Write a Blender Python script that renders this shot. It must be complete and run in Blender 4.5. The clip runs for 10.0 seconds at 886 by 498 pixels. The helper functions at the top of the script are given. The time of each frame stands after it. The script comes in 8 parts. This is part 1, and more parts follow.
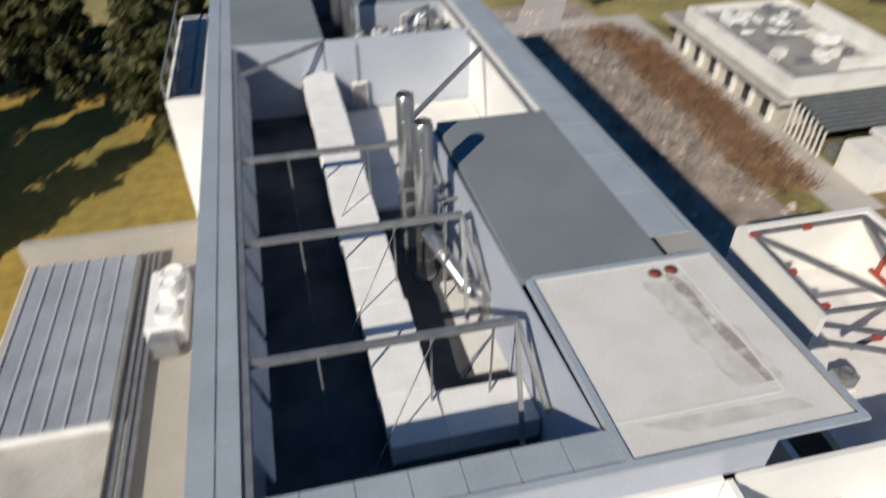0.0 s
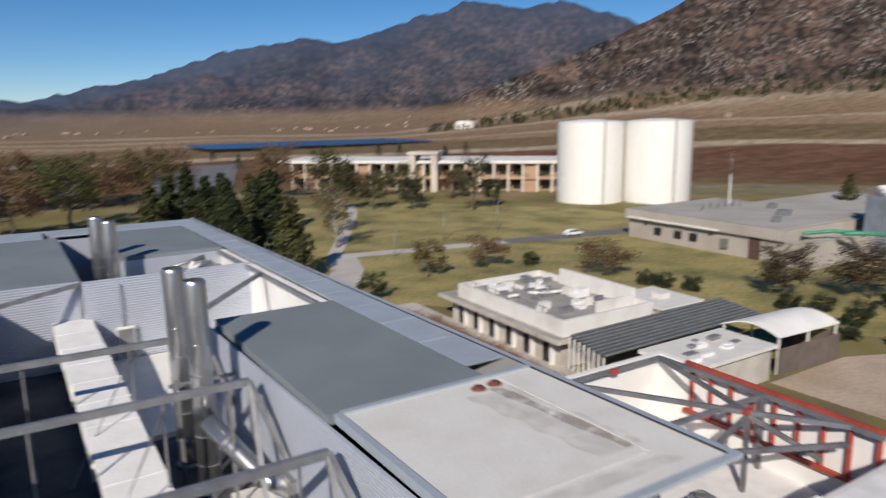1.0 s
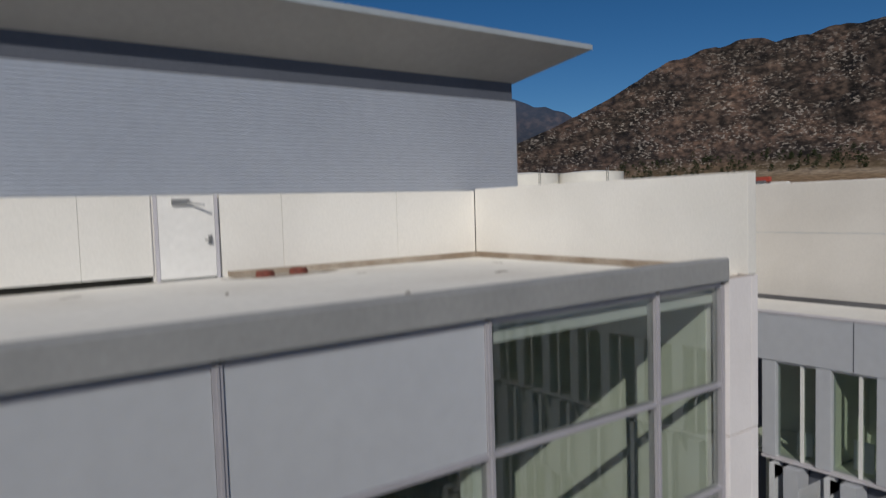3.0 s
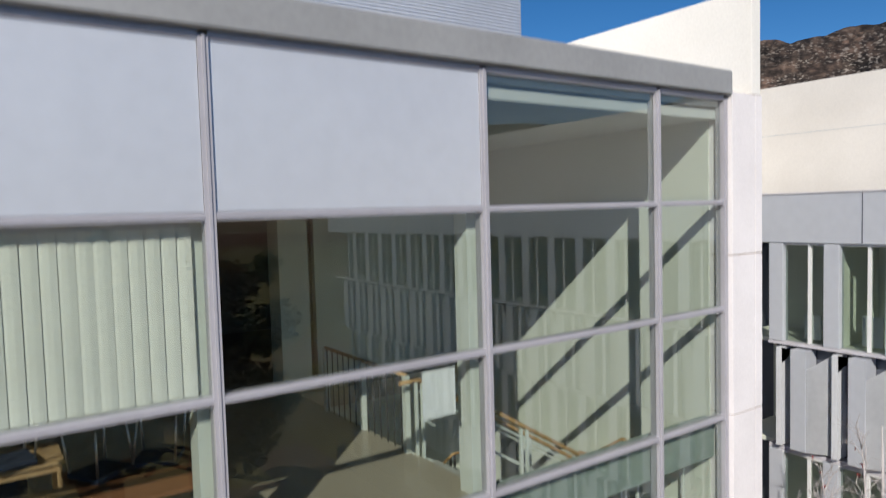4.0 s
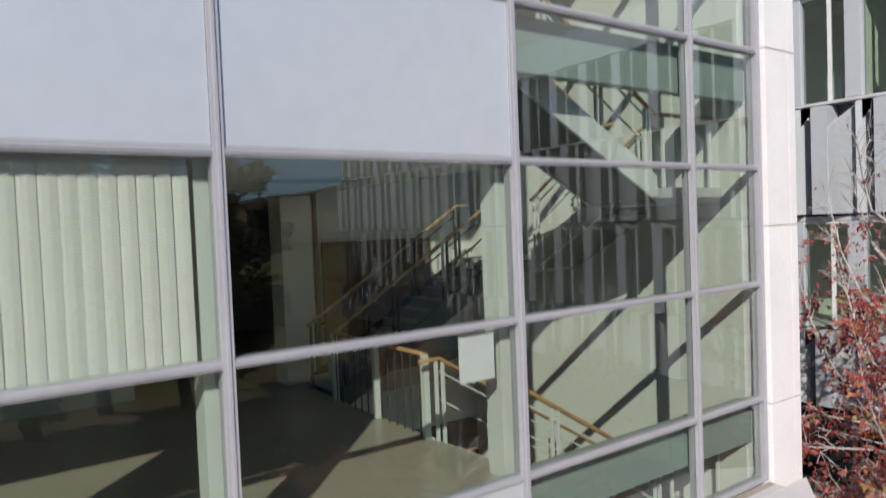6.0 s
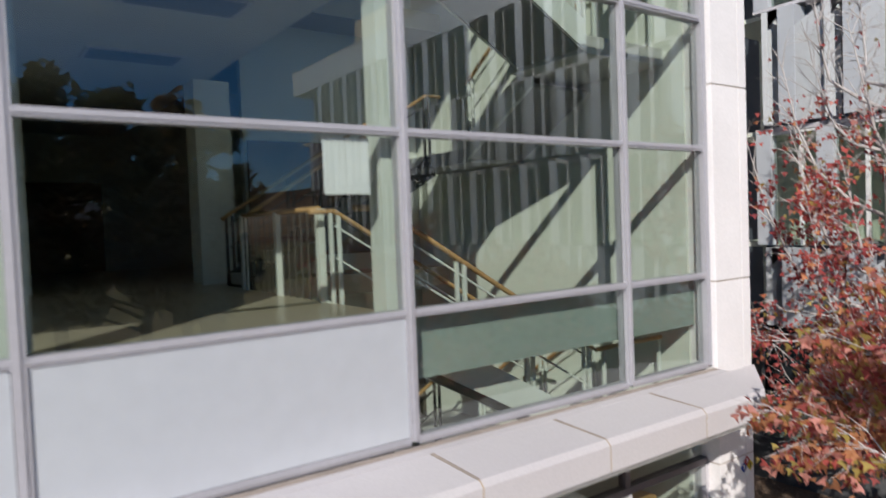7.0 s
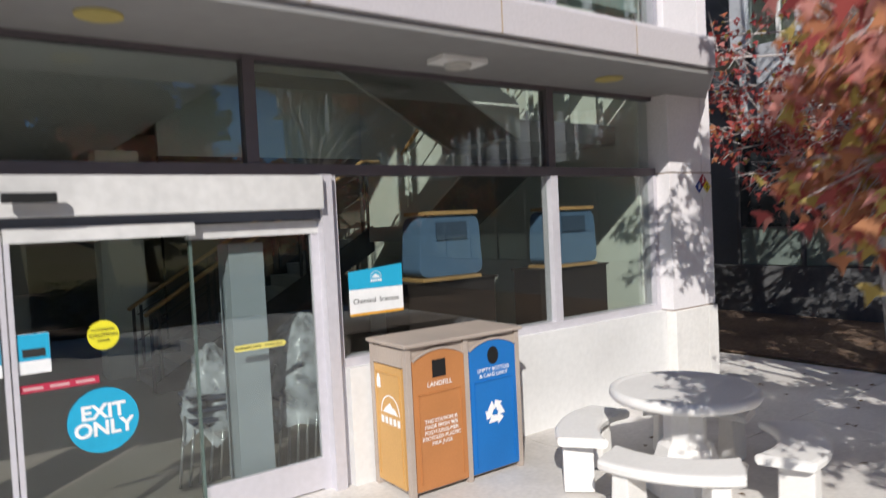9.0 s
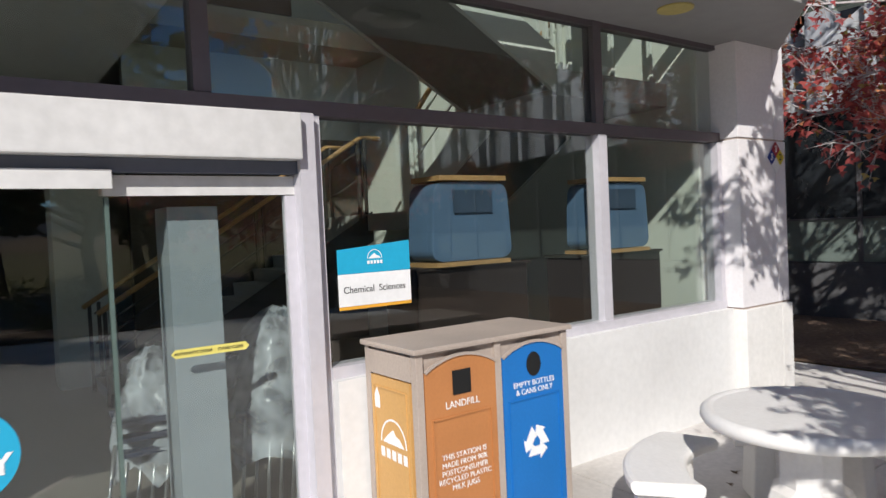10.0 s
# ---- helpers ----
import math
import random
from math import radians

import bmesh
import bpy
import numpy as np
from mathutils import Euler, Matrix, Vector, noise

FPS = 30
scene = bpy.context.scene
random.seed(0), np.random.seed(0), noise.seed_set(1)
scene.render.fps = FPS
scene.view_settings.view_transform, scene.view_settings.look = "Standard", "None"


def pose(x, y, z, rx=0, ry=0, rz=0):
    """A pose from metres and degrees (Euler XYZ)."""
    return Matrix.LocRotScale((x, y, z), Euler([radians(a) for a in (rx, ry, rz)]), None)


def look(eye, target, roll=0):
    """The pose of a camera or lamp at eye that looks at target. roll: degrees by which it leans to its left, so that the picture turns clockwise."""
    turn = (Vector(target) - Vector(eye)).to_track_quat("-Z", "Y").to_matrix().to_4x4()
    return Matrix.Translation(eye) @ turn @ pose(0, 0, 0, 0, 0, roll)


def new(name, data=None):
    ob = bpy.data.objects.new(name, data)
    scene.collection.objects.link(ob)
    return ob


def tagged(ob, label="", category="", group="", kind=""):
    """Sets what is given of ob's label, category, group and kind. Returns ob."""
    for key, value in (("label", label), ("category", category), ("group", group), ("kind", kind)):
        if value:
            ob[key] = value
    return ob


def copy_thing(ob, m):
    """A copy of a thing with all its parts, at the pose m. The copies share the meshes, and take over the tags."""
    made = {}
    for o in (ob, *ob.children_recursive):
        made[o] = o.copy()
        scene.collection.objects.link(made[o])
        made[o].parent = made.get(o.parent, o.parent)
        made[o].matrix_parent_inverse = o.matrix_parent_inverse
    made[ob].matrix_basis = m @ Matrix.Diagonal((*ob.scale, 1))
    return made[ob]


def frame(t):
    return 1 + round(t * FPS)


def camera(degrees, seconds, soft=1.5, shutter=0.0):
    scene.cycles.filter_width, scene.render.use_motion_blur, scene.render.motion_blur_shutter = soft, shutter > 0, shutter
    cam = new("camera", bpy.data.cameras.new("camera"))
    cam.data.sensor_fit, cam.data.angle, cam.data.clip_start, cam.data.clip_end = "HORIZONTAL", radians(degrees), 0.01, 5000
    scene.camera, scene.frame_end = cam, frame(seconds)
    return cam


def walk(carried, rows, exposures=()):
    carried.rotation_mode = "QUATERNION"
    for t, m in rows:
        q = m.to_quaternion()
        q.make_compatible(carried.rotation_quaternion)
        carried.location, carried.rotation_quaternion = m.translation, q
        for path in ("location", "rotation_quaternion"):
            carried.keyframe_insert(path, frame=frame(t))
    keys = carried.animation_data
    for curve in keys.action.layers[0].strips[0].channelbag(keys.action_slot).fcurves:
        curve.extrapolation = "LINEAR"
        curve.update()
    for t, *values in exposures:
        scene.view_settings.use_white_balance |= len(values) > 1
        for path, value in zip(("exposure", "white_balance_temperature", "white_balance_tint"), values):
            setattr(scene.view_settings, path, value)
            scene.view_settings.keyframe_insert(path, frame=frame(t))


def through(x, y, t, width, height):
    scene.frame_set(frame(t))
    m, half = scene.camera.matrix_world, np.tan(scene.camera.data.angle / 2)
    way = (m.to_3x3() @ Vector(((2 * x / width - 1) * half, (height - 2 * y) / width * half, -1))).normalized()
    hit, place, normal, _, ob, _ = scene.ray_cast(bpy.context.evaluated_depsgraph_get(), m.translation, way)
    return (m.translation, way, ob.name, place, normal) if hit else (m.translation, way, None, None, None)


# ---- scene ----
cam = camera(66.2, 10.0, soft=1.35, shutter=0.45)
PATH = [
    (0, (-6.5, -3.3, 35.9), (-6.153, -1.792, 34.633), -0.04),
    (0.2, (-6.934, -3.183, 34.453), (-6.44, -1.572, 33.375), 0.2),
    (0.5, (-6.613, -3.402, 32.143), (-5.947, -1.686, 31.361), -0.2),
    (0.6, (-6.542, -3.498, 31.313), (-5.814, -1.762, 30.64), -0.5),
    (1, (-6.405, -3.957, 28.237), (-5.387, -2.279, 27.852), -0.9),
    (1.4, (-6.553, -4.088, 24.841), (-5.387, -2.485, 24.573), -1.4),
    (1.5, (-6.581, -4.193, 24.259), (-5.413, -2.587, 24.023), -1.5),
    (1.8, (-6.408, -4.341, 22.443), (-5.24, -2.725, 22.282), -1.5),
    (2, (-6.41, -4.387, 21.076), (-5.243, -2.768, 20.944), -1.5),
    (2.3, (-6.388, -4.541, 19.271), (-5.222, -2.922, 19.142), -1.8),
    (2.5, (-5.852, -4.997, 18.072), (-4.692, -3.372, 17.958), -2.8),
    (2.6, (-5.478, -5.384, 17.646), (-4.318, -3.759, 17.529), -2.6),
    (3, (-4.751, -5.844, 15.854), (-3.586, -4.224, 15.731), -1.8),
    (3.2, (-4.748, -5.808, 15.271), (-3.577, -4.192, 15.141), -1.1),
    (4.3, (-4.687, -5.989, 12.184), (-3.551, -4.346, 12.076), -1.8),
    (4.5, (-4.751, -5.873, 11.623), (-3.577, -4.256, 11.524), -2.0),
    (5, (-4.441, -5.998, 10.224), (-3.276, -4.376, 10.136), -1.9),
    (5.5, (-4.659, -5.493, 8.87), (-3.487, -3.875, 8.787), -1.8),
    (5.7, (-4.757, -5.345, 8.298), (-3.589, -3.723, 8.231), -2.1),
    (6.8, (-3.597, -5.155, 6.04), (-2.445, -3.522, 5.963), -2.2),
    (7, (-3.276, -5.186, 5.713), (-2.116, -3.559, 5.637), -2.2),
    (7.5, (-2.589, -5.196, 4.716), (-1.405, -3.587, 4.634), -2.4),
    (8, (-2.25, -5.404, 3.656), (-1.09, -3.776, 3.583), -2.5),
    (8.2, (-2.221, -5.381, 3.393), (-1.053, -3.761, 3.293), -2.2),
    (8.5, (-2.163, -5.17, 2.74), (-0.974, -3.563, 2.672), -2.5),
    (8.7, (-2.001, -5.088, 2.460), (-0.834, -3.465, 2.383), -2.6),
    (9, (-1.781, -4.736, 2.019), (-0.618, -3.111, 1.943), -2.8),
    (9.2, (-1.639, -4.458, 1.859), (-0.474, -2.835, 1.769), -2.5),
    (9.5, (-1.425, -4.093, 1.844), (-0.257, -2.473, 1.746), -2.2),
    (10, (-1.069, -3.495, 1.76), (0.095, -1.87, 1.702), -2.6),
]
# stops, white balance and tint as the clip's camera adapts
EXPOSURES = [(0, 0.30, 6900, 9), (0.5, 0.30, 6800, 10), (1.0, 0.25, 6700, 12.5), (1.8, 0.06, 6750, 11), (2.1, -0.18, 6700, 10.5), (2.5, -0.56, 6650, 9.5), (3.0, -0.58, 6650, 9.5), (3.2, -0.48, 6600, 10), (4.4, 0.54, 6600, 10.5), (5.0, 0.47, 6600, 9.5), (5.7, 0.38, 6550, 9.5), (7.0, 0.4, 6450, 9.5), (8.0, 0.38, 6400, 10), (8.6, 0.44, 6350, 10), (9.0, 0.34, 6350, 10.5), (10.0, 0.38, 6300, 10.5)]
walk(cam, [(t, look(eye, target, roll)) for t, eye, target, roll in PATH], EXPOSURES)

# ---- daylight ----
SUN_TO = Vector((0.535, 0.570, -0.50)).normalized()
world = bpy.data.worlds.new("sky")
scene.world = world
world.use_nodes = True
wn = world.node_tree.nodes
sky = wn.new("ShaderNodeTexSky")
sky.sky_type = "NISHITA"
sky.sun_disc = False
sky.sun_elevation = math.asin(-SUN_TO.z)
sky.sun_rotation = math.atan2(-SUN_TO.x, -SUN_TO.y)
sky.altitude = 450
sky.air_density, sky.dust_density, sky.ozone_density = 0.72, 0.05, 4.0
wn["Background"].inputs["Strength"].default_value = 0.072
rich = wn.new("ShaderNodeHueSaturation")
rich.inputs["Saturation"].default_value = 1.25
world.node_tree.links.new(sky.outputs[0], rich.inputs["Color"])
world.node_tree.links.new(rich.outputs[0], wn["Background"].inputs[0])
lamp = bpy.data.lights.new("sun", "SUN")
lamp.energy, lamp.angle, lamp.color = 3.9, radians(0.53), (1.0, 0.95, 0.87)
sun = new("sun", lamp)
sun.matrix_world = look((0, 0, 60), Vector((0, 0, 60)) + SUN_TO)

# ---- materials ----


def mat(name, col, rough=0.6, metal=0.0, var=0.12, scale=0.6, fine=14.0, bump=0.1, col2=None, spec=0.4, rnd=0.0, dist=0.01):
    """A surface with large patches, fine grain and a shallow relief."""
    m = bpy.data.materials.new(name)
    m.use_nodes = True
    t, n = m.node_tree, m.node_tree.nodes
    b = n["Principled BSDF"]
    co = n.new("ShaderNodeTexCoord")
    a, f = n.new("ShaderNodeTexNoise"), n.new("ShaderNodeTexNoise")
    a.inputs["Scale"].default_value, f.inputs["Scale"].default_value = scale, fine
    a.inputs["Detail"].default_value, f.inputs["Detail"].default_value = 4, 5
    for x in (a, f):
        t.links.new(co.outputs["Object"], x.inputs["Vector"])
    mix = n.new("ShaderNodeMixRGB")
    c2 = col2 or tuple(c * (1 - 2.2 * var) for c in col)
    mix.inputs[1].default_value, mix.inputs[2].default_value = (*col, 1), (*c2, 1)
    ramp = n.new("ShaderNodeMapRange")
    ramp.inputs[1].default_value, ramp.inputs[2].default_value = 0.4, 0.72
    t.links.new(a.outputs[0], ramp.inputs[0])
    t.links.new(ramp.outputs[0], mix.inputs[0])
    grain = n.new("ShaderNodeMapRange")
    grain.inputs[1].default_value, grain.inputs[2].default_value = 0.25, 0.75
    grain.inputs[3].default_value, grain.inputs[4].default_value = 1 - var, 1 + var
    t.links.new(f.outputs[0], grain.inputs[0])
    mul = n.new("ShaderNodeMixRGB")
    mul.blend_type, mul.inputs[0].default_value = "MULTIPLY", 1
    t.links.new(mix.outputs[0], mul.inputs[1])
    t.links.new(grain.outputs[0], mul.inputs[2])
    last = mul
    if rnd:
        info, r2 = n.new("ShaderNodeObjectInfo"), n.new("ShaderNodeMapRange")
        geo, add = n.new("ShaderNodeNewGeometry"), n.new("ShaderNodeMath")
        t.links.new(info.outputs["Random"], add.inputs[0])
        t.links.new(geo.outputs["Random Per Island"], add.inputs[1])
        r2.inputs[2].default_value = 2
        r2.inputs[3].default_value, r2.inputs[4].default_value = 1 - rnd, 1 + rnd
        t.links.new(add.outputs[0], r2.inputs[0])
        m3 = n.new("ShaderNodeMixRGB")
        m3.blend_type, m3.inputs[0].default_value = "MULTIPLY", 1
        t.links.new(last.outputs[0], m3.inputs[1])
        t.links.new(r2.outputs[0], m3.inputs[2])
        last = m3
    t.links.new(last.outputs[0], b.inputs["Base Color"])
    b.inputs["Roughness"].default_value, b.inputs["Metallic"].default_value = rough, metal
    b.inputs["Specular IOR Level"].default_value = spec
    if bump:
        bp = n.new("ShaderNodeBump")
        bp.inputs["Strength"].default_value, bp.inputs["Distance"].default_value = bump, dist
        t.links.new(f.outputs[0], bp.inputs["Height"])
        t.links.new(bp.outputs[0], b.inputs["Normal"])
    return m


def glass_mat(name, tint, gloss=1.0, rough=0.0, ior=1.5):
    m = bpy.data.materials.new(name)
    m.use_nodes = True
    t, n = m.node_tree, m.node_tree.nodes
    n.remove(n["Principled BSDF"])
    tr, gl, mx = n.new("ShaderNodeBsdfTransparent"), n.new("ShaderNodeBsdfGlossy"), n.new("ShaderNodeMixShader")
    lw, pw, fr = n.new("ShaderNodeLayerWeight"), n.new("ShaderNodeMath"), n.new("ShaderNodeMath")
    tr.inputs[0].default_value = (*tint, 1)
    gl.inputs["Roughness"].default_value = rough
    gl.inputs["Color"].default_value = (gloss, gloss, gloss, 1)
    lw.inputs[0].default_value = 0.5
    pw.operation, fr.operation = "POWER", "MULTIPLY_ADD"
    pw.inputs[1].default_value = 4.6
    f0 = ((ior - 1) / (ior + 1)) ** 2
    fr.inputs[1].default_value, fr.inputs[2].default_value = 1 - f0, f0
    t.links.new(lw.outputs["Facing"], pw.inputs[0])
    t.links.new(pw.outputs[0], fr.inputs[0])
    t.links.new(fr.outputs[0], mx.inputs[0])
    t.links.new(tr.outputs[0], mx.inputs[1])
    t.links.new(gl.outputs[0], mx.inputs[2])
    t.links.new(mx.outputs[0], n["Material Output"].inputs[0])
    return m


WHITE_STUCCO = mat("white_stucco", (0.80, 0.78, 0.74), 0.85, var=0.05, scale=0.35, fine=30, bump=0.25, col2=(0.70, 0.68, 0.64))
CONCRETE = mat("pale_concrete", (0.77, 0.75, 0.725), 0.8, var=0.06, scale=0.8, fine=22, bump=0.2, col2=(0.62, 0.60, 0.57))
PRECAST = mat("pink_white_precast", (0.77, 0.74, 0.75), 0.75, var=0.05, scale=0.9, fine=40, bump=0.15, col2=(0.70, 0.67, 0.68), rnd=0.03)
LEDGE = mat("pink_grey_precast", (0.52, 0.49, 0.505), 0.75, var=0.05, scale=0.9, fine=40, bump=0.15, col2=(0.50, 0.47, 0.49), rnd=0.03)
PAVING = mat("paving_concrete", (0.70, 0.67, 0.64), 0.85, var=0.09, scale=0.7, fine=25, bump=0.2, col2=(0.48, 0.45, 0.42), rnd=0.04)
MEMBRANE = mat("white_roof_membrane", (0.82, 0.80, 0.755), 0.8, var=0.05, scale=0.5, fine=9, bump=0.15, col2=(0.73, 0.70, 0.65))
STAIN = mat("roof_dirt", (0.30, 0.26, 0.21), 0.9, var=0.2, scale=1.6, fine=16, col2=(0.55, 0.52, 0.48))
GREY_MEMBRANE = mat("grey_roof_membrane", (0.20, 0.225, 0.235), 0.75, var=0.06, scale=0.3, fine=12, bump=0.15, col2=(0.17, 0.19, 0.20))
DARK_DECK = mat("dark_deck", (0.095, 0.096, 0.104), 0.75, var=0.12, scale=0.4, fine=9, col2=(0.022, 0.024, 0.03))
METAL_CLAD = mat("silver_cladding", (0.56, 0.59, 0.65), 0.42, 0.45, var=0.04, scale=0.25, fine=6, bump=0.04, col2=(0.50, 0.53, 0.59))
PANEL = mat("silver_spandrel_paint", (0.60, 0.625, 0.675), 0.38, 0.35, var=0.03, scale=0.4, fine=5, bump=0.02, col2=(0.57, 0.595, 0.65), rnd=0.02)
ALU = mat("anodised_aluminium", (0.58, 0.56, 0.60), 0.42, 0.15, var=0.05, scale=1.0, fine=18, bump=0.03)
CREAM_ROOF = mat("cream_roof_membrane", (0.69, 0.67, 0.625), 0.85, var=0.05, scale=0.7, fine=9, bump=0.15, col2=(0.63, 0.60, 0.55))
ALU_WALL = mat("curtain_wall_aluminium", (0.43, 0.42, 0.46), 0.42, 0.2, var=0.05, scale=1.0, fine=18, bump=0.03)
COPING = mat("blue_grey_coping", (0.42, 0.465, 0.50), 0.5, 0.2, var=0.06, scale=0.5, fine=7, bump=0.05, rnd=0.03)
SOFFIT = mat("grey_soffit", (0.30, 0.295, 0.29), 0.6, 0.1, var=0.05, scale=0.4, fine=6, bump=0.03)
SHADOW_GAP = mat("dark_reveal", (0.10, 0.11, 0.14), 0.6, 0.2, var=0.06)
STEEL = mat("galvanised_steel", (0.36, 0.36, 0.36), 0.5, 0.6, var=0.14, scale=1.5, fine=16, bump=0.08)
STAINLESS = mat("brushed_stainless", (0.62, 0.62, 0.62), 0.33, 0.92, var=0.06, scale=0.8, fine=12, bump=0.015)
DUCT_WHITE = mat("white_duct_wrap", (0.80, 0.79, 0.77), 0.7, var=0.05, scale=0.9, fine=8, bump=0.3, dist=0.03)
RED_STEEL = mat("red_oxide_steel", (0.42, 0.07, 0.045), 0.55, var=0.14, scale=1.2, fine=12)
DARK_RED = mat("rusty_red_cap", (0.17, 0.045, 0.03), 0.7, var=0.2, scale=6, fine=30)
GLASS = glass_mat("green_tint_glass", (0.872, 0.90, 0.884), 1.0, ior=1.7)
GLASS_DARK = glass_mat("grey_tint_glass", (0.80, 0.84, 0.81), 1.0, ior=1.5)
DARK_GLASS = mat("dark_window_glass", (0.02, 0.024, 0.028), 0.06, 0, var=0.1, bump=0, spec=0.7)
GRASS = mat("dry_winter_grass", (0.33, 0.27, 0.105), 0.95, var=0.32, scale=0.10, fine=1.3, bump=0.6, col2=(0.125, 0.125, 0.042), dist=0.08)
SOIL = mat("brown_mulch", (0.19, 0.125, 0.085), 0.95, var=0.4, scale=0.8, fine=18, bump=0.8, col2=(0.075, 0.05, 0.038), dist=0.04)
ASPHALT = mat("asphalt", (0.16, 0.16, 0.165), 0.9, var=0.12, scale=0.2, fine=8, col2=(0.12, 0.12, 0.125))
PATH_MAT = mat("footpath_concrete", (0.50, 0.46, 0.42), 0.9, var=0.08, scale=0.2, fine=4, col2=(0.42, 0.38, 0.34))
TANK = mat("cream_tank_paint", (0.80, 0.78, 0.73), 0.5, var=0.03, scale=0.05, fine=0.6, bump=0.03, col2=(0.76, 0.73, 0.68))
BEIGE = mat("beige_render", (0.42, 0.38, 0.33), 0.85, var=0.07, scale=0.15, fine=2, col2=(0.36, 0.32, 0.27))
TAN_BRICK = mat("tan_brick", (0.44, 0.29, 0.19), 0.85, var=0.1, scale=0.2, fine=3, col2=(0.36, 0.23, 0.15))
GRAVEL_ROOF = mat("gravel_roof", (0.40, 0.38, 0.34), 0.95, var=0.12, scale=0.1, fine=4, col2=(0.32, 0.30, 0.27))
BARK = mat("grey_bark", (0.34, 0.31, 0.28), 0.9, var=0.25, scale=3, fine=25, bump=0.6)
DARK_BARK = mat("dark_bark", (0.13, 0.10, 0.075), 0.9, var=0.25, scale=2, fine=20, bump=0.5)


def leaf_mat(name, col, col2, through=0.25):
    m = mat(name, col, 0.6, var=0.2, scale=0.9, fine=5, bump=0, col2=col2, rnd=0.35, spec=0.3)
    t, n = m.node_tree, m.node_tree.nodes
    tr, mx = n.new("ShaderNodeBsdfTranslucent"), n.new("ShaderNodeMixShader")
    mx.inputs[0].default_value = through
    b = n["Principled BSDF"]
    t.links.new(b.inputs["Base Color"].links[0].from_socket, tr.inputs[0])
    t.links.new(b.outputs[0], mx.inputs[1])
    t.links.new(tr.outputs[0], mx.inputs[2])
    t.links.new(mx.outputs[0], n["Material Output"].inputs[0])
    return m


LEAF_DARK = leaf_mat("dark_green_leaves", (0.035, 0.05, 0.02), (0.055, 0.06, 0.022))
LEAF_OLIVE = leaf_mat("olive_leaves", (0.075, 0.085, 0.03), (0.11, 0.09, 0.035))
LEAF_BROWN = leaf_mat("brown_leaves", (0.19, 0.115, 0.06), (0.12, 0.085, 0.045))
LEAF_RED = leaf_mat("crimson_leaves", (0.36, 0.075, 0.065), (0.25, 0.04, 0.05), 0.35)
LEAF_ORANGE = leaf_mat("orange_leaves", (0.52, 0.23, 0.11), (0.42, 0.13, 0.075), 0.4)

# ---- building blocks ----


def box(bm, x0, x1, y0, y1, z0, z1, warp=None):
    vs = [bm.verts.new(warp(x, y, z) if warp else (x, y, z)) for z in (z0, z1) for y in (y0, y1) for x in (x0, x1)]
    for f in ((0, 2, 3, 1), (4, 5, 7, 6), (0, 1, 5, 4), (1, 3, 7, 5), (3, 2, 6, 7), (2, 0, 4, 6)):
        bm.faces.new([vs[i] for i in f])
    return vs


def beam(bm, a, b, w, h=None, up=(0, 0, 1)):
    """A square bar from a to b."""
    a, b = Vector(a), Vector(b)
    d = (b - a).normalized()
    u = Vector(up)
    if abs(d.dot(u)) > 0.98:
        u = Vector((1, 0, 0))
    s = d.cross(u).normalized()
    u = s.cross(d)
    h = h or w
    vs = [bm.verts.new(p + s * sx * w / 2 + u * sz * h / 2) for p in (a, b) for sx, sz in ((-1, -1), (1, -1), (1, 1), (-1, 1))]
    for f in ((3, 2, 1, 0), (4, 5, 6, 7), (0, 1, 5, 4), (1, 2, 6, 5), (2, 3, 7, 6), (3, 0, 4, 7)):
        bm.faces.new([vs[i] for i in f])


def rod(bm, pts, radii, n=8, cap=True):
    """A round tapered bar along points."""
    rings = []
    pts = [Vector(p) for p in pts]
    side = None
    for i, p in enumerate(pts):
        d = (pts[min(i + 1, len(pts) - 1)] - pts[max(i - 1, 0)]).normalized()
        if side is None:
            side = d.cross((0, 0, 1) if abs(d.z) < 0.9 else (1, 0, 0)).normalized()
        side = (side - d * side.dot(d)).normalized()
        up = d.cross(side)
        r = radii[i] if hasattr(radii, "__len__") else radii
        rings.append([bm.verts.new(p + (side * math.cos(a) + up * math.sin(a)) * r) for a in (2 * math.pi * k / n for k in range(n))])
    for r0, r1 in zip(rings, rings[1:]):
        for k in range(n):
            bm.faces.new((r0[k], r0[(k + 1) % n], r1[(k + 1) % n], r1[k])).smooth = True
    if cap:
        bm.faces.new(rings[0][::-1])
        bm.faces.new(rings[-1])


def lathe(bm, profile, cx=0.0, cy=0.0, n=32):
    rings = [[bm.verts.new((cx + r * math.cos(2 * math.pi * k / n), cy + r * math.sin(2 * math.pi * k / n), z)) for k in range(n)] for r, z in profile]
    for r0, r1 in zip(rings, rings[1:]):
        for k in range(n):
            bm.faces.new((r0[k], r0[(k + 1) % n], r1[(k + 1) % n], r1[k])).smooth = True
    bm.faces.new(rings[0][::-1])
    bm.faces.new(rings[-1])


def quad(bm, *pts):
    bm.faces.new([bm.verts.new(p) for p in pts])


def prism(bm, outline, depth):
    """A flat outline (points in x, z) given a thickness in y from 0 to depth."""
    a = [bm.verts.new((x, 0, z)) for x, z in outline]
    b = [bm.verts.new((x, depth, z)) for x, z in outline]
    bm.faces.new(a)
    bm.faces.new(b[::-1])
    for i in range(len(a)):
        j = (i + 1) % len(a)
        bm.faces.new((a[j], a[i], b[i], b[j]))


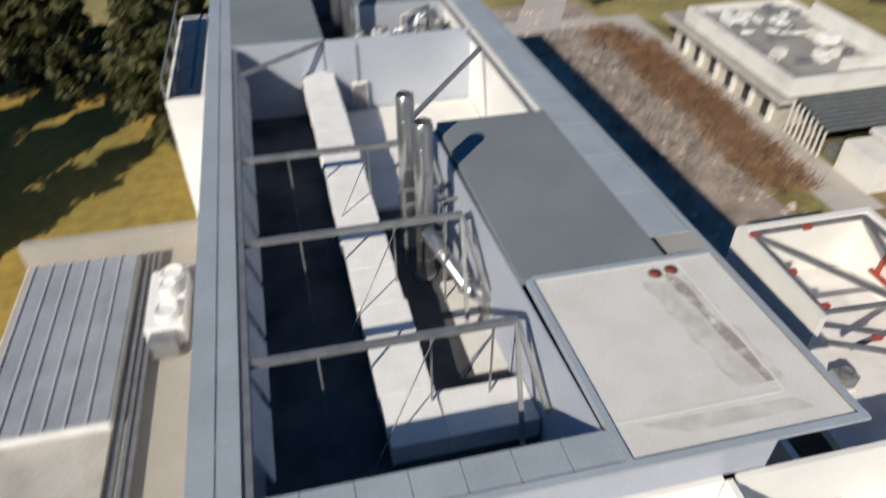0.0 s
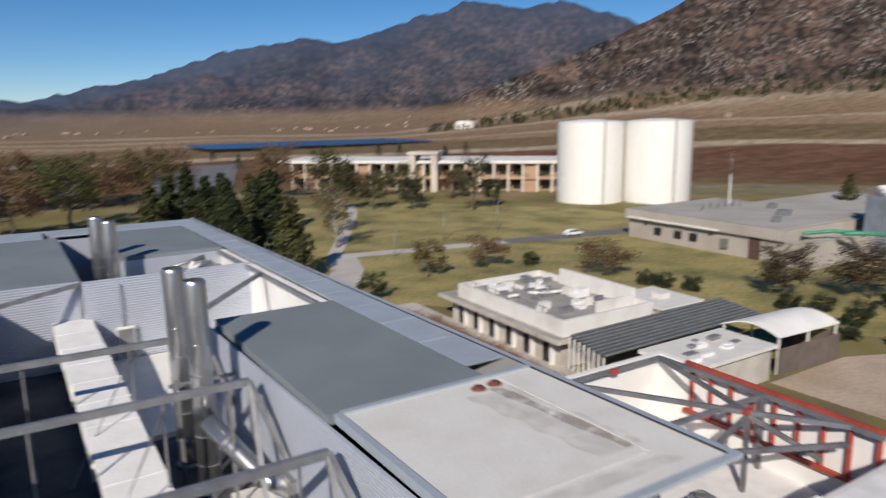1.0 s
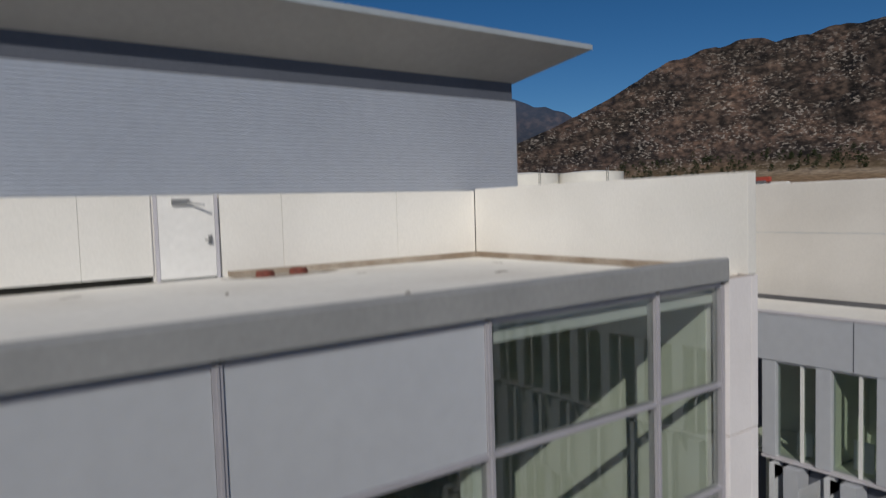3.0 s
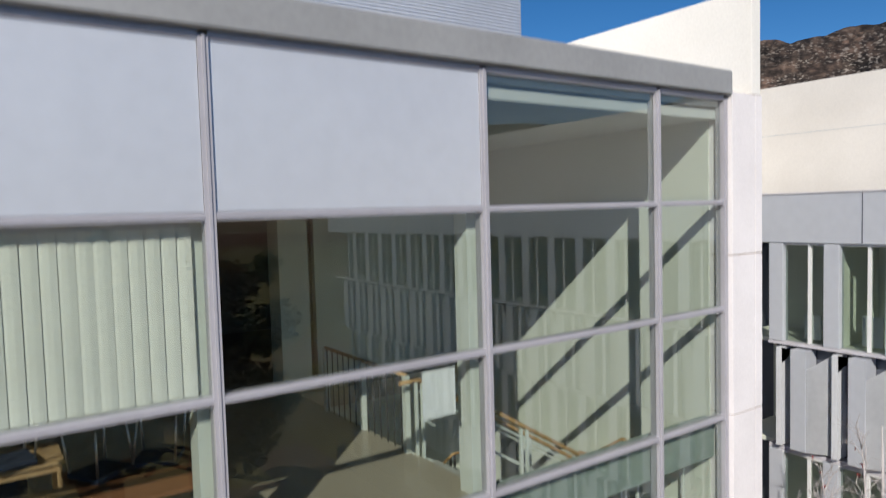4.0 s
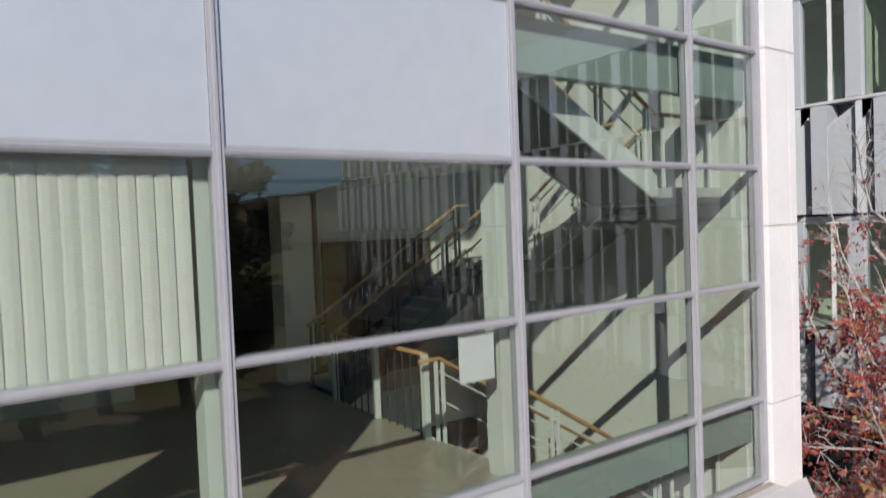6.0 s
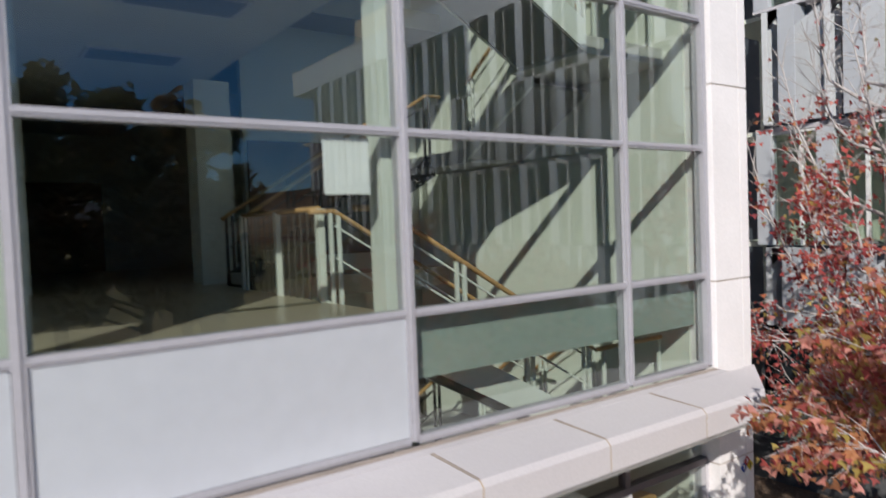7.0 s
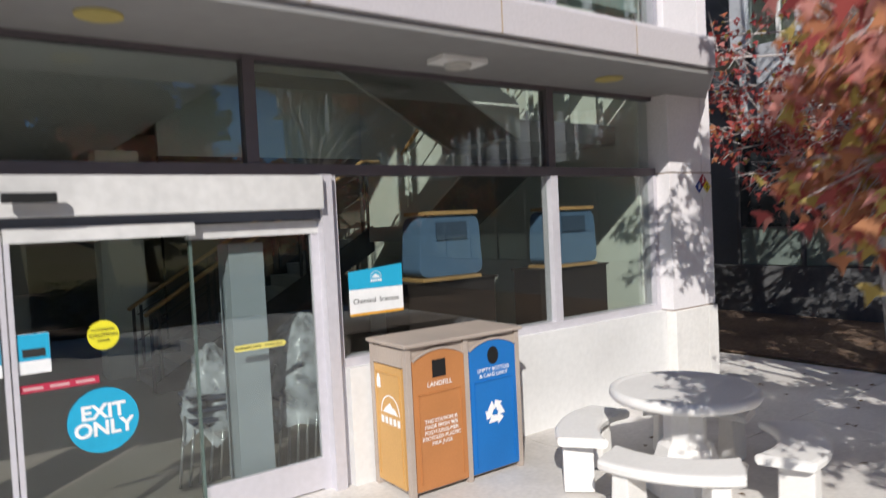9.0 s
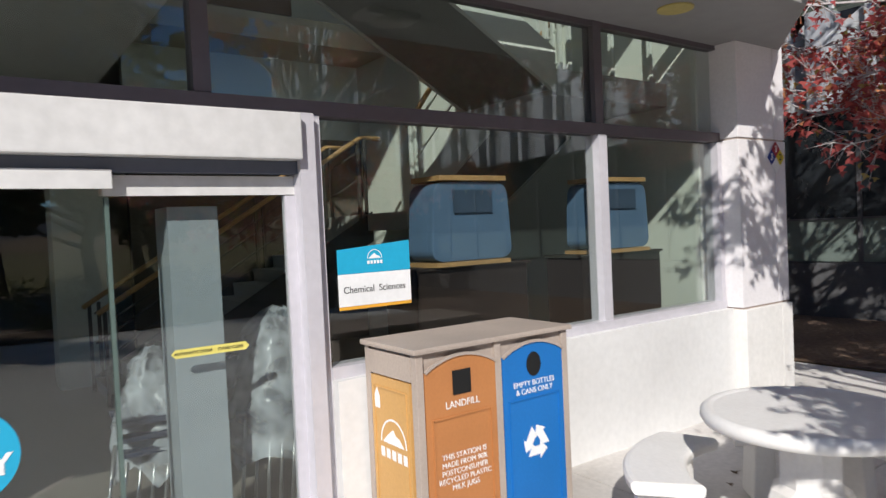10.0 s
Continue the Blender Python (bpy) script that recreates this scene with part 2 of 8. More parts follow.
def part(name, bm, material, parent=None, label="", bevel=0.0, m=None):
    if bevel:
        bmesh.ops.bevel(bm, geom=bm.edges[:], offset=bevel, segments=2, profile=0.7, affect="EDGES")
    bmesh.ops.recalc_face_normals(bm, faces=bm.faces[:])
    me = bpy.data.meshes.new(name)
    bm.to_mesh(me)
    bm.free()
    me.materials.append(material)
    ob = new(name, me)
    if m is not None:
        ob.matrix_basis = m
    if parent:
        ob.parent = parent
    if label:
        ob["label"] = label
    return ob


def bar(name, x0, x1, y0, y1, z0, z1, material, parent=None, label="", bevel=0.0, warp=None):
    bm = bmesh.new()
    box(bm, x0, x1, y0, y1, z0, z1, warp)
    return part(name, bm, material, parent, label, bevel)


def thing(name, label, category, group="", kind="", at=(0, 0, 0)):
    ob = new(name)
    ob.location = at
    return tagged(ob, label, category, group, kind)


def solid(name, x0, x1, y0, y1, z0, z1, material, label, category, kind="structure", bevel=0.0, warp=None):
    return tagged(bar(name, x0, x1, y0, y1, z0, z1, material, None, "", bevel, warp), label, category, "", kind)

# ---- ground and far country ----


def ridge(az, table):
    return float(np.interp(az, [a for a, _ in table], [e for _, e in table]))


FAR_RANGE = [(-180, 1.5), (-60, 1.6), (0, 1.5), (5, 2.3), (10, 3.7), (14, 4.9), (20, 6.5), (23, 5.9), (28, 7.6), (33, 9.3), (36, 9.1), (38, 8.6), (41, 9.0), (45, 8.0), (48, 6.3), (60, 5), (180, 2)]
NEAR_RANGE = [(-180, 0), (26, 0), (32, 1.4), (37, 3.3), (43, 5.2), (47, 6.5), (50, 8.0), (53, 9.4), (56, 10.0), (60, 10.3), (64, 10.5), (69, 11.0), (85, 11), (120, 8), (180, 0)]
RADII = [0, 60, 120, 200, 280] + [280 * (4700 / 280) ** (k / 100) for k in range(1, 101)]


def smooth(a, b, x):
    t = min(1, max(0, (x - a) / (b - a)))
    return t * t * (3 - 2 * t)


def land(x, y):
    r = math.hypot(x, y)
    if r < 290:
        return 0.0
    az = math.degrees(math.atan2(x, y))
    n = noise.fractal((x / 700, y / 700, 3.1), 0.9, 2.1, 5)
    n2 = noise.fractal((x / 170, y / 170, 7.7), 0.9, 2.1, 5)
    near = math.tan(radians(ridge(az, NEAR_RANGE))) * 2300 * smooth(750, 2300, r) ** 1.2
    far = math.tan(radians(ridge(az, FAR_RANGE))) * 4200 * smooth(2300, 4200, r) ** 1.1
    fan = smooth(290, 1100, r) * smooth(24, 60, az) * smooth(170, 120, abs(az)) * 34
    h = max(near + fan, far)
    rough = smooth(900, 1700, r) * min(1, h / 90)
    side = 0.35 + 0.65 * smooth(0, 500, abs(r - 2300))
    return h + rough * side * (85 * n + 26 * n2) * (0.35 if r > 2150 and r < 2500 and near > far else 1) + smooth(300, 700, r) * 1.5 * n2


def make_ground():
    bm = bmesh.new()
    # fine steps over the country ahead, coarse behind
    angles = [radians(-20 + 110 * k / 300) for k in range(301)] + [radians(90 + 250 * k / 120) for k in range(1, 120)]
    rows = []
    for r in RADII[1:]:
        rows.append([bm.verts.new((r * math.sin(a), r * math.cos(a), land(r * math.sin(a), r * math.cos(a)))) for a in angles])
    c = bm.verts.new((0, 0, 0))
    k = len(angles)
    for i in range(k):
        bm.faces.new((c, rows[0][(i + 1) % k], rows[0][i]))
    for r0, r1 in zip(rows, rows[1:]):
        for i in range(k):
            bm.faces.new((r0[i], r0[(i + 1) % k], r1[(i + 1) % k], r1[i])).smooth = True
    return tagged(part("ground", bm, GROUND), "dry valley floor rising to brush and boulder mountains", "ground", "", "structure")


def ground_material():
    m = bpy.data.materials.new("valley_and_mountains")
    m.use_nodes = True
    t, n = m.node_tree, m.node_tree.nodes
    b = n["Principled BSDF"]
    b.inputs["Roughness"].default_value, b.inputs["Specular IOR Level"].default_value = 0.95, 0.1
    geo = n.new("ShaderNodeNewGeometry")

    # bearings keep clumps of brush round on slopes of any steepness
    bearing = n.new("ShaderNodeVectorMath")
    bearing.operation = "NORMALIZE"
    t.links.new(geo.outputs["Position"], bearing.inputs[0])

    def nz(scale, detail, sc=(1, 1, 1), turn=0, far_map=False):
        mp, x = n.new("ShaderNodeMapping"), n.new("ShaderNodeTexNoise")
        src = bearing.outputs[0] if far_map else geo.outputs["Position"]
        mp.inputs["Scale"].default_value = sc
        mp.inputs["Rotation"].default_value = (0, 0, radians(turn))
        t.links.new(src, mp.inputs[0])
        t.links.new(mp.outputs[0], x.inputs["Vector"])
        x.inputs["Scale"].default_value, x.inputs["Detail"].default_value = scale, detail
        return x.outputs[0]

    def ramp(src, *stops):
        r = n.new("ShaderNodeValToRGB")
        e = r.color_ramp.elements
        while len(e) < len(stops):
            e.new(0.5)
        for el, (p, c) in zip(e, stops):
            el.position, el.color = p, (*c, 1)
        t.links.new(src, r.inputs[0])
        return r.outputs[0]

    def mix(f, a, b_):
        x = n.new("ShaderNodeMixRGB")
        for s, v in zip(x.inputs, (f, a, b_)):
            if isinstance(v, (int, float)):
                s.default_value = v
            else:
                t.links.new(v, s)
        return x.outputs[0]

    def rng(src, lo, hi):
        x = n.new("ShaderNodeMapRange")
        x.inputs[1].default_value, x.inputs[2].default_value = lo, hi
        t.links.new(src, x.inputs[0])
        return x.outputs[0]

    near = ramp(nz(0.05, 6), (0.35, (0.15, 0.115, 0.07)), (0.5, (0.19, 0.17, 0.06)), (0.65, (0.26, 0.19, 0.12)))
    # long bands of field and brush across the plain
    bands = ramp(nz(0.013, 5, (0.16, 1.5, 1), 42), (0.3, (0.10, 0.05, 0.028)), (0.42, (0.17, 0.095, 0.05)), (0.5, (0.30, 0.22, 0.13)), (0.58, (0.13, 0.075, 0.04)), (0.66, (0.36, 0.28, 0.18)), (0.75, (0.12, 0.085, 0.04)))
    # fields, washes and tracks in belts across the valley
    dot, add, sc = n.new("ShaderNodeVectorMath"), n.new("ShaderNodeMath"), n.new("ShaderNodeMath")
    dot.operation, add.operation, sc.operation = "LENGTH", "ADD", "MULTIPLY_ADD"
    t.links.new(geo.outputs["Position"], dot.inputs[0])
    sc.inputs[1].default_value, sc.inputs[2].default_value = 190, -95
    t.links.new(nz(0.0032, 6), sc.inputs[0])
    t.links.new(dot.outputs["Value"], add.inputs[0])
    t.links.new(sc.outputs[0], add.inputs[1])
    PALE, RED, OLIVE, TAN = (0.46, 0.38, 0.29), (0.120, 0.056, 0.038), (0.17, 0.13, 0.075), (0.28, 0.205, 0.135)
    belts = ramp(rng(add.outputs[0], 250, 1250), (0.0, (0.25, 0.23, 0.20)), (0.025, (0.25, 0.23, 0.20)), (0.03, RED), (0.235, (0.135, 0.066, 0.042)), (0.245, PALE), (0.27, PALE), (0.28, OLIVE), (0.42, (0.15, 0.11, 0.06)), (0.44, TAN), (0.52, TAN), (0.54, PALE), (0.57, (0.24, 0.165, 0.105)), (0.68, TAN), (0.72, PALE), (0.75, OLIVE), (0.85, TAN), (0.93, PALE), (0.97, (0.23, 0.17, 0.115)))
    bands = mix(0.8, bands, belts)
    speck = ramp(nz(0.12, 6), (0.42, (0.7, 0.66, 0.62)), (0.6, (1.2, 1.16, 1.1)))
    bm_ = n.new("ShaderNodeMixRGB")
    bm_.blend_type, bm_.inputs[0].default_value = "MULTIPLY", 0.8
    t.links.new(bands, bm_.inputs[1])
    t.links.new(speck, bm_.inputs[2])
    # brush, bare earth and pale boulders on the slopes
    brush = ramp(nz(110, 14, sc=(1, 1, 1.6), far_map=True), (0.34, (0.024, 0.019, 0.017)), (0.45, (0.048, 0.037, 0.032)), (0.53, (0.078, 0.057, 0.047)), (0.66, (0.135, 0.096, 0.076)))
    rocks = ramp(nz(240, 13, sc=(1, 1, 1.8), far_map=True), (0.535, (0, 0, 0)), (0.63, (1, 1, 1)))
    where = ramp(nz(24, 10, sc=(1, 1, 2.6), far_map=True), (0.42, (0.05, 0.05, 0.05)), (0.50, (0.5, 0.5, 0.5)), (0.57, (1, 1, 1)))
    rk = n.new("ShaderNodeMixRGB")
    rk.blend_type, rk.inputs[0].default_value = "MULTIPLY", 1
    t.links.new(rocks, rk.inputs[1])
    t.links.new(where, rk.inputs[2])
    stone = n.new("ShaderNodeRGB")
    stone.outputs[0].default_value = (0.345, 0.30, 0.258, 1)
    sep = n.new("ShaderNodeSeparateXYZ")
    t.links.new(geo.outputs["Position"], sep.inputs[0])
    # boulders thin out towards the wooded heights
    low = n.new("ShaderNodeMixRGB")
    low.blend_type, low.inputs[0].default_value = "MULTIPLY", 1
    t.links.new(rk.outputs[0], low.inputs[1])
    t.links.new(ramp(rng(sep.outputs[2], 0, 600), (0.0, (1, 1, 1)), (0.45, (0.85, 0.85, 0.85)), (0.85, (0.1, 0.1, 0.1))), low.inputs[2])
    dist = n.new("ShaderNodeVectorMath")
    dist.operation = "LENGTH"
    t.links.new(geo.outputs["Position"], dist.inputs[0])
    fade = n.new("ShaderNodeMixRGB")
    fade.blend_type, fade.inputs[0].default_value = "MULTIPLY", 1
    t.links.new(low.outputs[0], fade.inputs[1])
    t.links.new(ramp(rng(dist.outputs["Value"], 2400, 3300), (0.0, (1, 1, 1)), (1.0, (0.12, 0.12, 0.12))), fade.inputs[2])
    # dark thickets and reddish bare slopes in broad patches
    thicket = ramp(nz(17, 8, sc=(1, 1, 2.2), turn=25, far_map=True), (0.40, (0.52, 0.55, 0.56)), (0.49, (0.9, 0.88, 0.86)), (0.57, (1.2, 1.12, 1.08)), (0.64, (1.45, 1.3, 1.2)))
    cover = n.new("ShaderNodeMixRGB")
    cover.blend_type, cover.inputs[0].default_value = "MULTIPLY", 1
    t.links.new(brush, cover.inputs[1])
    t.links.new(thicket, cover.inputs[2])
    slope = mix(fade.outputs[0], cover.outputs[0], stone.outputs[0])
    ln = n.new("ShaderNodeVectorMath")
    ln.operation = "LENGTH"
    t.links.new(geo.outputs["Position"], ln.inputs[0])
    # haze of thin air put into the colour: blue-grey over the farthest range
    hill = rng(sep.outputs[2], 38, 75)
    plain = mix(rng(ln.outputs["Value"], 230, 330), near, bm_.outputs[0])
    col = mix(hill, plain, slope)
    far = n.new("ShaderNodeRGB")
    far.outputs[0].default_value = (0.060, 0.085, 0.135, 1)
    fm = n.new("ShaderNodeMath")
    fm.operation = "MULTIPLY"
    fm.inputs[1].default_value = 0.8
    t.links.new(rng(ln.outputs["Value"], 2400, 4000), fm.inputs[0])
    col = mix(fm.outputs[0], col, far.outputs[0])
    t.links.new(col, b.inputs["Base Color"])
    bp = n.new("ShaderNodeBump")
    bp.inputs["Strength"].default_value, bp.inputs["Distance"].default_value = 0.7, 6
    t.links.new(nz(0.03, 8), bp.inputs["Height"])
    bs = n.new("ShaderNodeMath")
    bs.operation, bs.inputs[1].default_value = "MULTIPLY", 0.75
    t.links.new(hill, bs.inputs[0])
    t.links.new(bs.outputs[0], bp.inputs["Strength"])
    t.links.new(bp.outputs[0], b.inputs["Normal"])
    return m


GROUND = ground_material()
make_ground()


def sheet(name, pts, z, material, label, category, thick=0.03):
    bm = bmesh.new()
    top = [bm.verts.new((x, y, z)) for x, y in pts]
    low = [bm.verts.new((x, y, z - thick)) for x, y in pts]
    bm.faces.new(top)
    for i in range(len(pts)):
        j = (i + 1) % len(pts)
        bm.faces.new((top[i], low[i], low[j], top[j]))
    return tagged(part(name, bm, material), label, category, "", "structure")


def strip(name, pts, width, z, material, label, category):
    """A path of constant width along points."""
    bm = bmesh.new()
    P = [Vector((x, y, 0)) for x, y in pts]
    rows = []
    for i, p in enumerate(P):
        d = (P[min(i + 1, len(P) - 1)] - P[max(i - 1, 0)]).normalized()
        s = Vector((-d.y, d.x, 0)) * width / 2
        rows.append((bm.verts.new((p + s).to_tuple()[:2] + (z,)), bm.verts.new((p - s).to_tuple()[:2] + (z,))))
    for a, b in zip(rows, rows[1:]):
        bm.faces.new((a[0], a[1], b[1], b[0]))
    return tagged(part(name, bm, material), label, category, "", "structure")


GOLD_GRASS = mat("golden_winter_grass", (0.40, 0.265, 0.06), 0.95, var=0.28, scale=0.06, fine=0.9, bump=0.5, col2=(0.19, 0.165, 0.045), dist=0.08)
sheet("lawn", [(-120, 70), (-40, 62), (24, 70), (30, 84), (42, 84), (60, 62), (100, 20), (150, 10), (150, 90), (135, 150), (105, 190), (60, 205), (0, 190), (-120, 190)], 0.03, GRASS, "mown winter lawn, yellow green and patchy", "lawn")
sheet("lawn", [(-120, -30), (-14, -30), (-14, 78), (-50, 84), (-120, 84)], 0.036, GOLD_GRASS, "dry lawn shaded by pines", "lawn")
strip("road", [(84, 118.2), (102, 115), (125, 111), (150, 108)], 5.5, 0.06, ASPHALT, "grey campus service road", "road")
strip("path", [(45, 125), (62, 121.5), (84, 118.2)], 4.5, 0.065, PATH_MAT, "pale concrete drive over the lawn", "path")
strip("path", [(84, 205), (75, 182), (65, 162), (54, 141), (46, 126)], 3.0, 0.07, PATH_MAT, "pale concrete footpath over the lawn", "path")
strip("path", [(47, 125), (43, 112), (38, 103), (32, 94), (27, 84)], 6.0, 0.075, PATH_MAT, "broad concrete walk beside the laboratory lawn", "path")
strip("road", [(-120, 104), (-60, 121), (-38, 126.7), (-19, 133.6), (6, 146)], 6, 0.06, ASPHALT, "dark asphalt drive beyond the west lawn", "road")
sheet("car_park", [(32, 276), (66, 284), (109, 436), (59, 438)], 0.06, ASPHALT, "dark asphalt car park beyond the trees", "car park")
sheet("car_park", [(-70, 300), (8, 292), (22, 400), (-70, 410)], 0.06, ASPHALT, "grey asphalt car park with rows of cars", "car park")
strip("path", [(20, 84), (40, 84), (41, 36)], 5, 0.06, PATH_MAT, "pale concrete walk beside the low laboratory", "path")

# ---- main building ----
LEVELS = [3.75, 4.91, 6.54, 8.17, 9.79, 11.44, 13.04, 14.57]
MULLIONS = [-12, -9, -6, -3, 0, 3]
END = 4.53


def curtain_wall():
    w = thing("curtain_wall", "silver panel and green glass curtain wall", "glazed wall", "", "structure")
    for x in MULLIONS + [END + 0.03]:
        bm = bmesh.new()
        box(bm, x - 0.045, x + 0.045, -0.06, 0.09, LEVELS[0], LEVELS[-1])
        box(bm, x - 0.012, x + 0.012, -0.075, -0.06, LEVELS[0], LEVELS[-1])
        part("mullion", bm, ALU_WALL, w)
    for i, (a, b) in enumerate(zip(MULLIONS, MULLIONS[1:] + [END])):
        stair = a >= 0
        for k, z in enumerate(LEVELS):
            bm = bmesh.new()
            box(bm, a + 0.045, b - 0.045 + (0.03 if b == END else 0), -0.05, 0.085, z - 0.035, z + 0.035)
            box(bm, a + 0.045, b - 0.045, -0.062, -0.05, z - 0.012, z + 0.012)
            part("transom", bm, ALU_WALL, w)
        for k, (z0, z1) in enumerate(zip(LEVELS, LEVELS[1:])):
            if not stair and k in (0, 3, 6):
                bm = bmesh.new()
                box(bm, a + 0.05, b - 0.05, -0.035, 0.03, z0 + 0.04, z1 - 0.04)
                part("spandrel_panel", bm, PANEL, w)
            else:
                bm = bmesh.new()
                box(bm, a + 0.045, b - 0.045, -0.006, 0.006, z0 + 0.035, z1 - 0.035)
                part("pane", bm, GLASS, w)
    return w


curtain_wall()

# roof edge over the glass
def fascia():
    bm = bmesh.new()
    prof = [(-0.10, 14.615), (-0.15, 14.63), (-0.15, 14.94), (-0.12, 14.97), (0.24, 14.94), (0.24, 14.71), (0.02, 14.615)]
    for x in (-12.2, END + 0.05):
        vs = [bm.verts.new((x, y, z)) for y, z in prof]
        bm.faces.new(vs)
        if x < 0:
            first = vs
    for i in range(len(prof)):
        j = (i + 1) % len(prof)
        bm.faces.new((first[i], first[j], vs[j], vs[i]))
    return tagged(part("fascia", bm, mat("grey_fascia_metal", (0.33, 0.335, 0.34), 0.5, 0.2, var=0.06, scale=0.8, fine=12, bump=0.04)), "grey metal roof edge above the curtain wall", "roof edge", "", "structure")


fascia()
solid("terrace_roof", -12.2, 5.13, 0.05, 6.58, 14.45, 14.70, MEMBRANE, "white membrane terrace roof with dirt along its edges", "roof")


def pier():
    p = thing("pier", "white stone end pier with fine joints", "pier", "", "structure")
    zs = [0.0, 0.93, 2.45, 4.83, 7.35, 9.83, 12.25, 14.66]
    for k, (a, b) in enumerate(zip(zs, zs[1:])):
        bm = bmesh.new()
        y0 = -0.14 if k else -0.17
        box(bm, 4.59, 5.19, y0, 0.5, a + 0.009, b - 0.009)
        part("stone_panel", bm, PRECAST if k else CONCRETE, p, bevel=0.006)
        bm = bmesh.new()
        box(bm, 5.20, 5.38, y0, 0.5, a + 0.009, b - 0.009)
        part("stone_panel", bm, PRECAST if k else CONCRETE, p, bevel=0.006)
    bm = bmesh.new()
    box(bm, 4.60, 5.37, -0.128, 0.49, 0, 14.655)
    part("core", bm, mat("brown_joint_filler", (0.44, 0.365, 0.32), 0.9, var=0.12, scale=2, fine=20), p, "brown stained joint filler")
    return p


pier()
solid("wall_east", 5.06, 5.38, 0.51, 30.0, 0.0, 14.66, WHITE_STUCCO, "white end wall of the main building", "wall")
PX = (5.14, 5.37)
solid("parapet_east", PX[0], PX[1], -0.12, 6.58, 14.665, 16.25, WHITE_STUCCO, "white stucco parapet wall beside the terrace", "parapet", bevel=0.015)


def white_wall():
    w = thing("wall_terrace", "white panel wall at the back of the terrace", "wall", "", "structure")
    xs = [-12.2, -9.2, -6.6, -4.55, -3.1, -1.98]
    for a, b in zip(xs, xs[1:]):
        part("wall_panel", _box(a + 0.003, b - 0.003, 6.59, 6.9, 14.82, 16.21), WHITE_STUCCO, w)
    xs = [-0.80, 0.4, 3.0, 5.13]
    for a, b in zip(xs, xs[1:]):
        part("wall_panel", _box(a + 0.004, b - 0.004, 6.59, 6.9, 14.70, 16.21), WHITE_STUCCO, w)
    part("wall_panel", _box(-1.98, -0.80, 6.62, 6.9, 14.7, 16.21), WHITE_STUCCO, w)
    part("kerb", _box(-12.2, -2.0, 6.70, 6.9, 14.70, 14.82), mat("dark_brown_kerb", (0.085, 0.078, 0.062), 0.9, var=0.2, scale=2, fine=14), w)
    return w


def _box(*a):
    bm = bmesh.new()
    box(bm, *a)
    return bm


white_wall()
# dirty edge along the terrace walls
bm = bmesh.new()
box(bm, -0.7, 5.13, 6.22, 6.50, 14.701, 14.706)
box(bm, -0.7, 5.06, 6.51, 6.588, 14.701, 14.80)
box(bm, 5.065, 5.138, 0.4, 6.588, 14.701, 14.80)
box(bm, 4.86, 5.06, 0.4, 6.215, 14.701, 14.706)
tagged(part("roof_flashing", bm, mat("dirty_flashing", (0.30, 0.235, 0.175), 0.85, var=0.15, scale=1.2, fine=14, col2=(0.50, 0.44, 0.37))), "brown dirt-stained flashing strip round the terrace", "flashing", "", "structure")


def terrace_door():
    d = thing("service_door", "white painted steel door in the terrace wall", "door", at=(-1.39, 6.60, 14.70))
    part("door_frame", _box(-0.55, -0.49, -0.05, 0.0, 0, 1.5), ALU, d)
    part("door_frame", _box(0.49, 0.55, -0.05, 0.0, 0, 1.5), ALU, d)
    part("leaf", _box(-0.485, 0.485, -0.04, 0.0, 0.04, 1.49), DUCT_WHITE, d)
    bm = bmesh.new()
    box(bm, -0.25, 0.05, -0.1, -0.045, 1.34, 1.44)
    beam(bm, (0.0, -0.08, 1.38), (0.28, -0.22, 1.32), 0.03)
    part("door_closer", bm, STEEL, d)
    bm = bmesh.new()
    box(bm, 0.36, 0.42, -0.07, -0.042, 0.62, 0.78)
    rod(bm, [(0.39, -0.07, 0.7), (0.39, -0.11, 0.7), (0.28, -0.11, 0.7)], 0.014)
    part("handle", bm, STEEL, d)


terrace_door()


def roof_drain(x, y, z, r=0.17):
    d = thing("roof_drain", "rust red domed roof drain strainer", "drain", "roof drains", at=(x, y, z))
    bm = bmesh.new()
    lathe(bm, [(r * 1.1, 0), (r * 1.1, 0.02), (r, 0.025), (r * 0.98, 0.09), (r * 0.8, 0.12), (r * 0.25, 0.13)], n=14)
    part("dome", bm, DARK_RED, d)
    bm = bmesh.new()
    lathe(bm, [(r * 1.5, 0.0), (r * 1.5, 0.012), (r * 1.2, 0.016)], n=14)
    part("collar", bm, STAIN, d)


roof_drain(-0.26, 5.88, 14.70)
roof_drain(0.40, 5.93, 14.70)

# ---- penthouse and its roof ----


def RX(x, y, z=0):
    return (x + (y - 6) * (-0.036 - 0.0018 * x), y, z)


def rbox(*a):
    bm = bmesh.new()
    box(bm, *a, warp=RX)
    return bm


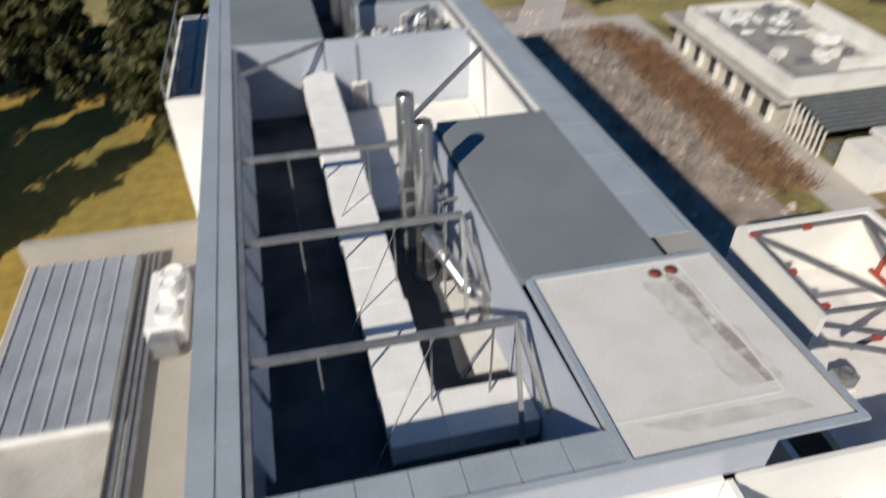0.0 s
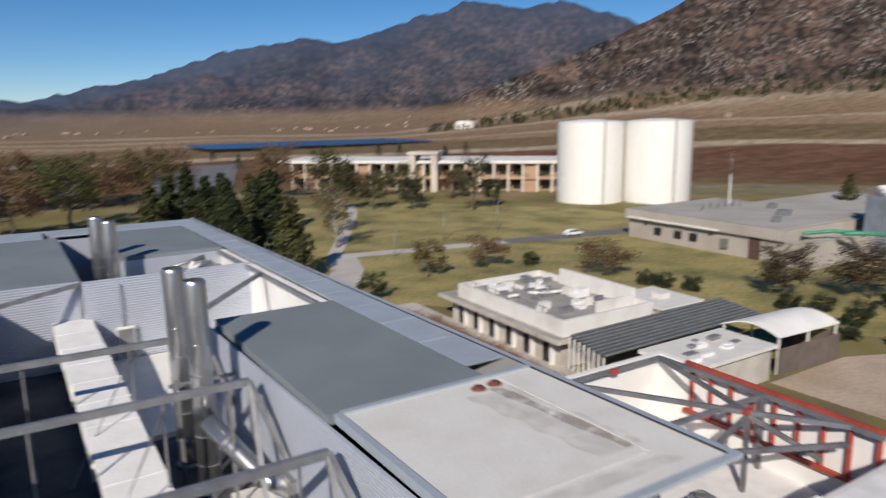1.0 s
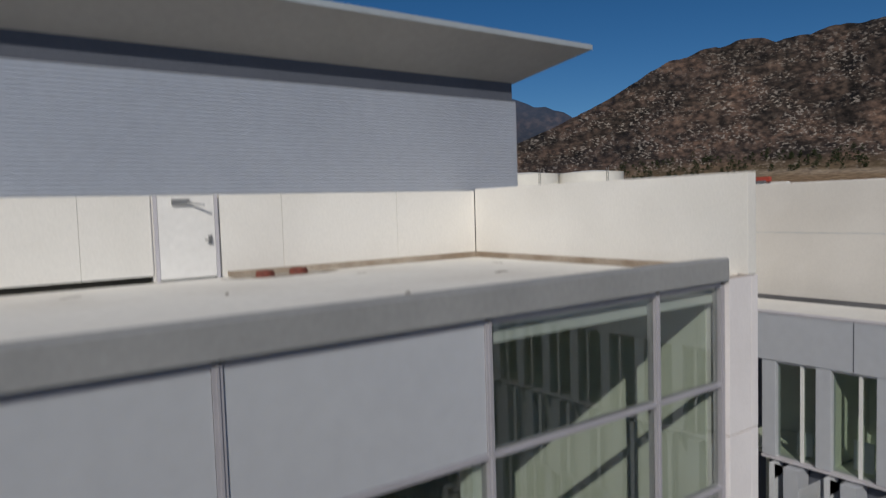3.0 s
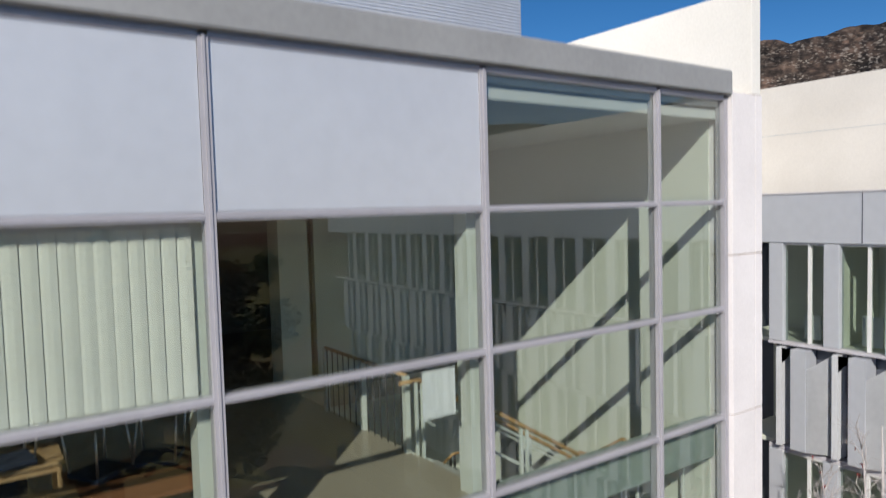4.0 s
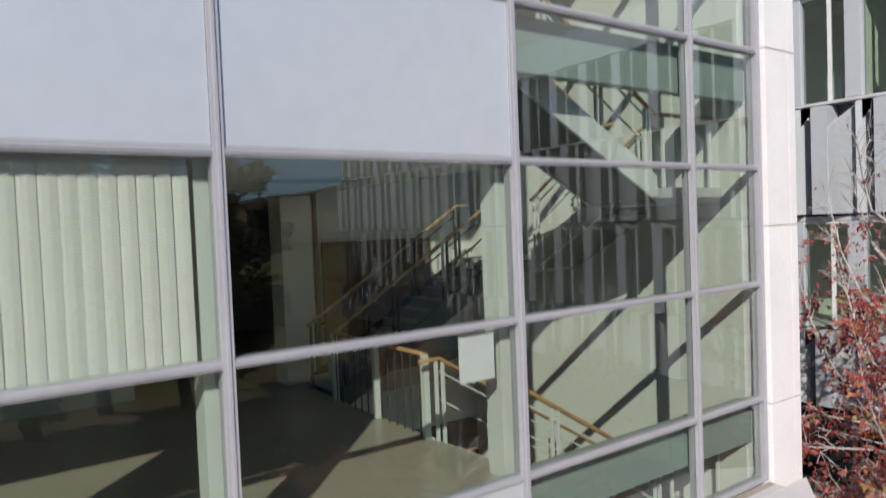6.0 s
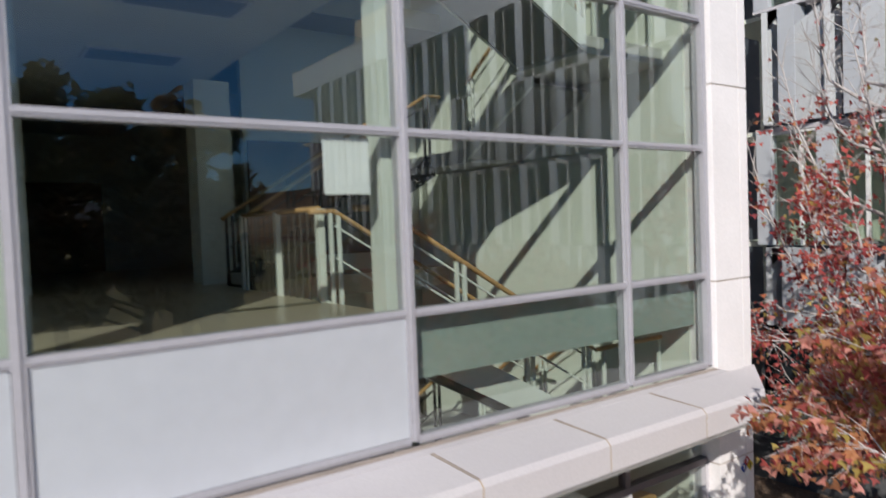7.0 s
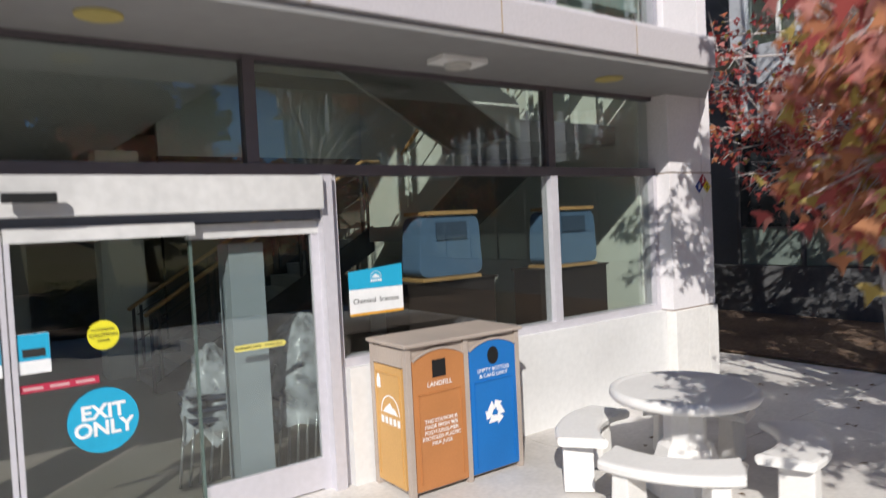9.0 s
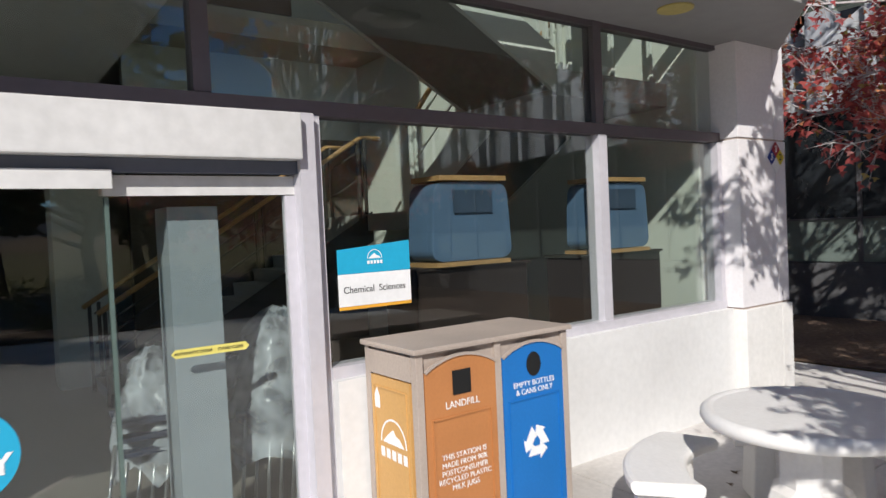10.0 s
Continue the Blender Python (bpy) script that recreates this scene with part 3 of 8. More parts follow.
def ribbed(bm, a, b, z0, z1, pitch=0.075, depth=0.022, out=1):
    """Horizontal ribs on a wall from a to b (x, y); the ribs stand out on one side."""
    a, b = Vector((a[0], a[1], 0)), Vector((b[0], b[1], 0))
    d = (b - a).normalized()
    s = Vector((d.y, -d.x, 0)) * out
    prof, z = [], z0
    while z < z1 - 1e-4:
        for dz, o in ((0, 0), (0.45, 0), (0.55, depth), (0.9, depth)):
            if z + dz * pitch <= z1:
                prof.append((z + dz * pitch, o))
        z += pitch
    prof.append((z1, 0))
    va = [bm.verts.new(a + s * o + Vector((0, 0, zz))) for zz, o in prof]
    vb = [bm.verts.new(b + s * o + Vector((0, 0, zz))) for zz, o in prof]
    for i in range(len(prof) - 1):
        bm.faces.new((va[i], vb[i], vb[i + 1], va[i + 1]))
    back = [bm.verts.new(p - s * 0.08 + Vector((0, 0, zz))) for p in (a, b) for zz in (z0, z1)]
    bm.faces.new((back[0], back[1], back[3], back[2]))
    bm.faces.new((va[0], back[0], back[2], vb[0]))
    bm.faces.new((va[-1], vb[-1], back[3], back[1]))


def penthouse():
    p = thing("penthouse", "silver ribbed-metal rooftop plant enclosure", "penthouse", "", "structure")
    TOP = 19.62
    bm = bmesh.new()
    ribbed(bm, (-12.2, 6.78), (6.66, 6.78), 16.22, 18.38)
    part("front_cladding", bm, METAL_CLAD, p)
    bm = bmesh.new()
    ribbed(bm, (6.66, 6.78), RX(6.66, 58)[:2], 13.0, 18.38)
    part("side_cladding", bm, METAL_CLAD, p)
    part("back_wall", rbox(-9.9, 6.5, 57.6, 57.9, 13, 18.9), METAL_CLAD, p)
    part("side_wall", rbox(-10.0, -9.85, 6.9, 57.6, 13, 18.9), METAL_CLAD, p)
    part("reveal", _box(-12.2, 6.60, 6.84, 6.95, 18.38, 18.86), SHADOW_GAP, p)
    part("reveal", rbox(6.46, 6.58, 6.95, 57.6, 18.38, 18.86), SHADOW_GAP, p)
    # sloping soffit and thin eaves, all round
    ring = [((-12.2, 6.9), (-12.2, 5.72)), ((6.6, 6.9), (8.25, 5.72)), (RX(6.6, 57.6)[:2], RX(8.25, 58.6)[:2]), (RX(-9.9, 57.6)[:2], RX(-10.9, 58.6)[:2])]
    for (i0, o0), (i1, o1) in zip(ring, ring[1:]):
        bm = bmesh.new()
        quad(bm, (*i0, 18.80), (*i1, 18.80), (*o1, 19.60), (*o0, 19.60))
        quad(bm, (*i0, 18.95), (*o0, 19.63), (*o1, 19.63), (*i1, 18.95))
        part("soffit", bm, SOFFIT, p)
    bm = bmesh.new()
    quad(bm, (-12.2, 5.70, 19.60), (8.27, 5.70, 19.60), (8.27, 5.70, 19.72), (-12.2, 5.70, 19.72))
    quad(bm, (8.27, 5.70, 19.60), RX(8.27, 58.6, 19.60), RX(8.27, 58.6, 19.72), (8.27, 5.70, 19.72))
    quad(bm, (-12.2, 5.70, 19.72), (8.27, 5.70, 19.72), (8.27, 5.95, 19.73), (-12.2, 5.95, 19.73))
    quad(bm, (8.27, 5.70, 19.72), RX(8.27, 58.6, 19.72), RX(8.0, 58.6, 19.73), (8.0, 5.95, 19.73))
    part("drip_edge", bm, COPING, p)
    # roof bands
    y = 5.95
    k = 0
    while y < 58.2:
        y1 = min(y + 3.0, 58.2)
        part("coping_sheet", rbox(-10.9, -10.15, y + 0.01, y1 - 0.01, 19.60, 19.70), COPING, p)
        part("coping_sheet", rbox(-10.13, -9.45, y + 0.01, y1 - 0.01, 19.60, 19.66), COPING, p)
        if y > 13.5:
            part("coping_sheet", rbox(6.28, 8.0, y + 0.004, y1 - 0.004, 19.60, 19.68), COPING, p)
            part("seam", rbox(6.3, 8.0, y - 0.02, y + 0.02, 19.675, 19.695), COPING, p)
        y = y1
    x = -9.44
    while x < 0.5:
        x1 = min(x + 1.45, 0.72)
        part("coping_sheet", rbox(x + 0.01, x1 - 0.01, 5.95, 7.05, 19.60, 19.68), COPING, p)
        x = x1
    part("coping_sheet", rbox(-9.4, -4.6, 54.2, 58.2, 19.60, 19.67), COPING, p)
    part("coping_sheet", rbox(-4.2, 6.2, 54.9, 58.2, 19.60, 19.67), COPING, p)
    # pale flat roof next to the terrace side
    part("pale_roof", rbox(0.95, 7.98, 5.97, 13.5, 19.45, 19.66), CREAM_ROOF, p)
    part("gutter_edge", rbox(0.72, 0.94, 5.95, 13.6, 19.45, 19.74), COPING, p)
    part("curb", rbox(0.95, 8.0, 13.5, 13.72, 19.45, 19.74), COPING, p)
    # grey roof over the plant room
    part("grey_roof", rbox(0.55, 6.26, 13.73, 25.6, 19.35, 19.68), GREY_MEMBRANE, p)
    part("grey_roof", rbox(-9.43, -3.7, 37.4, 54.1, 19.35, 19.66), GREY_MEMBRANE, p)
    part("grey_roof", rbox(-1.0, 6.1, 43.1, 54.8, 19.35, 19.66), GREY_MEMBRANE, p)
    # plant room walls seen from the well
    bm = bmesh.new()
    ribbed(bm, (0.55, 7.1), RX(0.20, 25.6)[:2], 14.72, 19.45, 0.11, 0.03, -1)
    part("well_wall", bm, METAL_CLAD, p)
    bm = bmesh.new()
    ribbed(bm, RX(-9.6, 37.3)[:2], RX(-3.7, 37.3)[:2], 14.72, 19.64, 0.14, 0.04)
    part("well_wall", bm, METAL_CLAD, p)
    bm = bmesh.new()
    ribbed(bm, RX(-3.7, 37.0)[:2], RX(6.2, 37.0)[:2], 14.72, 19.64, 0.14, 0.04)
    part("well_wall", bm, METAL_CLAD, p)
    part("well_wall", rbox(-3.85, -3.7, 37.3, 54.1, 14.7, 19.4), METAL_CLAD, p)
    part("well_wall", rbox(0.3, 6.2, 25.4, 25.6, 14.7, 19.4), WHITE_STUCCO, p)
    part("well_wall", rbox(6.0, 6.3, 25.6, 43, 14.7, 19.5), WHITE_STUCCO, p)
    part("well_wall", rbox(-9.4, 0.5, 6.96, 7.08, 14.7, 19.6), METAL_CLAD, p)
    part("well_wall", rbox(-9.55, -9.45, 7.08, 37.3, 14.7, 19.6), METAL_CLAD, p)
    part("well_wall", rbox(-1.0, 6.1, 43.0, 43.1, 14.7, 19.4), METAL_CLAD, p)
    part("well_wall", rbox(-3.7, 6.1, 54.5, 54.7, 14.7, 19.4), METAL_CLAD, p)
    return p


penthouse()
tagged(part("well_floor", rbox(-10.1, 6.5, 6.96, 57.6, 14.4, 14.70), DARK_DECK), "dark waterproofed floor of the open plant well", "floor", "", "structure")
tagged(part("pale_pad", rbox(-2.9, 5.9, 25.7, 36.8, 14.705, 14.95), MEMBRANE), "pale membrane floor of the rear plant well", "floor", "", "structure")

# ---- solid mass under the roofs ----
solid("wall_west", -12.2, -12.0, 0.1, 58, 0.0, 14.4, WHITE_STUCCO, "white west wall of the main building", "wall")
solid("wall_north", -12.2, 5.25, 57.5, 58, 0.0, 14.4, WHITE_STUCCO, "white north wall of the main building", "wall")
# ---- neighbouring wing ----


def wing():
    w = thing("laboratory_wing", "white and grey laboratory wing with finned windows", "building", "", "structure")
    WHITE_STEEL_OUT = mat("white_window_bar", (0.70, 0.70, 0.70), 0.45, var=0.03)
    GREEN_PANEL = mat("grey_green_glass_panel", (0.17, 0.21, 0.19), 0.15, var=0.06, bump=0, spec=0.6)
    BRONZE_OUT = mat("dark_frame_paint", (0.09, 0.09, 0.095), 0.5, var=0.05)
    WING_WHITE = mat("warm_white_stucco", (0.66, 0.63, 0.59), 0.88, var=0.04, scale=0.4, fine=25, bump=0.2, col2=(0.58, 0.55, 0.51))
    part("upper_wall", _box(13.9, 27.0, -26, 6.62, 13.0, 16.2), WING_WHITE, w, bevel=0.02)
    part("reveal_line", _box(13.896, 13.9, -25.9, 6.5, 14.85, 14.862), COPING, w)
    for k in range(11):
        part("band_joint", _box(10.374, 10.379, 3.02 - 2.44 * k, 3.04 - 2.44 * k, 12.11, 13.17), SHADOW_GAP, w)
    part("band_cap", _box(10.36, 10.62, -26, 6.5, 13.18, 13.21), ALU, w)
    part("roof_cap", _box(14.15, 20.0, -26, 6.4, 16.2, 16.23), CONCRETE, w)
    part("back_parapet", _box(5.62, 13.88, 6.55, 6.75, 0, 16.2), WHITE_STUCCO, w)
    part("lower_roof", _box(10.61, 12.9, -26, 6.54, 13.0, 13.12), MEMBRANE, w)
    # roof strip next to the upper wall, coloured darker than the membrane
    part("dark_gutter", _box(12.91, 13.88, -26, 6.54, 13.0, 13.10), DARK_DECK, w)
    part("grey_band", _box(10.38, 10.6, -26, 6.5, 12.10, 13.18), PANEL, w)
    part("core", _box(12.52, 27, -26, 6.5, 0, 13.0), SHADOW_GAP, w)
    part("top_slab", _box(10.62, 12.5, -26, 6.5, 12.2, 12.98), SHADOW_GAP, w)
    PALE = mat("pale_blue_white_panel", (0.66, 0.68, 0.71), 0.45, 0.15, var=0.04, scale=0.8, fine=9, bump=0.03, rnd=0.03)
    ROOM = mat("office_wall_paint", (0.66, 0.68, 0.60), 0.85, var=0.04)
    pitch = 1.22
    for k in range(22):
        y = 2.575 - pitch * k
        # paired lights between flat fins
        for z0, z1 in ((9.84, 12.09), (5.0, 7.3)):
            part("fin", _box(10.40, 10.62, y - 0.31, y + 0.02, z0, z1), PANEL, w, bevel=0.02)
            part("window_frame", _box(10.46, 10.55, y - 0.90, y - 0.84, z0, z1), WHITE_STEEL_OUT, w)
            part("pane", _box(10.52, 10.53, y - 0.84, y - 0.31, z0, z1), GLASS_DARK, w)
            part("pane", _box(10.52, 10.53, y - pitch + 0.02, y - 0.90, z0, z1), GLASS_DARK, w)
            part("head_frame", _box(10.44, 10.56, y - pitch, y - 0.29, z1 - 0.05, z1), WHITE_STEEL_OUT, w)
        if k < 6:
            part("desk_screen", _box(10.75, 10.79, y - 0.98 - 0.05 * (k % 3), y - 0.62, 9.9, 10.45 + 0.1 * (k % 2)), PALE, w)
            part("strip_light", _box(10.9, 11.2, y - 0.8, y - 0.3, 12.02, 12.06), PALE, w)
        # slanting hoods: fin, dark slot, narrow blade and a wide plate cut on the slope
        for z0, z1 in ((7.46, 9.72), (3.36, 4.95)):
            part("sun_fin", _box(10.18, 10.66, y - 0.93, y - 0.60, z0, z1), PANEL, w)
            part("blade", _box(10.24, 10.66, y - 0.36, y - 0.24, z0, z1), PALE, w)
            bm = bmesh.new()
            vs = [bm.verts.new(q) for q in ((10.26, y - 0.36, z1), (10.26, y - 0.60, z1), (10.26, y - 0.60, z1 - 0.10), (10.26, y - 0.36, z1 - 0.36))]
            bm.faces.new(vs)
            bmesh.ops.solidify(bm, geom=bm.faces[:], thickness=0.03)
            part("slot_head", bm, PALE, w)
            bm = bmesh.new()
            vs = [bm.verts.new(q) for q in ((10.20, y - 0.93, z0), (10.42, y - pitch - 0.24, z0), (10.42, y - pitch - 0.24, z1), (10.20, y - 0.93, z1 - 0.42))]
            bm.faces.new(vs)
            bmesh.ops.solidify(bm, geom=bm.faces[:], thickness=0.03)
            part("sloped_plate", bm, PALE, w)
        # dark sheets behind the hoods: the shade of the slots put into colour
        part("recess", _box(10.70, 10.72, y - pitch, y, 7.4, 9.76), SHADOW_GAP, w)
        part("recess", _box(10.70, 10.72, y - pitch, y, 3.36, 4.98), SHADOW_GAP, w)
        part("ground_pane", _box(10.5, 10.52, y - pitch + 0.03, y - 0.03, 1.66, 3.34), DARK_GLASS, w)
        part("lower_pane", _box(10.5, 10.52, y - pitch + 0.03, y - 0.03, 0.95, 1.63), GREEN_PANEL, w)
        part("ground_mullion", _box(10.46, 10.55, y - 0.03, y + 0.03, 0.94, 3.34), BRONZE_OUT, w)
    part("ground_rail", _box(10.465, 10.55, -24.2, 2.6, 1.635, 1.655), BRONZE_OUT, w)
    part("sill_band", _box(10.42, 10.7, -24.2, 2.6, 7.31, 7.40), ALU, w)
    part("sill_band", _box(10.38, 10.7, -24.2, 2.6, 9.77, 9.83), ALU, w)
    part("plinth", _box(10.4, 10.7, -26, 3.6, 0, 0.93), mat("dark_plinth", (0.10, 0.10, 0.105), 0.8), w)
    part("inner_wall", _box(12.4, 12.5, -26, 3.6, 3.4, 12.15), ROOM, w)
    for z in (4.95, 7.31, 9.73, 12.06):
        part("floor_slab", _box(10.73, 12.39, -26, 3.6, z, z + 0.09), ROOM, w)
    for k in range(8):
        part("room_wall", _box(10.73, 12.39, 1.1 - 3.66 * k, 1.2 - 3.66 * k, 9.83, 12.05), ROOM, w)
    return w


wing()


def steel_yard():
    """The neighbouring roof yard with its white parapet and steel frame."""
    w = thing("roof_yard", "white walled roof yard beyond the wing", "roof", "", "structure")
    part("yard_floor", _box(12.2, 24, 8.0, 18.0, 12.6, 13.0), CONCRETE, w)
    part("yard_wall", _box(12.7, 13.0, 12.2, 18.4, 0, 16.4), WHITE_STUCCO, w)
    part("yard_wall", _box(13.0, 19.6, 18.1, 18.4, 0, 16.4), WHITE_STUCCO, w)
    part("yard_wall", _box(19.6, 19.9, 6.8, 18.4, 0, 16.4), WHITE_STUCCO, w)
    part("yard_wall", _box(8.9, 9.2, 6.8, 9.6, 0, 14.6), WHITE_STUCCO, w)
    part("yard_wall", _box(9.2, 12.7, 12.0, 12.2, 0, 14.0), CONCRETE, w)
    part("body", _box(12.7, 19.6, 12.2, 18.1, 0, 12.6), CONCRETE, w)
    YARD_STEEL = mat("dark_weathered_steel", (0.20, 0.20, 0.21), 0.6, 0.3, var=0.2, scale=1.0, fine=12)
    f = thing("steel_frame", "grey steel roof truss with red bracing frames", "steel frame")
    z = 16.35
    bars = [((13.1, 12.5, z), (19.2, 12.2, z)), ((13.1, 12.5, z), (13.1, 17.8, z)), ((13.1, 17.8, z), (19.2, 17.8, z)), ((19.2, 17.8, z), (19.3, 7.4, z)), ((17.0, 11.4, z + 0.1), (19.2, 17.8, z)), ((17.0, 11.4, z + 0.1), (13.1, 17.8, z)), ((17.0, 11.4, z + 0.1), (19.3, 8.6, z)), ((12.6, 11.4, z - 0.5), (18.8, 8.4, z - 0.5)), ((17.0, 11.4, z), (17.0, 11.4, 13.0)), ((13.1, 12.5, z), (13.1, 12.5, 13)), ((19.2, 12.2, z), (19.2, 12.2, 13)), ((17.0, 11.4, z), (18.6, 9.2, 14.9)), ((17.0, 11.4, z), (14.2, 11.6, 14.9))]
    for a, b in bars:
        bm = bmesh.new()
        beam(bm, a, b, 0.15, 0.2)
        part("steel_bar", bm, YARD_STEEL, f)
    for k in range(9):
        y = 7.6 + k * 1.05
        bm = bmesh.new()
        beam(bm, (19.45, y, 14.0), (19.45, y, 16.5), 0.14)
        part("red_post", bm, RED_STEEL, f)
    for zz in (14.1, 16.5):
        bm = bmesh.new()
        beam(bm, (19.45, 7.3, zz), (19.45, 16.4, zz), 0.18)
        part("red_rail", bm, RED_STEEL, f)
    # red lugs where the bars meet the walls
    for p in ((13.1, 17.6, z), (16.0, 17.7, z), (13.3, 15.0, z), (13.3, 12.8, z), (17.0, 11.4, z + 0.15), (15.2, 11.5, 15.4)):
        bm = bmesh.new()
        beam(bm, Vector(p) - Vector((0.2, 0, 0)), Vector(p) + Vector((0.2, 0, 0)), 0.22)
        part("red_lug", bm, RED_STEEL, f)
    u = thing("yard_unit", "grey pump unit standing in the roof yard", "air unit", at=(14.2, 11.2, 13.0))
    part("casing", _box(-0.45, 0.45, -0.35, 0.35, 0.1, 0.8), STEEL, u, bevel=0.04)
    part("plinth", _box(-0.5, 0.5, -0.4, 0.4, 0, 0.099), CONCRETE, u)
    bm = bmesh.new()
    lathe(bm, [(0.28, 0.8), (0.28, 0.92), (0.24, 0.92), (0.23, 0.84)], 0, 0, 20)
    part("fan_ring", bm, YARD_STEEL, u)


steel_yard()

# ---- roof plant ----


def stack(x, y, z0, z1, r, label):
    s = thing("exhaust_stack", label, "exhaust stack", "roof exhaust stacks", at=(x, y, z0))
    h = z1 - z0
    bm = bmesh.new()
    lathe(bm, [(r, 0), (r, h - 0.14), (r * 0.96, h - 0.05), (r * 0.88, h)], n=40)
    bmesh.ops.delete(bm, geom=[f for f in bm.faces if len(f.verts) > 4 and f.calc_center_median().z > 1], context="FACES")
    part("pipe", bm, STAINLESS, s)
    for k in list(range(1, 7)) + [6.85]:
        bm = bmesh.new()
        z = h * k / 7
        n = 40
        rings = [[bm.verts.new((q * math.cos(2 * math.pi * i / n), q * math.sin(2 * math.pi * i / n), zz)) for i in range(n)] for q, zz in ((r, z - 0.02), (r * 1.035, z - 0.02), (r * 1.035, z + 0.02), (r, z + 0.02))]
        for r0, r1 in zip(rings, rings[1:]):
            for i in range(n):
                bm.faces.new((r0[i], r0[(i + 1) % n], r1[(i + 1) % n], r1[i]))
        part("seam_ring", bm, STAINLESS, s)
    bm = bmesh.new()
    lathe(bm, [(r * 0.895, h - 0.52), (r * 0.895, h - 0.5)], n=24)
    part("throat", bm, DARK_DECK, s)
    bm = bmesh.new()
    lathe(bm, [(r * 1.3, 0), (r * 1.3, 0.12), (r * 1.02, 0.16)], n=24)
    part("flange", bm, STEEL, s)
    return s


s2 = stack(-1.89, 20.3, 14.7, 22.75, 0.40, "tall brushed stainless exhaust stack with flanged seams")
copy_thing(s2, pose(-2.16, 22.8, 14.7))
s3 = stack(-2.6, 41.5, 14.7, 22.3, 0.42, "distant stainless exhaust stack in the rear plant well")
copy_thing(s3, pose(-3.1, 44.0, 14.7))


def stack_branch():
    b = thing("branch_duct", "stainless branch duct joining the exhaust stacks", "duct")
    bm = bmesh.new()
    rod(bm, [(-1.89, 19.9, 17.6), (-1.3, 18.7, 16.9), (-0.7, 17.4, 16.2), (0.2, 16.6, 15.8)], 0.33, 18)
    part("pipe", bm, STAINLESS, b)
    for p, q in (((-1.45, 19.0, 17.05), (-1.4, 18.9, 17.0)), ((-0.75, 17.5, 16.25), (-0.7, 17.4, 16.2))):
        bm = bmesh.new()
        rod(bm, [p, q], 0.38, 18)
        part("flange", bm, STEEL, b)
    bm = bmesh.new()
    box(bm, -0.2, 0.5, 16.1, 17.1, 15.2, 16.5)
    part("plenum", bm, STEEL, b)
    for x, y in ((-1.2, 19.4), (-2.6, 21.4), (-1.3, 22.0)):
        bm = bmesh.new()
        beam(bm, (x, y, 14.7), (x, y, 18.8), 0.14)
        part("support_post", bm, STEEL, b)
    bm = bmesh.new()
    beam(bm, (-2.8, 20.9, 18.4), (0.3, 20.9, 18.4), 0.12)
    beam(bm, (-2.8, 22.0, 18.4), (0.3, 22.0, 18.4), 0.12)
    part("support_bar", bm, STEEL, b)


stack_branch()


def roof_duct():
    d = thing("supply_duct", "white wrapped rectangular duct with bands, bent at its end", "duct")
    rnd = random.Random(8)
    y, k, jog = 10.45, 0, 0.0
    while k < 12:
        y1 = y + 2.25
        t0, t1 = 15.85 + 0.14 * k, 15.85 + 0.14 * (k + 1)
        x0, x1 = -5.03 - 0.03 * k + jog, -2.98 - 0.03 * k + jog
        bm = bmesh.new()
        vs = [bm.verts.new(RX(x, yy, z)) for yy, t in ((y + 0.003, t0), (y1 - 0.003, t1)) for z in (t - 1.0, t) for x in (x0, x1)]
        for f in ((0, 1, 3, 2), (4, 6, 7, 5), (2, 3, 7, 6), (0, 4, 5, 1), (0, 2, 6, 4), (1, 5, 7, 3)):
            bm.faces.new([vs[i] for i in f])
        part("duct_section", bm, DUCT_WHITE, d, bevel=0.03)
        if k:
            part("duct_band", rbox(x0 - 0.012, x1 + 0.012, y - 0.035, y + 0.035, t0 - 1.01, t0 + 0.014), DUCT_WHITE, d)
        part("duct_support", rbox(-4.8 - 0.036 * k, -3.1 - 0.036 * k, y + 1.0, y + 1.15, 14.7, t0 - 0.96), STEEL, d)
        y, k, jog = y1, k + 1, rnd.uniform(-0.04, 0.04)
    part("duct_section", rbox(-2.965, 0.42, 10.46, 12.5, 14.85, 15.85), DUCT_WHITE, d, bevel=0.03)
    part("duct_support", rbox(-0.5, -0.35, 10.6, 12.4, 14.7, 14.85), STEEL, d)
    c = tagged(part("housekeeping_kerb", rbox(-0.95, 0.42, 13.9, 19.4, 14.702, 14.88), CREAM_ROOF), "pale concrete kerb along the plant room wall", "kerb", "", "structure")
    return d


roof_duct()


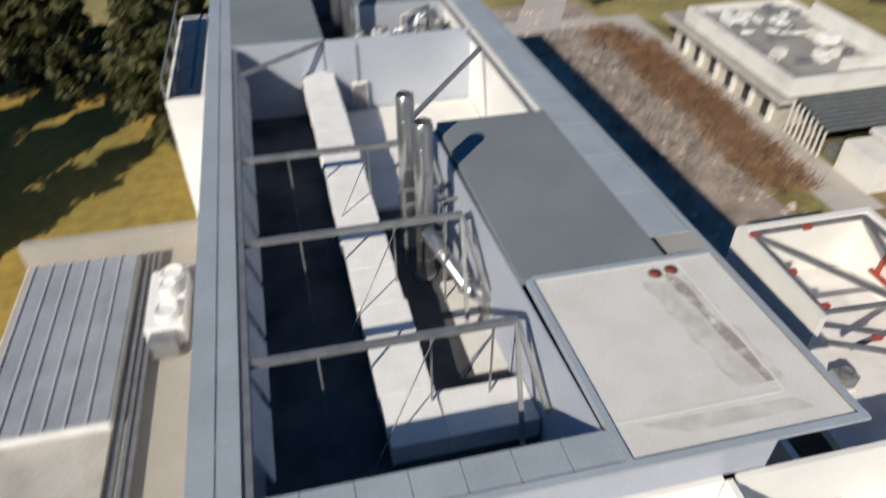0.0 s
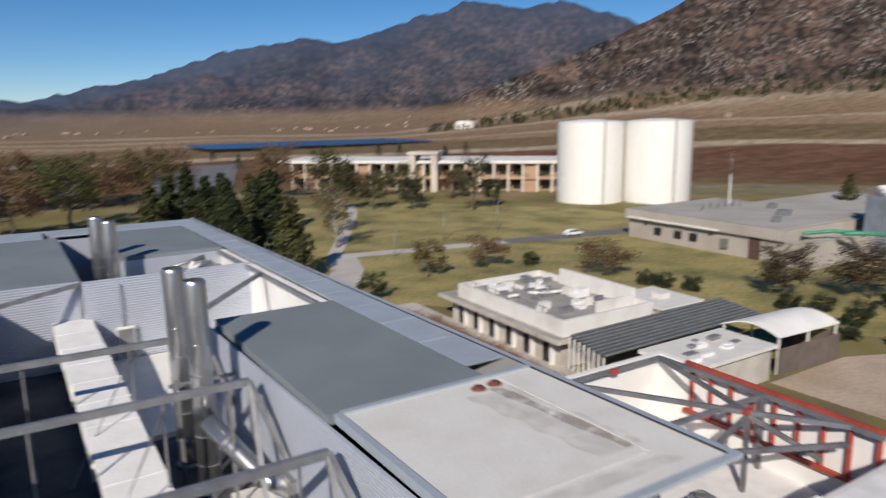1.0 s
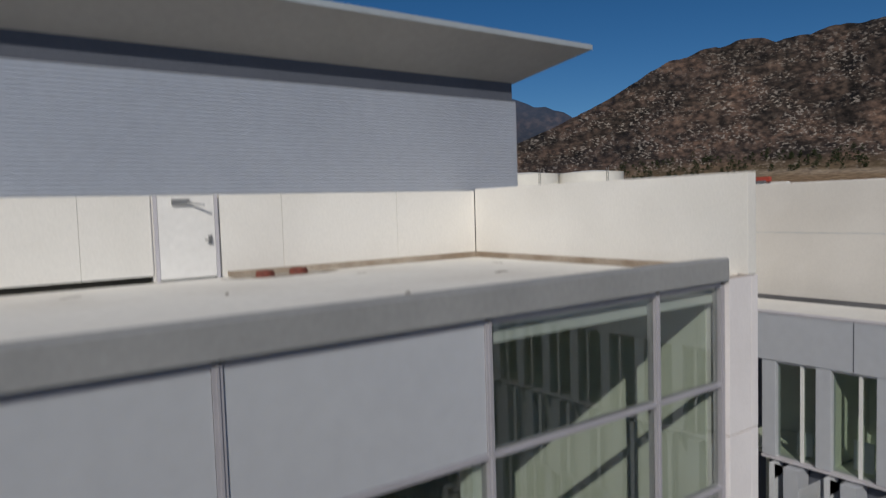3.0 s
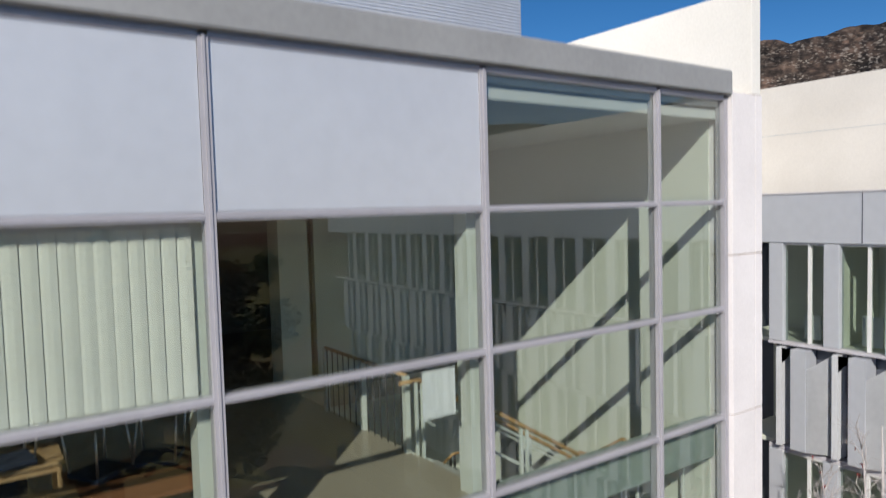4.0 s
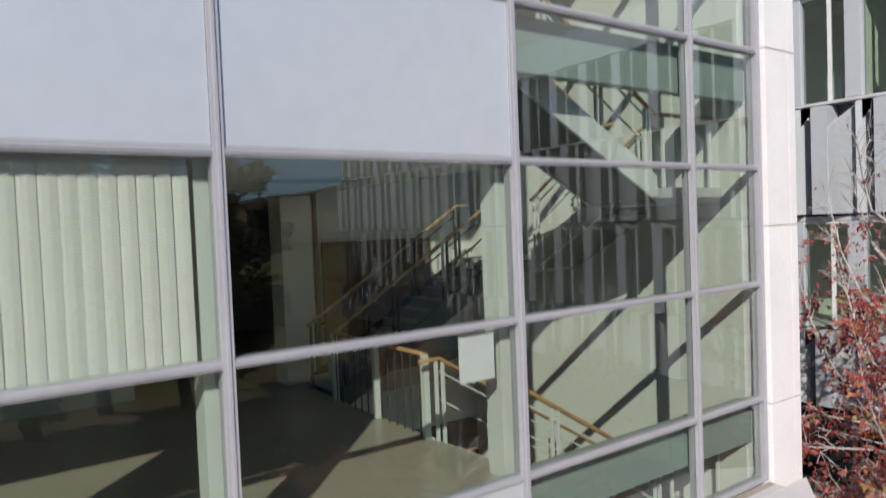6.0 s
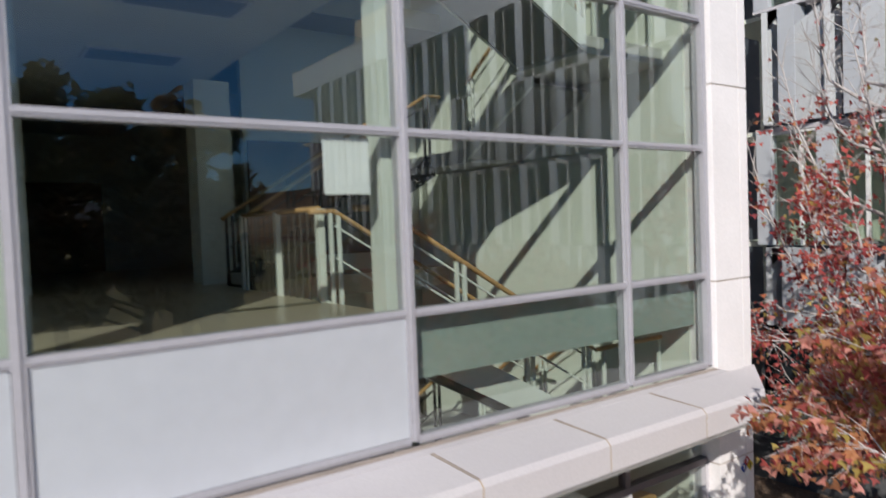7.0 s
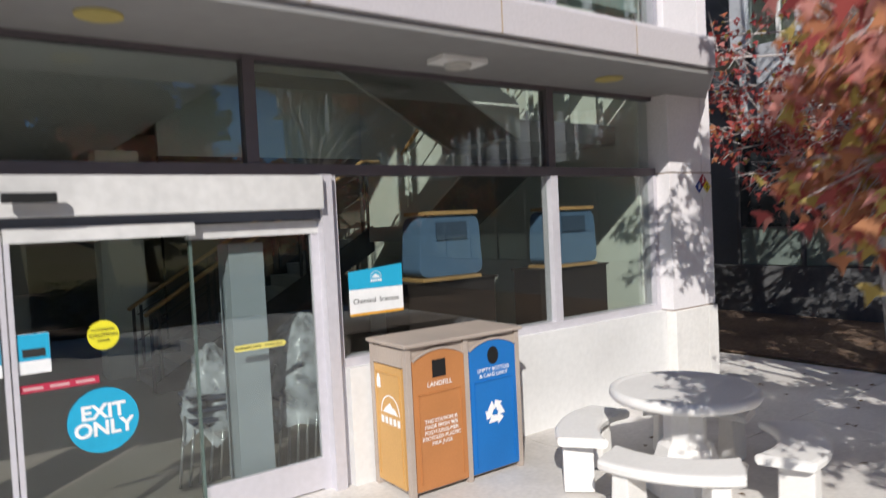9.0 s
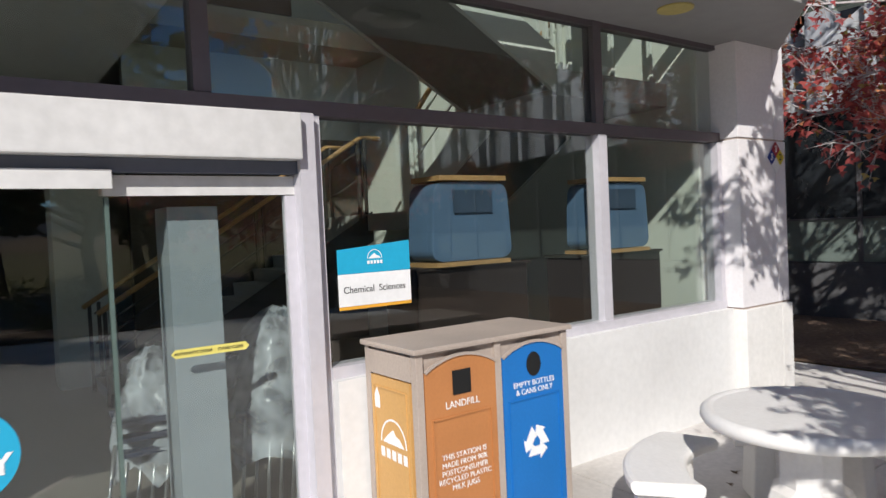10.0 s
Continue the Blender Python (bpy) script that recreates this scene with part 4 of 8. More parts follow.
def well_frame():
    f = thing("well_framework", "grey steel beams and struts spanning the plant well", "steel frame")
    for y, x1 in ((12.05, -0.17), (18.3, -0.3), (24.5, -0.3)):
        bm = bmesh.new()
        a, b = Vector(RX(-9.4, y, 19.42)), Vector(RX(x1, y, 19.42))
        beam(bm, a, b, 0.22, 0.24)
        part("cross_beam", bm, STEEL, f)
        for x in (-7.0, -3.2, -1.0):
            bm = bmesh.new()
            beam(bm, RX(x, y, 14.7), RX(x, y, 19.35), 0.07)
            part("hanger", bm, STEEL, f)
        for dx, dy in ((-0.45, -2.6), (0.5, -2.2)):
            bm = bmesh.new()
            beam(bm, b, RX(x1 + dx, y + dy, 15.6 if dx < 0 else 17.0), 0.17)
            part("strut", bm, STEEL, f)
        bm = bmesh.new()
        rod(bm, [RX(-5.9, y - 2.2, 15.2), RX(-3.0, y + 0.1, 19.3)], 0.03, 6)
        part("tie_rod", bm, STEEL, f)
    for a, b in (((-9.4, 33.5, 19.4), (-3.8, 37.2, 19.5)), ((-1.0, 26.0, 19.5), (5.6, 34.0, 19.5)), ((5.8, 26, 19.4), (5.8, 43, 19.4))):
        bm = bmesh.new()
        beam(bm, RX(*a), RX(*b), 0.2)
        part("cross_beam", bm, STEEL, f)
    bm = bmesh.new()
    beam(bm, RX(-9.25, 7.1, 19.45), RX(-9.25, 37, 19.45), 0.2, 0.3)
    part("edge_beam", bm, STEEL, f)
    return f


well_frame()


def side_louvres():
    s = thing("louvre_screen", "row of pale tilted screen panels along the well edge", "screen")
    for k in range(9):
        y = 9.0 + 3.1 * k
        bm = bmesh.new()
        a = [RX(-9.2, y, 18.9), RX(-9.2, y + 2.7, 18.9), RX(-8.8, y + 2.7, 17.4), RX(-8.8, y, 17.4)]
        vs = [bm.verts.new(p) for p in a] + [bm.verts.new((p[0] - 0.06, p[1], p[2] - 0.04)) for p in a]
        for fc in ((0, 1, 2, 3), (7, 6, 5, 4), (0, 4, 5, 1), (1, 5, 6, 2), (2, 6, 7, 3), (3, 7, 4, 0)):
            bm.faces.new([vs[i] for i in fc])
        part("screen_panel", bm, CONCRETE, s)


side_louvres()
roof_drain(5.07, 12.9, 19.66, 0.19)
roof_drain(5.73, 12.96, 19.66, 0.19)


def stain_material(name, most):
    m = mat(name, (0.30, 0.24, 0.18), 0.9, var=0.2, scale=1.5, fine=14, col2=(0.46, 0.41, 0.35))
    t, n = m.node_tree, m.node_tree.nodes
    tr, mx, nz, rg, co = n.new("ShaderNodeBsdfTransparent"), n.new("ShaderNodeMixShader"), n.new("ShaderNodeTexNoise"), n.new("ShaderNodeMapRange"), n.new("ShaderNodeTexCoord")
    nz.inputs["Scale"].default_value, nz.inputs["Detail"].default_value = 1.5, 7
    rg.inputs[1].default_value, rg.inputs[2].default_value = 0.32, 0.72
    rg.inputs[4].default_value = most
    t.links.new(co.outputs["Object"], nz.inputs["Vector"])
    t.links.new(nz.outputs[0], rg.inputs[0])
    t.links.new(rg.outputs[0], mx.inputs[0])
    t.links.new(tr.outputs[0], mx.inputs[1])
    t.links.new(n["Principled BSDF"].outputs[0], mx.inputs[2])
    t.links.new(mx.outputs[0], n["Material Output"].inputs[0])
    return m


ROOF_DIRT = stain_material("patchy_roof_dirt", 0.8)
THIN_DIRT = stain_material("thin_roof_dirt", 0.28)


def dirt_streak(pts, label, dirt, z):
    """A dirt stain lying on the pale roof, along points with half widths."""
    bm = bmesh.new()
    rows = [(bm.verts.new((x - w, y, z)), bm.verts.new((x + w, y, z))) for x, y, w in pts]
    for a, b in zip(rows, rows[1:]):
        bm.faces.new((a[0], a[1], b[1], b[0]))
    return tagged(part("roof_stain", bm, dirt), label, "stain", "", "structure")


dirt_streak([(5.55 + 0.75 * k / 12, 12.8 - 5.2 * k / 12, 0.20 + 0.05 * math.sin(k)) for k in range(13)], "brown water stain below the roof drains", ROOF_DIRT, 19.668)
dirt_streak([(5.25 + 0.75 * k / 12, 12.6 - 5.0 * k / 12, 0.85 + 0.1 * math.sin(2 * k)) for k in range(13)], "thin dirt haze round the drain stain", THIN_DIRT, 19.664)
dirt_streak([(2.2, 7.0, 0.5), (4.2, 6.9, 2.4), (5.0, 6.45, 2.0)], "dirt along the eaves of the pale roof", THIN_DIRT, 19.664)
part("membrane_ridge", rbox(1.0, 6.4, 7.15, 7.25, 19.655, 19.672), CREAM_ROOF, bpy.data.objects["penthouse"])
part("membrane_ridge", rbox(6.5, 6.6, 7.2, 13.4, 19.655, 19.674), CREAM_ROOF, bpy.data.objects["penthouse"])


def terrace_scuffs():
    rnd = random.Random(19)
    for x, y, w, l, a in ((2.9, 3.1, 0.10, 0.45, 20), (-1.6, 3.9, 0.03, 0.5, 70), (1.2, 5.0, 0.05, 0.3, 10), (0.2, 1.9, 0.04, 0.6, 55), (4.1, 4.6, 0.05, 0.35, 100), (-3.4, 5.4, 0.06, 0.4, 30), (3.6, 1.4, 0.08, 0.3, 140)):
        bm = bmesh.new()
        ring = [bm.verts.new((math.cos(q) * l / 2 * rnd.uniform(0.7, 1.1), math.sin(q) * w * rnd.uniform(0.7, 1.2), 0)) for q in (2 * math.pi * k / 12 for k in range(12))]
        bm.faces.new(ring)
        tagged(part("roof_scuff", bm, STAIN, m=pose(x, y, 14.704, 0, 0, a)), "grey scuff mark on the terrace membrane", "stain", "", "structure")


terrace_scuffs()


def rear_well_plant():
    """Pipes, boxes and fans crowded into the rear well."""
    rnd = random.Random(23)
    p = thing("plant_pipework", "crowded steel pipework in the rear plant well", "pipework")
    for k in range(16):
        x, y, z = rnd.uniform(-3.2, 5.2), rnd.uniform(38.0, 42.4), rnd.uniform(17.0, 19.3)
        bm = bmesh.new()
        e = (min(5.6, x + rnd.uniform(-0.4, 2.2)), y + rnd.uniform(-0.6, 0.6), z + rnd.uniform(-0.6, 0.4))
        rod(bm, [RX(x, y, 14.72), RX(x, y, z), RX(*e)], rnd.uniform(0.07, 0.2), 8)
        part("pipe", bm, (STAINLESS, STEEL, DUCT_WHITE)[k % 3], p)
    for k in range(6):
        x = -2.9 + 1.45 * k
        u = thing("plant_unit", "grey boxed air unit in the rear plant well", "air unit", "rear plant units", at=RX(x, 39.6 + 0.7 * (k % 2), 14.7))
        h = 2.9 + 0.5 * (k % 3)
        part("housing", _box(0, 1.05, 0, 1.3, 0, h), STEEL if k % 2 else DUCT_WHITE, u, bevel=0.03)
        part("louvre", _box(0.12, 0.93, -0.03, 0.0, h - 1.2, h - 0.2), SHADOW_GAP, u)
        bm = bmesh.new()
        lathe(bm, [(0.38, h), (0.38, h + 0.3), (0.33, h + 0.3), (0.3, h + 0.12)], 0.52, 0.65, 16)
        part("fan_ring", bm, STEEL, u)
    c = thing("electrical_cabinet", "pale electrical cabinet on the ribbed well wall", "cabinet", at=RX(-2.2, 36.6, 14.96))
    part("body", _box(0, 0.95, 0, 0.32, 0, 1.9), MEMBRANE, c, bevel=0.02)
    part("door", _box(0.06, 0.89, -0.02, -0.001, 0.1, 1.8), STEEL, c)
    part("conduit", _box(0.4, 0.46, 0.2, 0.26, 1.9, 4.4), STEEL, c)


rear_well_plant()


def drain_stain():
    bm = bmesh.new()
    ring = [bm.verts.new((math.cos(q) * 1.15, math.sin(q) * 0.42, 0)) for q in (2 * math.pi * k / 20 for k in range(20))]
    bm.faces.new(ring)
    tagged(part("drain_stain", bm, ROOF_DIRT, m=pose(0.1, 6.0, 14.7075)), "brown silt stain round the terrace drains", "stain", "", "structure")


drain_stain()
# ---- ground floor ----


def ledge():
    w = thing("ledge", "pinkish white precast ledge with tan sealant joints", "ledge", "", "structure")
    xs = [-12, -10.5, -9, -7.5, -6, -4.5, -3, -1.5, 0, 1.5, 3, 5.37]
    for a, b in zip(xs, xs[1:]):
        bm = bmesh.new()
        prof = [(-0.30, 3.70), (-0.97, 3.66), (-1.02, 3.61), (-1.02, 3.36), (-0.30, 3.36)]
        cut = (lambda y: 1.42 * (-0.16 - y)) if b > 5 else (lambda y: 0)
        e = [[bm.verts.new((x - (cut(y) if x > 5 else 0), y, z)) for y, z in prof] for x in (a + 0.009, b - 0.009)]
        bm.faces.new(e[0])
        bm.faces.new(e[1][::-1])
        for i in range(len(prof)):
            j = (i + 1) % len(prof)
            bm.faces.new((e[0][j], e[0][i], e[1][i], e[1][j]))
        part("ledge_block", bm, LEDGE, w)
    JOINT_DIRT = mat("joint_dirt", (0.34, 0.285, 0.25), 0.9, var=0.15, scale=3, fine=30)
    part("back_joint", _box(-12, 4.58, -0.17, -0.075, 3.68, 3.709), JOINT_DIRT, w, "dirty joint below the glazing")
    TAN = mat("tan_sealant", (0.42, 0.33, 0.24), 0.8, var=0.08)
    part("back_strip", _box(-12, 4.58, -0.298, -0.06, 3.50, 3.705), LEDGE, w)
    for x in xs[1:-1]:
        bm = bmesh.new()
        vs = [bm.verts.new((xx, y, z)) for xx in (x - 0.0085, x + 0.0085) for y, z in ((-0.30, 3.697), (-0.97, 3.657), (-1.017, 3.608), (-1.017, 3.365), (-0.30, 3.365))]
        bm.faces.new(vs[:5])
        bm.faces.new(vs[5:][::-1])
        for i in range(5):
            bm.faces.new((vs[(i + 1) % 5], vs[i], vs[5 + i], vs[5 + (i + 1) % 5]))
        part("sealant_joint", bm, TAN, w)
        bm = bmesh.new()
        vs = [bm.verts.new((xx, y, z + h)) for h in (-0.004, 0.003) for xx, y, z in ((x - 0.024, -0.30, 3.70), (x + 0.024, -0.30, 3.70), (x + 0.019, -0.968, 3.66), (x - 0.019, -0.968, 3.66))]
        for f in ((3, 2, 1, 0), (4, 5, 6, 7), (0, 1, 5, 4), (1, 2, 6, 5), (2, 3, 7, 6), (3, 0, 4, 7)):
            bm.faces.new([vs[i] for i in f])
        part("joint_stain", bm, JOINT_DIRT, w, "grey brown dirt over the joint")
    bm = bmesh.new()
    vs = [[bm.verts.new((x, y, z)) for x, y in ((-12, -0.98), (4.14, -0.98), (5.32, -0.145), (4.58, -0.145), (4.58, 0.10), (-12, 0.10))] for z in (3.30, 3.355)]
    bm.faces.new(vs[0][::-1])
    bm.faces.new(vs[1])
    for i in range(6):
        bm.faces.new((vs[0][i], vs[0][(i + 1) % 6], vs[1][(i + 1) % 6], vs[1][i]))
    part("soffit", bm, SOFFIT, w, "grey brown soffit under the ledge")
    return w


ledge()


def soffit_light(x, y=-0.45):
    l = thing("soffit_light", "round recessed downlight with a yellowed rim", "downlight", "soffit lights", at=(x, y, 3.30))
    bm = bmesh.new()
    lathe(bm, [(0.13, -0.012), (0.13, 0.0), (0.10, 0.0), (0.10, -0.010)], n=24)
    part("rim", bm, mat("yellowed_trim", (0.55, 0.45, 0.15), 0.5), l)
    return l


l0 = soffit_light(3.3)
for x in (-1.04, -4.4):
    copy_thing(l0, pose(x, -0.45, 3.30))

def soffit_box(x):
    b = thing("soffit_fixture", "pale boxed emergency light fixed under the soffit", "light fixture", at=(x, -0.47, 3.30))
    part("body", _box(-0.22, 0.22, -0.11, 0.11, -0.045, 0.0), DUCT_WHITE, b, bevel=0.012)
    bm = bmesh.new()
    lathe(bm, [(0.10, -0.075), (0.11, -0.06), (0.11, -0.046)], n=20)
    part("lens", bm, mat("frosted_lens", (0.62, 0.60, 0.55), 0.4), b)


soffit_box(1.5)
GY = 0.09
BRONZE = mat("dark_bronze_frame", (0.15, 0.13, 0.14), 0.45, 0.4, var=0.06, bump=0.03)


def ground_glazing():
    w = thing("shopfront_glazing", "dark framed ground floor glazing over a low wall", "glazed wall", "", "structure")
    # upper lights
    for x in (-6.0, -3.0, 0.0, 3.0):
        part("mullion", _box(x - 0.045, x + 0.045, GY - 0.05, GY + 0.06, 2.52, 3.30), BRONZE, w)
    part("transom", _box(-6.0, 4.58, GY - 0.06, GY + 0.06, 2.43, 2.515), BRONZE, w)
    part("head", _box(-6.0, 4.58, GY - 0.04, GY + 0.05, 3.26, 3.30), BRONZE, w)
    for a, b in ((-6, -3), (-3, 0), (0, 3), (3, 4.58)):
        part("pane", _box(a + 0.045, b - 0.045, GY - 0.005, GY + 0.005, 2.515, 3.26), GLASS, w)
    # lower lights right of the door
    for x, wd in ((0.602, 0.03), (3.0, 0.045), (4.55, 0.03)):
        part("mullion", _box(x - wd, x + wd, GY - 0.07, GY + 0.07, 0.98 if x > 1 else 0.0, 2.43), ALU, w)
    part("sill", _box(0.634, 4.58, GY - 0.08, GY + 0.09, 0.93, 1.0), ALU, w)
    part("pane", _box(0.632, 2.955, GY - 0.005, GY + 0.005, 1.0, 2.43), GLASS, w)
    part("pane", _box(3.045, 4.52, GY - 0.005, GY + 0.005, 1.0, 2.43), GLASS, w)
    part("low_wall", _box(0.634, 4.585, -0.05, 0.25, 0.0, 0.93), mat("painted_low_wall", (0.70, 0.693, 0.685), 0.8, var=0.05, scale=0.9, fine=18, bump=0.12, col2=(0.62, 0.61, 0.60)), w)
    return w


ground_glazing()


DOOR_WHITE = mat("worn_white_door_enamel", (0.62, 0.61, 0.60), 0.5, var=0.09, scale=1.2, fine=12, bump=0.04)


def sliding_door():
    d = thing("sliding_door", "automatic sliding glass entrance door with signs", "door", at=(0, 0, 0))
    part("header_box", _box(-3.2, 0.47, -0.10, 0.06, 2.17, 2.42), DOOR_WHITE, d, "white operator header box", bevel=0.01)
    part("jamb", _box(0.478, 0.570, -0.04, 0.12, 0.0, 2.43), ALU, d)
    part("track", _box(-3.2, 0.50, 0.0, 0.10, 2.10, 2.168), SHADOW_GAP, d)
    # fixed leaf to the right, sliding leaf to the left, behind it
    fx = part("fixed_leaf", _box(-0.50, 0.49, 0.06, 0.10, 1.99, 2.09), DOOR_WHITE, d)
    part("stile", _box(0.42, 0.495, 0.055, 0.105, 0.0, 1.985), ALU, fx)
    part("stile", _box(-0.485, -0.465, 0.065, 0.095, 0.0, 1.985), mat("green_glass_edge", (0.14, 0.19, 0.175), 0.25, var=0.05), fx)
    part("bottom_rail", _box(-0.465, 0.42, 0.055, 0.105, 0.02, 0.26), ALU, fx)
    part("pane", _box(-0.465, 0.42, 0.076, 0.084, 0.26, 1.99), GLASS, fx)
    sl = part("sliding_leaf", _box(-1.558, -0.46, -0.02, 0.02, 2.02, 2.11), DOOR_WHITE, d)
    part("stile", _box(-1.558, -1.528, -0.025, 0.025, 0.0, 2.02), ALU, sl)
    part("bottom_rail", _box(-1.528, -0.50, -0.02, 0.02, 0.02, 0.14), ALU, sl)
    part("pane", _box(-1.528, -0.50, -0.004, 0.004, 0.14, 2.02), GLASS, sl)
    s2 = part("sliding_leaf", _box(-2.6, -1.566, -0.02, 0.02, 2.02, 2.11), DOOR_WHITE, d)
    part("stile", _box(-1.596, -1.566, -0.025, 0.025, 0.0, 2.02), ALU, s2)
    part("bottom_rail", _box(-2.6, -1.596, -0.02, 0.02, 0.02, 0.14), ALU, s2)
    part("pane", _box(-2.6, -1.596, -0.004, 0.004, 0.14, 2.02), GLASS, s2)
    part("fixed_leaf", _box(-3.2, -2.62, 0.06, 0.10, 0.0, 2.09), ALU, d)
    return d


sliding_door()
sheet("floor", [(-12, 0.1), (5.05, 0.1), (5.05, 14), (-12, 14)], 0.02, mat("entrance_floor", (0.23, 0.206, 0.18), 0.35, var=0.06, scale=0.5, fine=6, bump=0.02), "polished grey entrance hall floor", "floor")


def paving():
    p = thing("pavement", "pale concrete paving slabs with thin joints", "pavement", "", "structure")
    for i in range(7):
        for j in range(5):
            x, y = -9.0 + 2.275 * i, -11.05 + 2.4 * j
            part("slab", _box(x + 0.005, x + 2.27, y + 0.005, min(y + 2.395, 0.09), -0.05, 0.006), PAVING, p)
    part("slab", _box(5.385, 6.92, 0.095, 2.6, -0.05, 0.006), PAVING, p)
    return p


paving()
sheet("planting_bed", [(6.93, -30), (10.4, -30), (10.4, 5.2), (5.4, 5.2), (5.4, 2.62), (6.93, 2.62)], 0.05, SOIL, "brown mulch bed strewn with fallen leaves", "planting bed")
sheet("planting_bed", [(-9, -26), (6.9, -26), (6.9, -11.1), (-9, -11.1)], 0.04, SOIL, "brown mulch bed across the forecourt", "planting bed")
# ---- campus buildings and country beyond ----


def tank(x, y, r, h, label):
    t = thing("water_tank", label, "tank", "thermal storage tanks", at=(x, y, 0))
    n = 72
    bm = bmesh.new()
    for k in range(n):
        p = [(math.cos(2 * math.pi * (k + e) / n) * r, math.sin(2 * math.pi * (k + e) / n) * r) for e in (0, 1)]
        quad(bm, (*p[0], 0), (*p[1], 0), (*p[1], h), (*p[0], h))
    bmesh.ops.remove_doubles(bm, verts=bm.verts[:], dist=0.001)
    for f in bm.faces:
        f.smooth = True
    part("shell", bm, TANK, t)
    bm = bmesh.new()
    lathe(bm, [(r * 0.3, h + 0.7), (r * 0.3, h + 0.71), (r, h + 0.02), (r, h), (r * 0.3, h)], n=n)
    for f in bm.faces:
        f.smooth = False
    part("roof", bm, TANK, t)
    for z in (h * 0.36, h * 0.72, h - 0.1):
        bm = bmesh.new()
        for k in range(n):
            p = [(math.cos(2 * math.pi * (k + e) / n) * (r + o), math.sin(2 * math.pi * (k + e) / n) * (r + o)) for e in (0, 1) for o in (0, 0.06)]
            quad(bm, (*p[1], z - 0.08), (*p[3], z - 0.08), (*p[3], z + 0.08), (*p[1], z + 0.08))
            quad(bm, (*p[1], z + 0.08), (*p[3], z + 0.08), (*p[2], z + 0.08), (*p[0], z + 0.08))
        part("seam", bm, TANK, t)
    bm = bmesh.new()
    a = radians(250)
    c, s = math.cos(a), math.sin(a)
    for o in (-0.3, 0.3):
        beam(bm, ((r + 0.3) * c - o * s, (r + 0.3) * s + o * c, 0), ((r + 0.3) * c - o * s, (r + 0.3) * s + o * c, h + 1.2), 0.12)
    for k in range(30):
        z = 0.5 + k * h / 30
        beam(bm, ((r + 0.3) * c - 0.3 * s, (r + 0.3) * s + 0.3 * c, z), ((r + 0.3) * c + 0.3 * s, (r + 0.3) * s - 0.3 * c, z), 0.06)
    part("ladder", bm, STEEL, t)
    return t


t1 = tank(151, 162, 10.6, 25.6, "tall cream-white steel water tank")
copy_thing(t1, pose(168, 149, 0))


